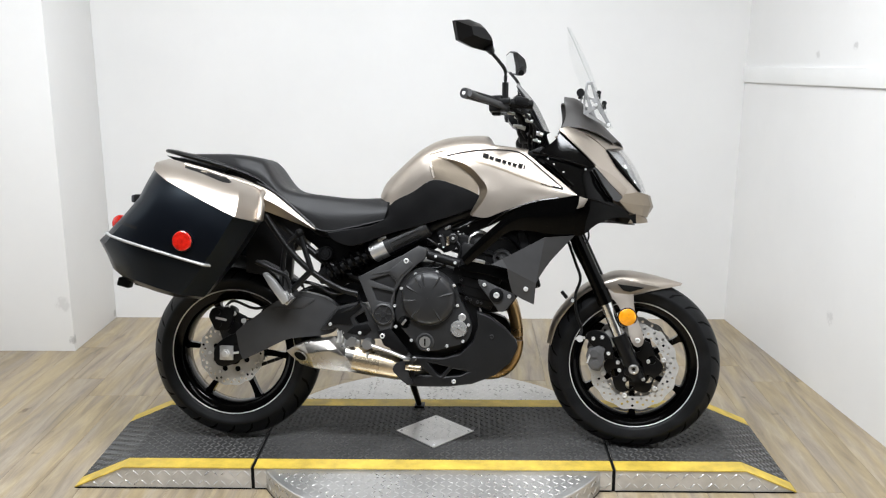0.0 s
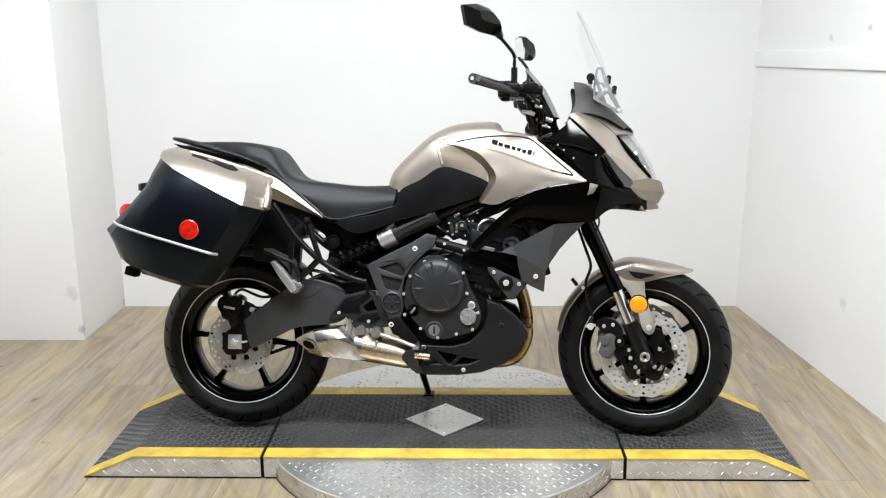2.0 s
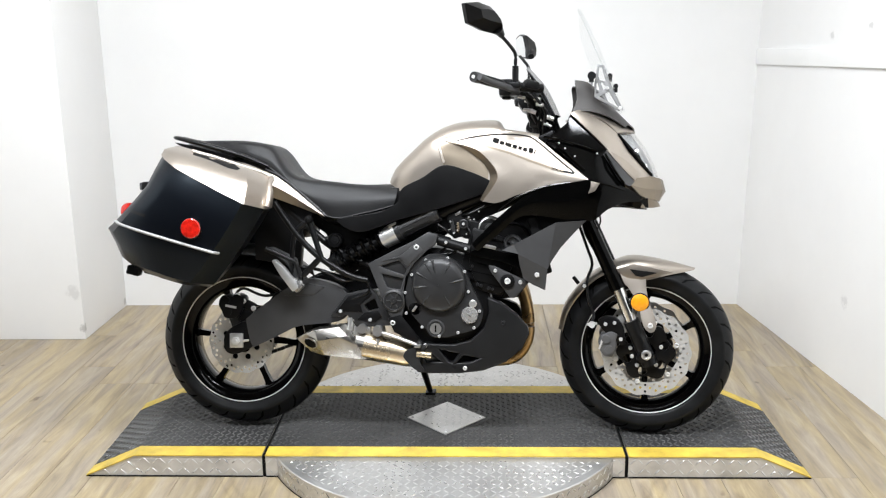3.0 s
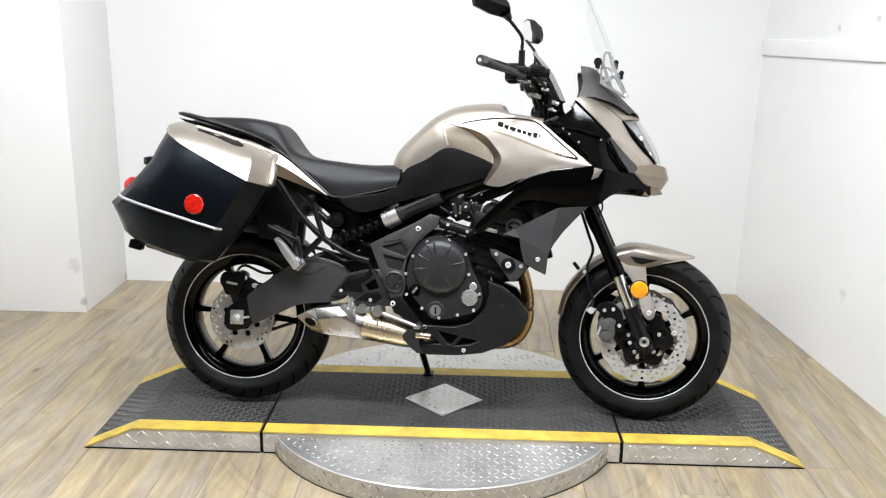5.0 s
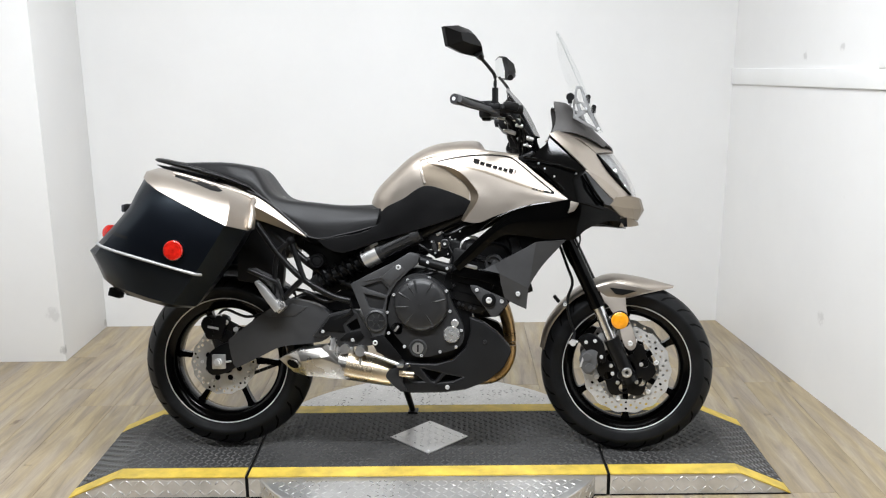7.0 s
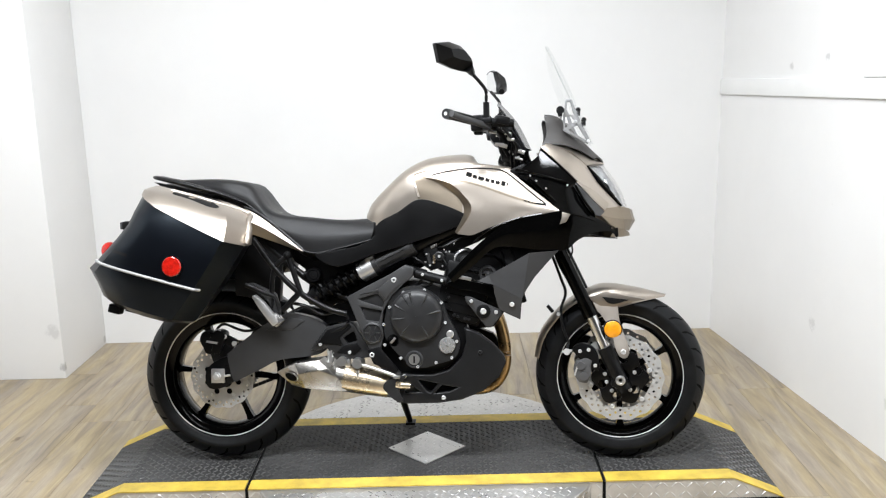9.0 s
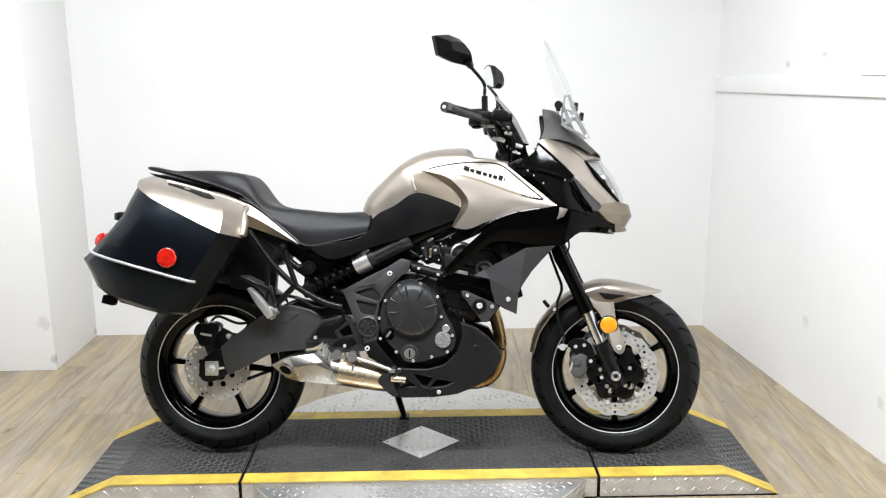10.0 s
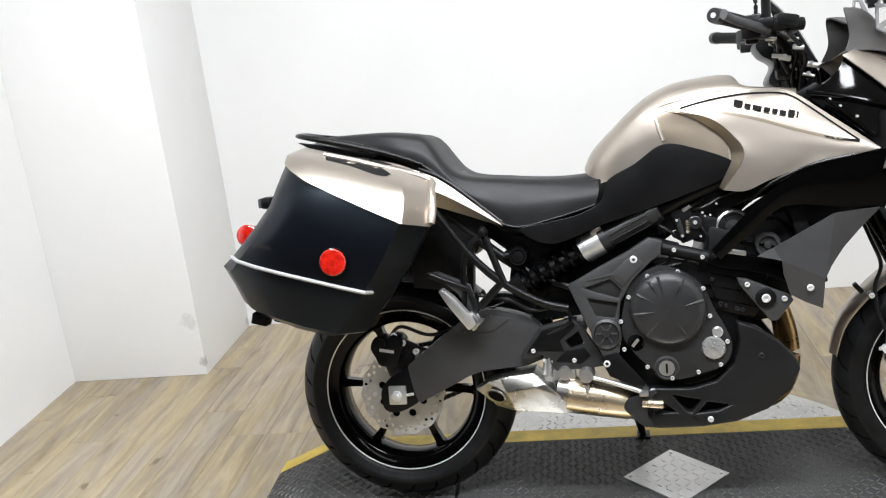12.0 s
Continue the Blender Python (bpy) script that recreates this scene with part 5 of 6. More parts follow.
# -- fuel tank and its covers --
tank_edge = [(-0.165, -0.115, 0.838), (-0.12, -0.138, 0.850), (-0.08, -0.152, 0.870), (-0.045, -0.16, 0.890), (0.0, -0.166, 0.917), (0.05, -0.169, 0.909), (0.10, -0.172, 0.890), (0.16, -0.175, 0.868), (0.30, -0.16, 0.86)]
tank_side = [(-0.183, -0.095, 0.858), (-0.15, -0.12, 0.888), (-0.10, -0.142, 0.922), (-0.055, -0.155, 0.948), (-0.010, -0.163, 0.967), (0.06, -0.164, 0.965), (0.12, -0.165, 0.950), (0.18, -0.166, 0.930), (0.30, -0.155, 0.93)]
tank_ridge = [(-0.192, -0.07, 0.868), (-0.165, -0.095, 0.907), (-0.11, -0.122, 0.958), (-0.06, -0.138, 0.996), (-0.016, -0.148, 1.014), (0.06, -0.152, 1.030), (0.15, -0.152, 1.036), (0.22, -0.148, 1.037), (0.32, -0.125, 1.028)]
tank_shoulder = [(-0.196, -0.04, 0.876), (-0.172, -0.06, 0.920), (-0.11, -0.078, 0.981), (-0.05, -0.09, 1.031), (0.015, -0.095, 1.062), (0.09, -0.095, 1.075), (0.175, -0.092, 1.074), (0.212, -0.088, 1.046), (0.32, -0.07, 1.028)]
tank_crown = [(-0.197, 0, 0.880), (-0.172, 0, 0.926), (-0.108, 0, 0.987), (-0.045, 0, 1.040), (0.02, 0, 1.073), (0.095, 0, 1.086), (0.180, 0, 1.087), (0.215, 0, 1.052), (0.32, 0, 1.03)]
tank_bm = skin([tank_edge, tank_side, tank_ridge, tank_shoulder, tank_crown], 56, 6, both=True)
tank_tree = BVHTree.FromBMesh(tank_bm)
tank = part("fuel_tank", tank_bm, PAINT, bike, "champagne metallic fuel tank", 60)
part("ridge", tube([(-0.016, -0.146, 1.004), (0.004, -0.149, 1.020), (0.08, -0.152, 1.033), (0.2, -0.152, 1.036), (0.28, -0.138, 1.034)], [0.006, 0.007, 0.007, 0.007, 0.004], n=40, seg=8), PAINT, tank)
part("knee_edge", tube([(-0.016, -0.148, 1.006), (-0.008, -0.162, 0.967), (0.002, -0.167, 0.934)], 0.006, n=14, seg=8), PAINT, tank)
cover_curves = [
    [(-0.012, -0.153, 1.012), (0.08, -0.164, 1.031), (0.2, -0.168, 1.037), (0.29, -0.165, 1.031), (0.385, -0.197, 0.958), (0.479, -0.228, 0.880)],
    [(0.098, -0.184, 0.985), (0.17, -0.191, 0.994), (0.235, -0.197, 0.988), (0.31, -0.203, 0.968), (0.40, -0.216, 0.922), (0.479, -0.229, 0.8795)],
    [(0.156, -0.197, 0.940), (0.21, -0.204, 0.933), (0.26, -0.210, 0.925), (0.33, -0.217, 0.912), (0.40, -0.224, 0.895), (0.479, -0.2295, 0.879)],
    [(0.184, -0.207, 0.884), (0.23, -0.211, 0.872), (0.28, -0.216, 0.872), (0.34, -0.220, 0.874), (0.40, -0.226, 0.875), (0.479, -0.230, 0.8785)],
    [(0.134, -0.203, 0.806), (0.183, -0.206, 0.801), (0.24, -0.212, 0.824), (0.31, -0.219, 0.847), (0.40, -0.226, 0.864), (0.479, -0.230, 0.878)]]
cover_bm = skin(cover_curves, 36, 6, thick=0.004)
cover_tree = BVHTree.FromBMesh(cover_bm)
shroud = sides("tank_cover", cover_bm, PAINT, tank, "champagne metallic side cover", sharp=50)
# knee recess and cover return: shade put into the paint colour
part("knee_panel", draped_patch([[(0.003, 0.914), (0.08, 0.900), (0.152, 0.870)], [(-0.004, 0.955), (0.07, 0.950), (0.148, 0.925)], [(-0.010, 0.985), (0.05, 0.984), (0.118, 0.962)], [(-0.010, 1.000), (0.035, 1.000), (0.085, 0.985)]], tank_tree, 0.0025, 16, 5, -0.16), PAINT_SHADED, tank, "knee recess, its shade painted in")
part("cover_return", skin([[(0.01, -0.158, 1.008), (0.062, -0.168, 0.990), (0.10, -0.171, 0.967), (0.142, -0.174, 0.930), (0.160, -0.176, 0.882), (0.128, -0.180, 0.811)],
                           [(-0.008, -0.154, 1.011), (0.098, -0.182, 0.985), (0.133, -0.190, 0.964), (0.158, -0.195, 0.938), (0.185, -0.205, 0.884), (0.134, -0.202, 0.806)]], 30, 3, thick=0.003), PAINT_SHADED, shroud, "inner return of the side cover, its shade painted in")
part("far_knee_edge", tube([(-0.022, 0.150, 1.005), (-0.012, 0.164, 0.965), (0.0, 0.169, 0.920)], 0.0035, n=14, seg=8), PAINT, tank)


def ribbon(points, width, tree, lift=0.0012, n=24):
    path = curve_points([(x, 0, z) for x, z in points], n)
    a, b = [], []
    for i, p in enumerate(path):
        d = (path[min(i + 1, n - 1)] - path[max(i - 1, 0)]).normalized()
        w = Vector((-d.z, 0, d.x)) * width / 2
        a.append((p.x + w.x, p.z + w.z))
        b.append((p.x - w.x, p.z - w.z))
    a, b = drape(a, tree, lift), drape(b, tree, lift)
    return mesh_from(a + b, [(i, i + 1, n + i + 1, n + i) for i in range(n - 1)])


# dark outline stripes and the maker's mark, drawn as plain slanted bars
part("stripe", ribbon([(0.045, 1.008), (0.09, 1.018), (0.155, 1.027), (0.22, 1.029), (0.285, 1.022), (0.32, 1.000), (0.385, 0.943), (0.435, 0.900)], 0.0045, cover_tree), DECAL, shroud, "thin black pinstripe")
# soft shade under the cover's crease, drawn as a dark ribbon
part("crease", ribbon([(0.14, 0.990), (0.22, 0.966), (0.31, 0.932), (0.40, 0.903)], 0.007, cover_tree), PAINT_SHADED, shroud, "painted line of shade below the crease")
part("stripe", ribbon([(0.36, 0.914), (0.40, 0.905), (0.435, 0.8985)], 0.006, cover_tree), DECAL, shroud, "thin black pinstripe")
marks = []


def mark_bar(u, v, w, h, slope=-0.29, slant=0.25):
    """A small slanted bar on the side cover: u along the row, v up from its lower line."""
    x, z = 0.166 + u, 1.003 + slope * u + v
    return draped_patch([[(x, z), (x + w, z + slope * w)], [(x + slant * h, z + h), (x + w + slant * h, z + h + slope * w)]], cover_tree, 0.006, 6, 3)


u = 0.0
for wide, tall in ((0.019, 0.0165), (0.014, 0.0115), (0.020, 0.0115), (0.014, 0.0115), (0.012, 0.0115), (0.014, 0.0115), (0.014, 0.0165), (0.004, 0.015)):
    marks.append(mark_bar(u, 0, wide, tall * 0.9))
    u += wide + 0.0042
part("emblem", join(*marks), DECAL, shroud, "row of short black bars")
part("knee_cover", plate(rounded([(-0.36, 0.740), (-0.282, 0.700), (-0.15, 0.742), (0.0, 0.785), (0.15, 0.838), (0.162, 0.871), (0.08, 0.909), (0.0, 0.926), (-0.07, 0.884), (-0.137, 0.848), (-0.155, 0.800), (-0.21, 0.770), (-0.29, 0.755)], 78), -0.180, -0.10, bevel=0.010, seg=3), SATIN_BLACK, bike, "satin black knee cover")
part("seat_nose", plate([(-0.215, 0.775), (-0.14, 0.775), (-0.14, 0.852), (-0.186, 0.852)], -0.12, 0.12, bevel=0.006), SATIN_BLACK, seat, "black filler before the tank")
part("far_knee_cover", plate([(-0.36, 0.740), (-0.282, 0.700), (0.15, 0.838), (0.08, 0.903), (0.0, 0.920), (-0.137, 0.842), (-0.155, 0.795), (-0.29, 0.755)], 0.10, 0.174, bevel=0.006), SATIN_BLACK, bike)

# -- tail --
tail_curves = [
    [(-0.86, -0.10, 0.965), (-0.70, -0.155, 0.938), (-0.61, -0.165, 0.905), (-0.54, -0.170, 0.868), (-0.405, -0.172, 0.756)],
    [(-0.86, -0.115, 0.935), (-0.70, -0.178, 0.905), (-0.61, -0.190, 0.870), (-0.53, -0.188, 0.833), (-0.405, -0.174, 0.754)],
    [(-0.86, -0.09, 0.90), (-0.70, -0.145, 0.850), (-0.60, -0.155, 0.820), (-0.52, -0.158, 0.793), (-0.405, -0.168, 0.750)]]
sides("tail_panel", skin(tail_curves, 24, 3, thick=0.004, cross=False), PAINT, bike, "champagne metallic tail panel")
part("tail_edge", tube([(-0.61, -0.160, 0.912), (-0.54, -0.166, 0.876), (-0.405, -0.168, 0.762)], 0.004, n=16, seg=6), SATIN_BLACK, bike)
part("tail_unit", join(box((-0.72, 0, 0.905), (0.42, 0.24, 0.10), 0.03, (0, 16, 0)), box((-0.62, 0, 0.79), (0.34, 0.20, 0.12), 0.02, (0, 22, 0))), SATIN_BLACK, bike, "black tail under the seat")
rail = [(-0.60, -0.158, 0.922), (-0.68, -0.166, 0.955), (-0.80, -0.165, 0.990), (-0.90, -0.145, 1.014), (-0.945, -0.10, 1.024)]
part("grab_rail", join(tube(rail + [(-0.955, 0, 1.026)] + [(x, -y, z) for x, y, z in reversed(rail)], [0.008, 0.013, 0.015, 0.014, 0.010, 0.014, 0.010, 0.014, 0.015, 0.013, 0.008], n=70, seg=12, flat=0.6)), SATIN_BLACK, bike, "black grab rail round the tail")
part("grab_rail_plate", plate([(-0.90, 0.985), (-0.935, 1.005), (-0.86, 0.992), (-0.72, 0.955), (-0.74, 0.945)], -0.15, -0.12, bevel=0.004), GRAIN_BLACK, bike)
fender_rows = [[(REAR.x + 0.335 * math.cos(radians(a)), y, REAR.z + 0.335 * math.sin(radians(a))) for a in range(48, 131, 8)] for y in (-0.085, -0.05)]
fender_rows[0] = [(x, y, z - 0.03) for x, y, z in fender_rows[0]]
part("rear_hugger", skin(fender_rows + [[(x, 0, z + 0.008) for x, y, z in fender_rows[1]]], 20, 3, both=True, thick=0.004), SATIN_BLACK, bike, "black rear mudguard")
part("plate_holder", join(tube([(-0.86, 0, 0.88), (-0.98, 0, 0.84), (-1.08, 0, 0.77)], [0.05, 0.035, 0.03], seg=12, flat=0.4), box((-1.11, 0, 0.74), (0.012, 0.18, 0.10), 0.003, (0, -25, 0))), SATIN_BLACK, bike, "black number plate holder")
part("tail_lamp", box((-0.935, 0, 0.935), (0.03, 0.12, 0.04), 0.008, (0, -20, 0)), RED, bike, "red tail lamp")
for s in (-1, 1):
    sig = part("turn_signal", join(rod((-0.95, s * 0.03, 0.855), (-1.02, s * 0.12, 0.854), 0.008), box((-1.025, s * 0.155, 0.853), (0.03, 0.06, 0.032), 0.010)), SATIN_BLACK, bike, "black rear turn signal stalk")
    part("lens", box((-1.042, s * 0.155, 0.853), (0.012, 0.05, 0.026), 0.005), AMBER if s > 0 else LENS, sig)
part("rear_reflector", join(lathe([(0.001, 0.006), (0.031, 0.006), (0.031, -0.004), (0.027, -0.007), (0.001, -0.007)], (-1.118, -0.10, 0.765), seg=32)), RED, bike, "round red rear reflector")
part("reflector_stay", tube([(-1.118, -0.095, 0.765), (-1.11, -0.03, 0.76)], 0.008, smooth=False), SATIN_BLACK, bike)

# -- panniers: a case frame pitched nose-down; u along it, w up it --
CU, CW, CO = Vector((0.963, 0, -0.27)), Vector((0.27, 0, 0.963)), Vector((-0.75, 0, 0.719))
W_LEV = [-0.190, -0.174, -0.124, -0.088, -0.056, 0.025, 0.083, 0.115, 0.166, 0.206, 0.222]
U_MIN = [-0.241, -0.257, -0.290, -0.315, -0.281, -0.234, -0.205, -0.201, -0.193, -0.208, -0.198]
U_MAX = [0.06, 0.085, 0.11, 0.126, 0.14, 0.167, 0.184, 0.194, 0.186, 0.155, 0.125]
Y_OUT = [-0.422, -0.462, -0.477, -0.487, -0.496, -0.4995, -0.5015, -0.500, -0.478, -0.415, -0.345]


def case_point(k, w, grow=0.0):
    """Point k of 11 round the case at height w."""
    a, b, yo = (float(np.interp(w, W_LEV, q)) for q in (U_MIN, U_MAX, Y_OUT))
    a, b, yo = a - grow, b + grow, yo - grow
    r = 1.0 + float(np.interp(w, [-0.10, -0.045], [0.55, 0.0]))
    u, y = ((a, -0.215), (a, yo + 0.11 * r), (a + 0.012 * r, yo + 0.06 * r), (a + 0.04 * r, yo + 0.026 * r), (a + 0.09 * r, yo + 0.007 * r), (min(a + 0.16 * r, b - 0.14), yo), (b - 0.12, yo), (b - 0.06, yo + 0.004), (b - 0.012, yo + 0.095), (b - 0.022, -0.30 if yo < -0.3 else yo), (b - 0.05, -0.215))[k]
    p = CO + CU * u + CW * w
    return Vector((p.x, y, p.z)), u


def joint(u):
    return float(np.interp(u, [-0.24, -0.19, -0.10, 0.12, 0.2], [0.192, 0.186, 0.163, 0.118, 0.112]))


def case_rows(kind):
    rows = []
    if kind == "body":
        for f in (0, 0.055, 0.16, 0.265, 0.35, 0.56, 0.72, 0.85, 1.0):
            ring = []
            for k in range(11):
                w = 0.0
                for _ in range(5):
                    u = case_point(k, w)[1]
                    w = -0.19 + (joint(u) + 0.006 + 0.19) * f
                ring.append(case_point(k, w)[0])
            rows.append(ring)
    else:
        for f in (0, 0.25, 0.5, 0.75, 0.9, 1.0):
            ring = []
            for k in range(11):
                w = 0.16
                for _ in range(5):
                    u = case_point(k, w)[1]
                    w = joint(u) + (0.222 - joint(u)) * f
                ring.append(case_point(k, w, 0.004)[0])
            rows.append(ring)
    return rows


def pannier(put):
    case_bm = bevel_sharp(loft(case_rows("body")), 0.004, 2, 31)
    case_tree = BVHTree.FromBMesh(case_bm)
    body = put("pannier", case_bm, CASE, bike, "black hard pannier with a champagne lid", 31)
    lid_bm = bevel_sharp(loft(case_rows("lid")), 0.005, 3, 31)
    tree = BVHTree.FromBMesh(lid_bm)
    put("lid", lid_bm, PAINT, body, "champagne metallic pannier lid", 31)
    line = [case_point(k, -0.054, 0.0015)[0] for k in range(2, 8)] + [case_point(7, -0.054, 0.0015)[0].lerp(case_point(8, -0.054, 0.0015)[0], 0.25)]
    put("stripe", tube([tuple(p) for p in line], 0.0046, seg=8, smooth=False), STRIPE, body, "silver stripe round the case")
    rc = CO + CU * 0.0 + CW * 0.0
    put("reflector", lathe([(0.001, 0.01), (0.031, 0.01), (0.031, -0.004), (0.028, -0.007), (0.001, -0.0075)], (rc.x, -0.503, rc.z), seg=40), RED, body, "round red side reflector")
    put("reflector_ring", lathe([(0.0315, 0.012), (0.0335, 0.012), (0.0335, -0.004), (0.0315, -0.004)], (rc.x, -0.503, rc.z), seg=40), SATIN_BLACK, body)
    put("carry_slot", draped_patch([[(-0.785, 0.951), (-0.72, 0.931), (-0.66, 0.908), (-0.634, 0.902)], [(-0.792, 0.9585), (-0.735, 0.9495), (-0.675, 0.930), (-0.628, 0.906)]], tree, 0.0025, 20, 3), BLACK_GAP, body, "dark carrying slot")
    turn = lambda w: case_point(7, w, 0.008)[0].lerp(case_point(8, w, 0.008)[0], 0.97)
    edge = [case_point(4, 0.221, 0.004)[0], case_point(5, 0.222, 0.004)[0], case_point(6, 0.221, 0.004)[0], turn(0.212), turn(0.19), turn(0.15), turn(0.122)]
    put("lid_trim", tube([tuple(p) for p in edge], 0.009, n=48, seg=10), PAINT, body, "pale raised lid edge")
    lc = CO + CU * -0.19 + CW * -0.20
    put("latch", join(box((lc.x, -0.37, lc.z), (0.04, 0.04, 0.028), 0.004, (0, 15, 0)), box((lc.x + 0.06, -0.37, lc.z - 0.006), (0.05, 0.03, 0.014), 0.004, (0, 15, 0))), SATIN_BLACK, body, "black latch under the case")
    put("maker_mark", draped_patch([[(-0.965, 0.770), (-0.90, 0.752)], [(-0.963, 0.779), (-0.898, 0.761)]], case_tree, 0.001, 6, 2), SATIN_BLACK, body, "faint moulded bar")
    return body


pannier(part)
pannier(lambda name, bm, material, parent=bike, label="", sharp=38.0: part(name, moved(bm, Matrix.Diagonal((1, -1, 1, 1))), material, parent, label, sharp))

# -- fairing and nose --
F1 = [[(0.100, -0.195, 0.664), (0.20, -0.206, 0.764), (0.30, -0.218, 0.838), (0.40, -0.226, 0.863), (0.484, -0.233, 0.874), (0.545, -0.218, 0.862), (0.605, -0.175, 0.853), (0.662, -0.125, 0.824)],
      [(0.108, -0.198, 0.652), (0.193, -0.207, 0.730), (0.272, -0.215, 0.792), (0.345, -0.219, 0.808), (0.48, -0.224, 0.810), (0.545, -0.210, 0.822), (0.605, -0.170, 0.832), (0.660, -0.121, 0.816)],
      [(0.118, -0.190, 0.641), (0.186, -0.196, 0.698), (0.245, -0.201, 0.750), (0.302, -0.205, 0.762), (0.48, -0.208, 0.743), (0.54, -0.196, 0.780), (0.60, -0.160, 0.805), (0.656, -0.118, 0.808)]]
PANEL_LINES = [[(0.335, -0.160, 1.022), (0.407, -0.176, 1.007), (0.483, -0.188, 0.983), (0.515, -0.186, 0.973)], [(0.375, -0.182, 1.0), (0.40, -0.193, 0.977), (0.428, -0.206, 0.949), (0.467, -0.222, 0.909)], [(0.536, -0.188, 0.965), (0.566, -0.190, 0.912), (0.60, -0.182, 0.866)], [(0.485, -0.237, 0.872), (0.55, -0.219, 0.860), (0.60, -0.18, 0.845)], [(0.19, -0.203, 0.775), (0.24, -0.213, 0.815), (0.33, -0.224, 0.852), (0.42, -0.230, 0.868)]]
fairing = sides("side_fairing", skin(F1, 36, 6, thick=0.004), GLOSS_BLACK, bike, "gloss black side fairing")
F2 = [[(0.484, -0.230, 0.875), (0.545, -0.213, 0.862), (0.605, -0.165, 0.853)],
      [(0.44, -0.215, 0.922), (0.51, -0.200, 0.920), (0.590, -0.160, 0.905)],
      [(0.39, -0.188, 0.968), (0.47, -0.190, 0.965), (0.548, -0.168, 0.972)],
      [(0.345, -0.158, 1.008), (0.43, -0.165, 1.012), (0.497, -0.155, 1.032)],
      [(0.390, -0.142, 1.050), (0.415, -0.142, 1.072), (0.428, -0.136, 1.098)]]
sides("inner_fairing", skin(F2, 14, 5, thick=0.004), GLOSS_BLACK, fairing, "gloss black inner fairing")
for pts in PANEL_LINES:
    part("panel_line", tube(pts, 0.0042, n=16, seg=8), GLOSS_BLACK, fairing)
for x, z, y in ((0.385, 1.0, -0.168), (0.405, 0.982, -0.182), (0.436, 0.955, -0.203), (0.51, 0.965, -0.183)):
    bolt(Vector((x, y, z)), 0.0032, fairing)
part("cowl_tab", plate([(0.487, 0.873), (0.515, 0.866), (0.500, 0.840), (0.478, 0.832), (0.485, 0.852)], -0.246, -0.238, bevel=0.002), PAINT, fairing)
SHROUD = {"tip": (0.20, -0.214, 0.645), "knee": (0.254, -0.227, 0.633), "rise": (0.238, -0.219, 0.664), "brow": (0.30, -0.223, 0.697), "crown": (0.376, -0.228, 0.737), "wing": (0.474, -0.224, 0.744), "edge_a": (0.430, -0.218, 0.697),
          "edge_b": (0.394, -0.216, 0.656), "edge_c": (0.366, -0.216, 0.614), "fold": (0.350, -0.221, 0.584), "foot": (0.344, -0.209, 0.513), "heel": (0.303, -0.209, 0.531), "back_a": (0.272, -0.211, 0.550), "back_b": (0.258, -0.216, 0.60)}
at = list(SHROUD)
shroud_bm = mesh_from(list(SHROUD.values()), [[at.index(k) for k in names.split()] for names in ("tip knee rise", "rise knee fold crown brow", "knee back_b back_a heel foot fold", "fold edge_c edge_b edge_a wing crown")])
bmesh.ops.recalc_face_normals(shroud_bm, faces=shroud_bm.faces)
bmesh.ops.solidify(shroud_bm, geom=shroud_bm.faces[:], thickness=0.006)
shroud2 = part("radiator_shroud", shroud_bm, MID_GREY, bike, "grey moulded radiator shroud with a fold", 4)
part("far_shroud", plate([(0.40, 0.744), (0.35, 0.70), (0.30, 0.665), (0.25, 0.65), (0.20, 0.655), (0.30, 0.72)], 0.205, 0.228, bevel=0.005), MID_GREY, bike)
bolt(Vector((0.316, -0.219, 0.565)), 0.008, shroud2)

cowl_c = [[(0.421, -0.150, 1.100), (0.48, -0.165, 1.045), (0.54, -0.172, 0.985), (0.60, -0.155, 0.920), (0.645, -0.128, 0.886)],
          [(0.440, -0.143, 1.109), (0.505, -0.148, 1.062), (0.565, -0.145, 1.005), (0.62, -0.130, 0.945), (0.675, -0.108, 0.889)],
          [(0.460, -0.125, 1.115), (0.53, -0.122, 1.075), (0.582, -0.118, 1.034), (0.638, -0.110, 0.965), (0.702, -0.085, 0.893)]]
cowl = sides("front_cowl", skin(cowl_c, 24, 5, thick=0.004), PAINT, bike, "champagne metallic nose cowl", sharp=30)
part("lower_facet", skin([[(0.542, -0.178, 0.978), (0.579, -0.176, 0.959), (0.611, -0.163, 0.939), (0.655, -0.138, 0.900)], [(0.542, -0.179, 0.975), (0.568, -0.180, 0.947), (0.598, -0.170, 0.915), (0.640, -0.142, 0.878)]], 10, 2, thick=0.003, cross=False), PAINT, cowl, "champagne lower facet of the nose cowl")
part("grey_facet", skin([[(0.540, -0.178, 0.974), (0.568, -0.179, 0.945), (0.598, -0.169, 0.912), (0.638, -0.144, 0.874)], [(0.531, -0.180, 0.962), (0.562, -0.184, 0.912), (0.590, -0.182, 0.872), (0.622, -0.162, 0.858)]], 10, 2, thick=0.003, cross=False), MID_GREY, cowl, "dark grey inset panel")
part("nose_bridge", skin([[(0.455, -0.128, 1.113), (0.53, -0.122, 1.080), (0.582, -0.118, 1.037)], [(0.47, -0.08, 1.124), (0.56, -0.075, 1.094), (0.632, -0.062, 1.045)], [(0.48, 0, 1.13), (0.575, 0, 1.102), (0.655, 0, 1.046)]], 16, 5, both=True, thick=0.004), PAINT, cowl)
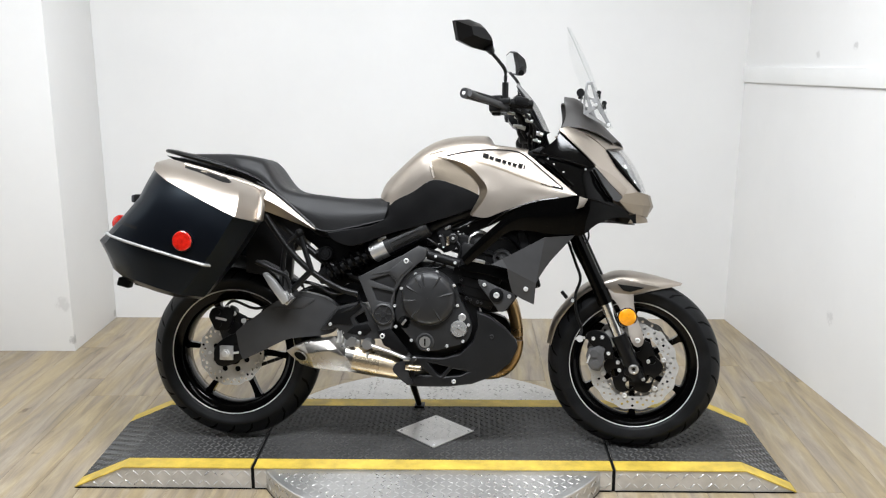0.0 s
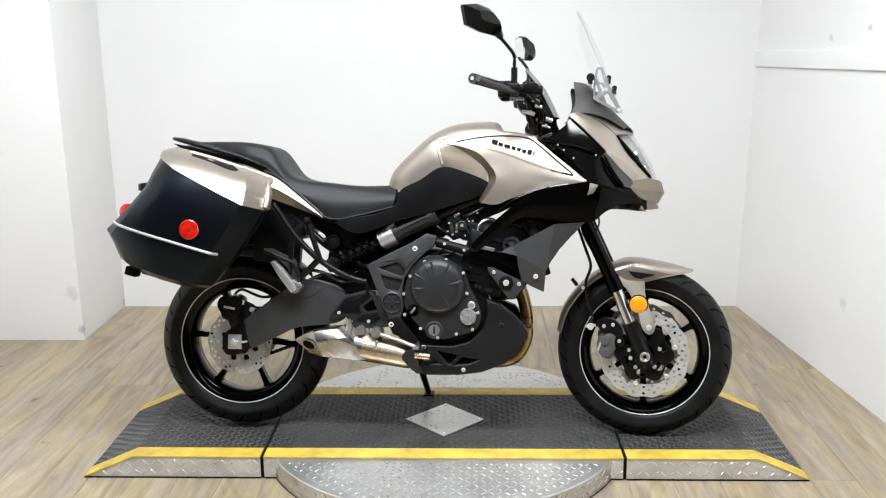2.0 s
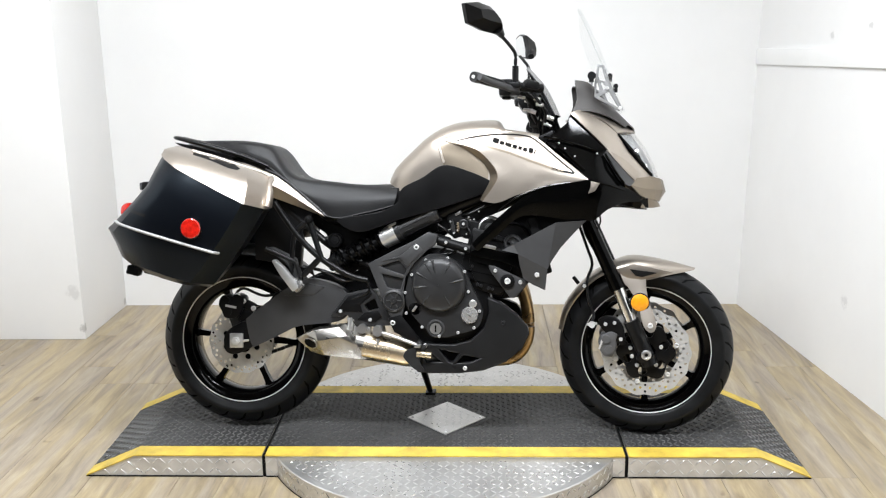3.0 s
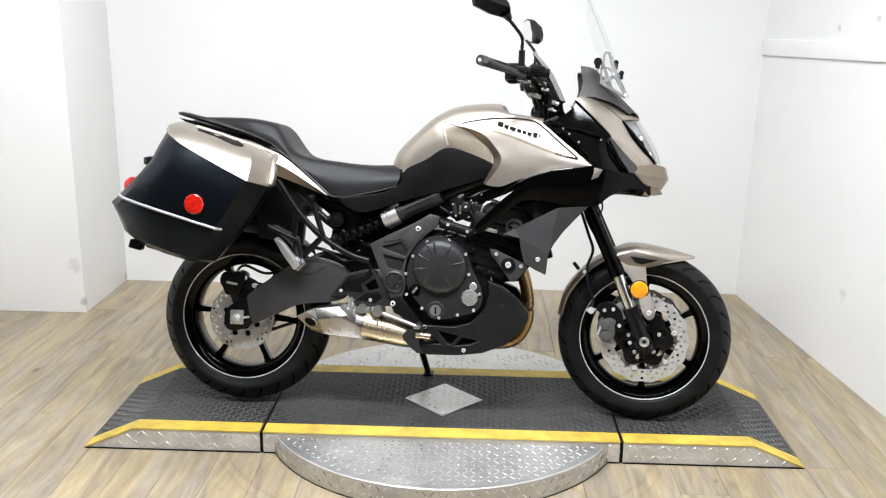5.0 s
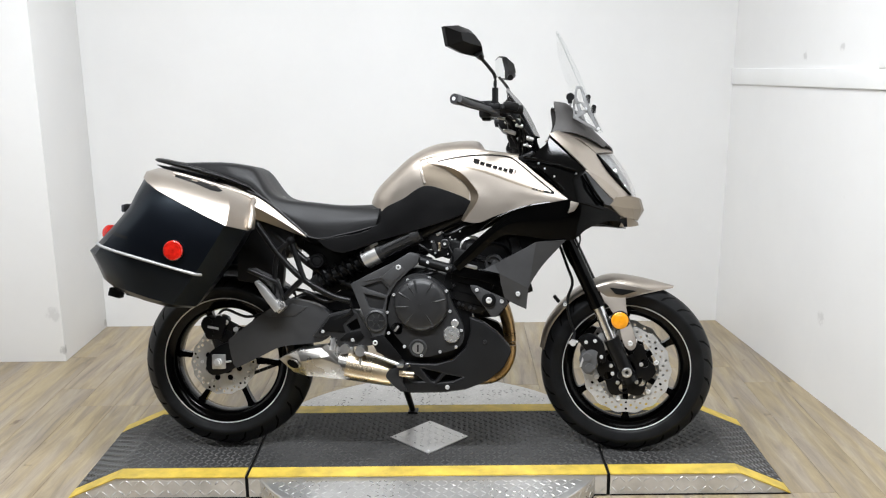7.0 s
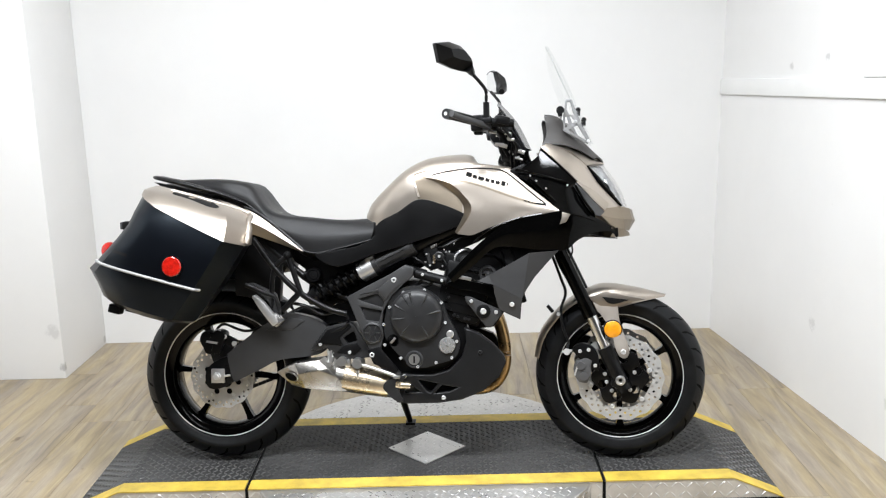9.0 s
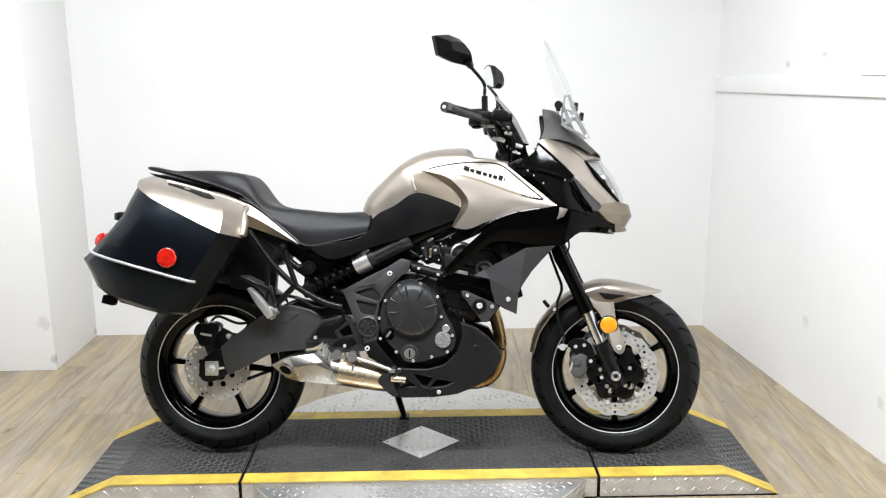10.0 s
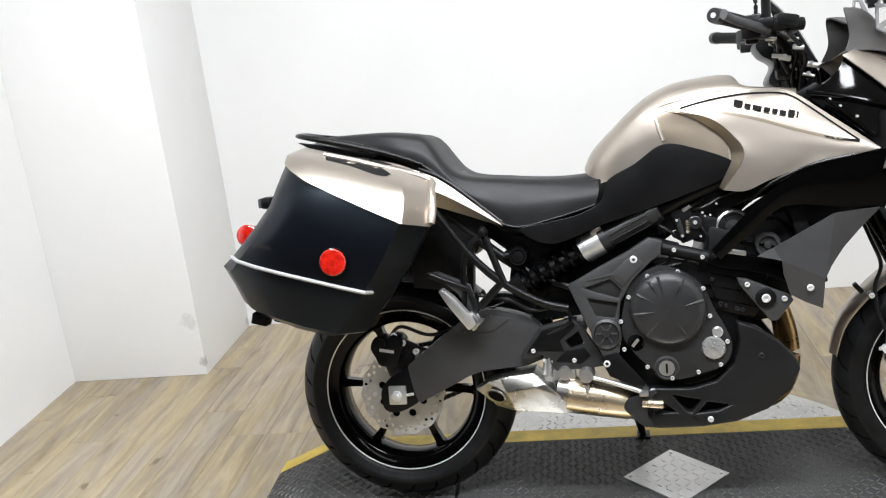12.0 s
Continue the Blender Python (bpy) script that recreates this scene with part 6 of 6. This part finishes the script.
lamp_f = part("headlamp", skin([[(0.584, -0.117, 1.034), (0.626, -0.110, 0.978), (0.676, -0.092, 0.922), (0.702, -0.085, 0.895)], [(0.632, -0.062, 1.042), (0.671, -0.062, 0.985), (0.704, -0.052, 0.926), (0.720, -0.045, 0.893)], [(0.652, 0, 1.044), (0.693, 0, 0.988), (0.724, 0, 0.929), (0.735, 0, 0.893)]], 18, 5, both=True, thick=0.003), LAMP_LENS, bike, "clear twin headlamp with dark surround")
lamp_f.visible_shadow = False
part("housing", skin([[(0.560, -0.112, 1.03), (0.60, -0.106, 0.972), (0.655, -0.09, 0.91), (0.69, -0.08, 0.893)], [(0.620, -0.06, 1.034), (0.658, -0.06, 0.979), (0.690, -0.05, 0.921), (0.706, -0.043, 0.893)], [(0.640, 0, 1.038), (0.680, 0, 0.983), (0.711, 0, 0.926), (0.722, 0, 0.893)]], 12, 4, both=True), LAMP_BOWL, lamp_f, "grey lamp housing")
for s in (-1, 1):
    for x, z, r in ((0.654, 0.965, 0.030), (0.684, 0.918, 0.022)):
        bowl = moved(lathe([(0.002, 0.03), (r * 0.6, 0.02), (r * 0.9, 0.006), (r, -0.004), (r * 0.94, -0.004), (r * 0.5, 0.014), (0.002, 0.022)], seg=24), pose(x, s * 0.07, z, 0, 0, 90) @ pose(0, 0, 0, -20, 0, 0))
        part("reflector", bowl, CHROME, lamp_f, "chrome lamp reflector", 60)
part("bulb_shade", skin([[(0.588, -0.117, 1.030), (0.622, -0.111, 0.982), (0.652, -0.102, 0.944)], [(0.600, -0.104, 1.024), (0.636, -0.096, 0.982), (0.664, -0.090, 0.942)]], 10, 3, thick=0.002), GLOSS_BLACK, lamp_f, "dark surround inside the headlamp")
part("bezel", tube([(0.584, -0.119, 1.034), (0.626, -0.113, 0.978), (0.676, -0.095, 0.922), (0.703, -0.088, 0.895)], [0.003, 0.011, 0.010, 0.004], n=20, seg=8), GLOSS_BLACK, lamp_f)
# beak and lip take the darker paint copy for their shaded facets
beak_c = [[(0.600, -0.160, 0.905), (0.645, -0.128, 0.887), (0.700, -0.090, 0.893), (0.742, -0.045, 0.884), (0.752, 0, 0.880)],
          [(0.625, -0.150, 0.862), (0.665, -0.125, 0.852), (0.715, -0.088, 0.848), (0.752, -0.040, 0.846), (0.762, 0, 0.843)],
          [(0.662, -0.122, 0.826), (0.685, -0.110, 0.818), (0.715, -0.080, 0.812), (0.734, -0.040, 0.808), (0.740, 0, 0.806)]]
sides("beak", skin(beak_c, 9, 2, smooth=False, thick=0.003, cross=False), PAINT_SHADED, cowl, "bronze beak below the headlamp", sharp=12)
sides("lower_lip", skin([[(0.680, -0.108, 0.822), (0.712, -0.080, 0.812), (0.735, -0.035, 0.802), (0.738, 0, 0.80)], [(0.664, -0.105, 0.787), (0.705, -0.075, 0.786), (0.738, -0.03, 0.790), (0.742, 0, 0.791)]], 14, 4, thick=0.004), PAINT_SHADED, cowl)
part("under_cowl", skin([[(0.50, -0.16, 0.79), (0.58, -0.14, 0.80), (0.66, -0.10, 0.785)], [(0.50, 0, 0.785), (0.60, 0, 0.79), (0.70, 0, 0.783)]], 12, 4, both=True, thick=0.004), SATIN_BLACK, cowl)
part("chin", skin([[(0.545, -0.165, 0.812), (0.605, -0.156, 0.818), (0.66, -0.118, 0.812), (0.688, -0.104, 0.818)], [(0.545, -0.13, 0.789), (0.61, -0.118, 0.787), (0.665, -0.100, 0.785), (0.692, -0.088, 0.786)]], 12, 3, thick=0.003), GLOSS_BLACK, cowl, "gloss black chin under the beak")
part("screen_base", skin([[(0.430, -0.135, 1.108), (0.495, -0.126, 1.108), (0.560, -0.112, 1.088), (0.612, -0.085, 1.058)], [(0.446, -0.118, 1.150), (0.50, -0.108, 1.148), (0.55, -0.096, 1.125), (0.62, -0.07, 1.066)], [(0.440, -0.095, 1.216), (0.488, -0.088, 1.206), (0.545, -0.07, 1.150), (0.64, -0.045, 1.062)], [(0.47, 0, 1.19), (0.51, 0, 1.19), (0.56, 0, 1.15), (0.652, 0, 1.05)]], 20, 5, both=True, thick=0.004), SCREEN_BASE, bike, "matt dark grey windscreen base")
screen = part("windscreen", skin([[(0.598, -0.120, 1.112), (0.612, -0.06, 1.118), (0.618, 0, 1.118)], [(0.545, -0.150, 1.215), (0.564, -0.075, 1.22), (0.572, 0, 1.22)], [(0.500, -0.140, 1.320), (0.525, -0.07, 1.325), (0.535, 0, 1.325)], [(0.468, -0.105, 1.405), (0.485, -0.05, 1.41), (0.492, 0, 1.41)], [(0.450, -0.055, 1.455), (0.456, -0.025, 1.468), (0.458, 0, 1.471)]], 14, 5, both=True, thick=0.004), CLEAR, bike, "tall clear windscreen")
screen.visible_shadow = False
part("edge", tube([(0.598, -0.120, 1.112), (0.545, -0.150, 1.215), (0.500, -0.140, 1.320), (0.468, -0.105, 1.405), (0.450, -0.055, 1.455), (0.456, -0.01, 1.470)], 0.0009, n=40, seg=6), CLEAR_EDGE, screen, "polished acrylic edge")
sides("screen_bracket", plate([(0.503, 1.204), (0.512, 1.264), (0.533, 1.262), (0.566, 1.176), (0.597, 1.117), (0.585, 1.108), (0.503, 1.155)], -0.128, -0.120, [[(0.510, 1.166), (0.510, 1.203), (0.529, 1.205), (0.544, 1.186)], [(0.551, 1.174), (0.583, 1.120), (0.520, 1.157)], [(0.514, 1.213), (0.518, 1.254), (0.527, 1.254), (0.540, 1.207)]], bevel=0.0015), BRACKET, screen, "grey acrylic screen bracket")
for x, z, y in ((0.492, 1.224, -0.135), (0.566, 1.243, 0.02), (0.586, 1.207, 0.02)):
    part("clamp_knob", join(rod((x, y - 0.012, z), (x, y + 0.012, z), 0.014 if y < 0 else 0.009, 0.012 if y < 0 else 0.008, bevel=0.002), rod((x, y, z - 0.02), (x, y, z), 0.008)), SATIN_BLACK, screen)
for x, z in ((0.545, 1.185), (0.588, 1.118)):
    bolt(Vector((x, -0.128, z)), 0.006, screen)

# -- front wheel, fork and mudguard, turned with the bars --
front = wheel("front_wheel", FRONT, 0.2985, 0.059, steered, "black six-spoke cast front wheel, turned slightly", 30, 0.219)
for s in (-1, 1):
    brake_disc(FRONT, s * 0.078, 0.150, 0.108, steered, front)
    car = steered("disc_carrier", plate(ring_outline(0.092, 0.009, 6, 60, FRONT), s * 0.076 - 0.004, s * 0.076 + 0.004, [ring_outline(0.032, 0, 1, 24, FRONT)] + dots(FRONT, 0.066, 6, 0.015, 0.35, 14), bevel=0.001), SATIN_BLACK, front, "black disc carrier")
    for i in range(6):
        a = math.tau * (i + 0.25) / 6
        bolt(FRONT + Vector((0.105 * math.cos(a), s * 0.081 if s < 0 else 0.081, 0.105 * math.sin(a))), 0.0085, front, steered)
    if s < 0:
        for i in range(5):
            a = math.tau * (i + 0.3) / 5
            bolt(FRONT + Vector((0.054 * math.cos(a), -0.081, 0.054 * math.sin(a))), 0.007, front, steered)


def leg(s):
    top, seal, low, bottom = Vector((0.372, s * 0.1, 1.03)), Vector((0.611, s * 0.1, 0.520)), Vector((0.655, s * 0.1, 0.412)), Vector((0.722, s * 0.1, 0.262))
    f = steered("fork_leg", join(rod(top, seal, 0.0235, 0.0235, seg=24), rod(seal + (top - seal).normalized() * 0.05, seal, 0.0265, 0.027, seg=24, bevel=0.002)), GLOSS_BLACK, bike, "black fork leg with chrome stanchion")
    steered("stanchion", rod(seal, low, 0.0205, seg=24), CHROME, f, "chrome stanchion")
    steered("slider", join(rod(low, bottom, 0.0275, 0.026, seg=24, bevel=0.003), box((0.705, s * 0.1, 0.292), (0.05, 0.05, 0.05), 0.012, (0, 25, 0))), SATIN_BLACK, f, "black lower slider")
    steered("axle_end", lathe([(0.006, s * 0.02), (0.017, s * 0.02), (0.017, s * 0.031), (0.012, s * 0.033), (0.010, s * 0.028), (0.006, s * 0.028)], FRONT + Vector((0, s * 0.1, 0)), seg=20), STEEL, f)
    return f


right_leg = leg(-1)
leg(1)
steered("triple_clamp", join(box((0.352, 0, 1.025), (0.09, 0.25, 0.03), 0.01, (0, -25, 0)), box((0.462, 0, 0.80), (0.10, 0.25, 0.045), 0.012, (0, -25, 0))), SATIN_BLACK, bike, "black fork clamps")
TILT = Matrix(((1, 0, 0, 0), (0, 1, 0.26, -0.14), (0, 0, 1, 0), (0, 0, 0, 1)))
fend = steered("front_mudguard", skin([
    [(0.421, -0.028, 0.352), (0.449, -0.036, 0.441), (0.525, -0.060, 0.536), (0.610, -0.080, 0.578), (0.69, -0.080, 0.548), (0.77, -0.062, 0.563), (0.866, -0.014, 0.578)],
    [(0.418, -0.026, 0.358), (0.443, -0.034, 0.447), (0.52, -0.056, 0.545), (0.605, -0.072, 0.595), (0.68, -0.070, 0.604), (0.77, -0.056, 0.592), (0.868, -0.013, 0.582)],
    [(0.407, -0.014, 0.360), (0.432, -0.018, 0.456), (0.512, -0.028, 0.553), (0.60, -0.032, 0.606), (0.665, -0.03, 0.622), (0.768, -0.025, 0.609), (0.870, -0.006, 0.584)],
    [(0.405, 0, 0.361), (0.430, 0, 0.458), (0.512, 0, 0.556), (0.60, 0, 0.609), (0.665, 0, 0.626), (0.768, 0, 0.611), (0.871, 0, 0.585)]], 32, 4, both=True, thick=0.003), PAINT, bike, "champagne metallic front mudguard")
sides("strut", moved(plate(rounded([(0.60, 0.560), (0.64, 0.592), (0.695, 0.578), (0.708, 0.50), (0.738, 0.41), (0.722, 0.380), (0.696, 0.40), (0.676, 0.47), (0.64, 0.53)], 45), -0.104, -0.084, bevel=0.004), TILT), PAINT, fend, "champagne mudguard strut", put=steered)
steered("slot", plate([(0.648, 0.588), (0.74, 0.577), (0.69, 0.562), (0.668, 0.566)], -0.108, -0.100, bevel=0.001), BLACK_GAP, fend, "dark strut opening")
steered("strut_web", plate([(0.60, 0.585), (0.66, 0.606), (0.80, 0.578), (0.74, 0.568), (0.69, 0.552), (0.64, 0.556)], -0.101, -0.088, bevel=0.003), PAINT, fend, "champagne brace")
steered("reflector", lathe([(0.001, 0.01), (0.029, 0.01), (0.029, -0.005), (0.025, -0.008), (0.001, -0.0085)], (0.683, -0.122, 0.478), seg=36), AMBER, right_leg, "round amber reflector")
steered("reflector_ring", lathe([(0.029, 0.012), (0.0325, 0.012), (0.0325, -0.003), (0.029, -0.003)], (0.683, -0.122, 0.478), seg=36), SATIN_BLACK, right_leg)
bolt(Vector((0.718, -0.139, 0.402)), 0.009, fend, steered)
for s in (-1, 1):
    cal_bm = join(plate([(0.546, 0.338), (0.556, 0.364), (0.590, 0.376), (0.612, 0.366), (0.606, 0.346), (0.610, 0.326), (0.594, 0.286), (0.566, 0.290), (0.552, 0.310)], -0.122, -0.068, bevel=0.006), rod((0.573, -0.118, 0.350), (0.573, -0.128, 0.350), 0.0145, bevel=0.003), rod((0.582, -0.118, 0.313), (0.582, -0.128, 0.313), 0.0145, bevel=0.003))
    cal = steered("front_caliper", cal_bm if s < 0 else flipped(cal_bm), CALIPER, bike, "grey two-piston front brake caliper")
    hang = plate(rounded([(0.545, 0.408), (0.575, 0.425), (0.61, 0.416), (0.632, 0.385), (0.634, 0.33), (0.60, 0.345), (0.57, 0.37)], 36), -0.115, -0.085, bevel=0.005)
    steered("caliper_hanger", hang if s < 0 else flipped(hang), SATIN_BLACK, cal, "black caliper bracket")
    if s < 0:
        steered("maker_bar", box((0.556, -0.125, 0.332), (0.006, 0.002, 0.035), 0, (0, 18, 0)), SILVER, cal, "pale raised bar")
        for x, z in ((0.57, 0.40), (0.60, 0.405), (0.622, 0.350), (0.66, 0.293)):
            bolt(Vector((x, -0.118, z)), 0.0065, cal, steered)
steered("brake_hose", tube([(0.45, -0.05, 0.80), (0.503, -0.08, 0.66), (0.522, -0.085, 0.60), (0.506, -0.09, 0.545), (0.512, -0.095, 0.48), (0.53, -0.10, 0.43), (0.525, -0.115, 0.405), (0.53, -0.115, 0.385)], 0.005, seg=8), SATIN_BLACK, bike, "black brake hose")
steered("hose_clip", join(box((0.468, -0.09, 0.545), (0.03, 0.02, 0.012), 0.003, (0, 50, 0)), rod((0.497, -0.075, 0.527), (0.497, -0.1, 0.527), 0.009)), SATIN_BLACK, bike)
bolt(Vector((0.497, -0.1, 0.527)), 0.007, bike, steered)
steered("hose_banjo", join(rod((0.525, -0.11, 0.398), (0.525, -0.128, 0.398), 0.011), rod((0.54, -0.1, 0.398), (0.51, -0.12, 0.398), 0.005)), BOLT, bike)
part("bar_hose", tube([(0.43, -0.06, 0.93), (0.47, -0.09, 0.82), (0.475, -0.10, 0.72), (0.515, -0.105, 0.64)], 0.0065, seg=8), SATIN_BLACK, bike)
part("beak_cable", tube([(0.52, -0.10, 0.79), (0.53, -0.11, 0.74), (0.512, -0.11, 0.70)], 0.003, seg=6), SATIN_BLACK, bike)

# -- bars, controls, mirrors --
bar_pts = [(0.166, -0.385, 1.211), (0.244, -0.235, 1.194), (0.300, -0.13, 1.170), (0.322, -0.075, 1.115), (0.322, 0, 1.105)]
bars = steered("handlebar", tube(bar_pts + [(x, -y, z) for x, y, z in reversed(bar_pts[:-1])], 0.0115, n=50, seg=12), SATIN_BLACK, bike, "black handlebar turned slightly to one side")
steered("bar_clamp", join(box((0.325, 0, 1.09), (0.05, 0.12, 0.05), 0.01), rod((0.328, -0.035, 1.03), (0.325, -0.035, 1.09), 0.016), rod((0.328, 0.035, 1.03), (0.325, 0.035, 1.09), 0.016)), SATIN_BLACK, bars)
LEVER = [(0.275, -0.205, 1.182), (0.270, -0.235, 1.181), (0.235, -0.30, 1.192), (0.200, -0.36, 1.202), (0.178, -0.41, 1.212)]
for s in (-1, 1):
    g0, g1 = Vector((0.168, s * 0.38, 1.2107)), Vector((0.231, s * 0.26, 1.197))
    gd = (g1 - g0).normalized()
    steered("grip", join(rod(g0, g1, 0.015, seg=20, bevel=0.002), *[rod(g0 + gd * (0.012 + 0.0085 * k), g0 + gd * (0.016 + 0.0085 * k), 0.0158, seg=16) for k in range(13)]), GRAIN_BLACK, bars, "ribbed black grip")
    steered("bar_end", join(rod(g0 - gd * 0.022, g0, 0.0165, 0.0175, seg=20, bevel=0.003)), DARK_GREY, bars, "grey bar end weight")
    steered("bar_end_bolt", rod(g0 - gd * 0.025, g0 - gd * 0.01, 0.006, seg=8), BOLT, bars)
    steered("switch_box", join(box((0.250, s * 0.225, 1.19), (0.05, 0.06, 0.055), 0.010, (0, 0, s * 25)), box((0.24, s * 0.21, 1.168), (0.03, 0.04, 0.03), 0.006)), SATIN_BLACK, bars)
    steered("lever", tube(LEVER if s < 0 else [(x, -y, z) for x, y, z in LEVER], [0.010, 0.009, 0.008, 0.0075, 0.009], seg=10, flat=1.3), MID_GREY, bars, "grey control lever")
    steered("master_cylinder", join(rod((0.265, s * 0.215, 1.195), (0.355 if s < 0 else 0.31, s * 0.18, 1.19), 0.015), box((0.318 if s < 0 else 0.29, s * 0.195, 1.200 if s < 0 else 1.19), (0.05, 0.04, 0.03 if s < 0 else 0.015), 0.009 if s < 0 else 0.006, (0, 10, -s * 20))), SATIN_BLACK if s > 0 else GRAIN_BLACK, bars, "black brake master cylinder")
    st = steered("mirror_stem", join(tube([(0.272, s * 0.25, 1.20), (0.272, s * 0.25, 1.262), (0.271, s * 0.253, 1.297), (0.252, s * 0.29, 1.325), (0.230, s * 0.335, 1.350)], 0.0058, n=24, seg=10), rod((0.272, s * 0.25, 1.195), (0.272, s * 0.25, 1.258), 0.0105, seg=14), box((0.272, s * 0.245, 1.197), (0.035, 0.035, 0.02), 0.005)), SATIN_BLACK, bars, "black mirror stem")
for x, y, z, r in ((0.285, -0.17, 1.165, 0.005), (0.335, -0.15, 1.16, 0.006), (0.345, -0.165, 1.14, 0.006), (0.30, -0.13, 1.125, 0.005)):
    steered("fitting", join(rod((x - 0.012, y, z), (x + 0.012, y - 0.005, z - 0.004), r, seg=12, bevel=0.002)), STEEL, bars, "bright cable fitting")
for k, (y0, y1) in enumerate(((-0.18, -0.06), (-0.16, 0.02), (-0.2, -0.1), (0.18, 0.05), (-0.13, 0.05), (0.16, 0.0))):
    steered("cable", tube([(0.30 + 0.01 * k, y0, 1.175), (0.345 + 0.008 * k, (y0 + y1) / 2, 1.14 - 0.01 * k), (0.335 + 0.01 * k, y1, 1.07), (0.35, y1 * 0.6, 1.0)], 0.0052, n=18, seg=8), SATIN_BLACK, bars)


bundle = part("wiring_loom", plate(rounded([(0.285, 1.19), (0.34, 1.165), (0.378, 1.145), (0.388, 1.085), (0.396, 1.048), (0.337, 1.036), (0.278, 1.058), (0.292, 1.105), (0.262, 1.13), (0.25, 1.16)], 60), 0.0, 0.10, bevel=0.012), SATIN_BLACK, bike, "black wiring and cables round the steering head")
lines = random.Random(5)
for k in range(16):
    f = k / 15
    x, z = 0.262 + 0.10 * f + lines.uniform(-0.012, 0.012), 1.165 - 0.09 * f + lines.uniform(-0.03, 0.03)
    y = -0.05 - lines.uniform(0, 0.07)
    if k % 3:
        part("cable", tube([(x - 0.03, y + 0.01, z + 0.035), (x, y - 0.012, z), (x + lines.uniform(0, 0.04), y, z - 0.045), (x + 0.03, y + 0.03, z - 0.09)], lines.uniform(0.004, 0.0075), n=14, seg=8), SATIN_BLACK, bundle)
    else:
        part("fitting", join(rod((x - 0.012, y - 0.012, z), (x + 0.014, y - 0.014, z - 0.008), lines.uniform(0.004, 0.0075), seg=12, bevel=0.001), rod((x, y - 0.01, z), (x, y - 0.024, z), 0.005, seg=6)), STEEL, bundle, "bright cable fitting")


def mirror(s):
    toe = radians(38 if s < 0 else 25)
    n_out = Vector((-math.cos(toe), -s * math.sin(toe), 0.06)).normalized()
    a = Vector((-math.sin(toe), s * math.cos(toe), 0))
    up = n_out.cross(a) if n_out.cross(a).z > 0 else a.cross(n_out)
    c = Vector((0.186, -0.395, 1.392) if s < 0 else (0.238, 0.395, 1.394))
    shape = [(-0.088, -0.046), (-0.076, -0.018), (-0.024, 0.034), (0.026, 0.042), (0.082, 0.034), (0.064, -0.022), (0.0, -0.038)]
    if s > 0:
        shape = [(u * 0.8, v * 1.15) for u, v in shape]
    front_ring = [c + a * u + up * v + n_out * 0.012 for u, v in shape]
    mid_ring = [c + a * u * 1.03 + up * v * 1.05 - n_out * 0.004 for u, v in shape]
    back_ring = [c + a * (u * 0.55 + 0.005) + up * (v * 0.42 + 0.004) - n_out * 0.042 for u, v in shape]
    shell = steered("mirror", bevel_sharp(loft([front_ring, mid_ring, back_ring]), 0.002, 2, 15), SATIN_BLACK, bars, "black faceted rear-view mirror", 20)
    steered("glass", loft([[c + a * u * 0.93 + up * v * 0.9 + n_out * 0.0125 for u, v in shape], [c + a * u * 0.93 + up * v * 0.9 + n_out * 0.0135 for u, v in shape]]), GLASS_MIRROR, shell, "mirror glass")
    steered("knuckle", rod(c - a * 0.078 - up * 0.045 - n_out * 0.005, c - a * 0.045 - up * 0.03 - n_out * 0.02, 0.011, 0.017), SATIN_BLACK, shell)


mirror(-1)
mirror(1)
dash = steered("instrument_panel", box((0.345, 0, 1.150), (0.03, 0.20, 0.135), 0.012, (0, -33, 0)), SATIN_BLACK, bike, "black instrument panel")
steered("dial_glass", box((0.330, 0, 1.156), (0.004, 0.16, 0.09), 0.002, (0, -33, 0)), GLOSS_BLACK, dash)
part("visor", skin([[(0.372, -0.09, 1.10), (0.395, 0, 1.10)], [(0.325, -0.085, 1.19), (0.345, 0, 1.20)], [(0.278, -0.03, 1.258), (0.285, 0, 1.268)]], 10, 4, both=True, thick=0.003), LENS, dash, "smoked instrument visor")

lay_planks()
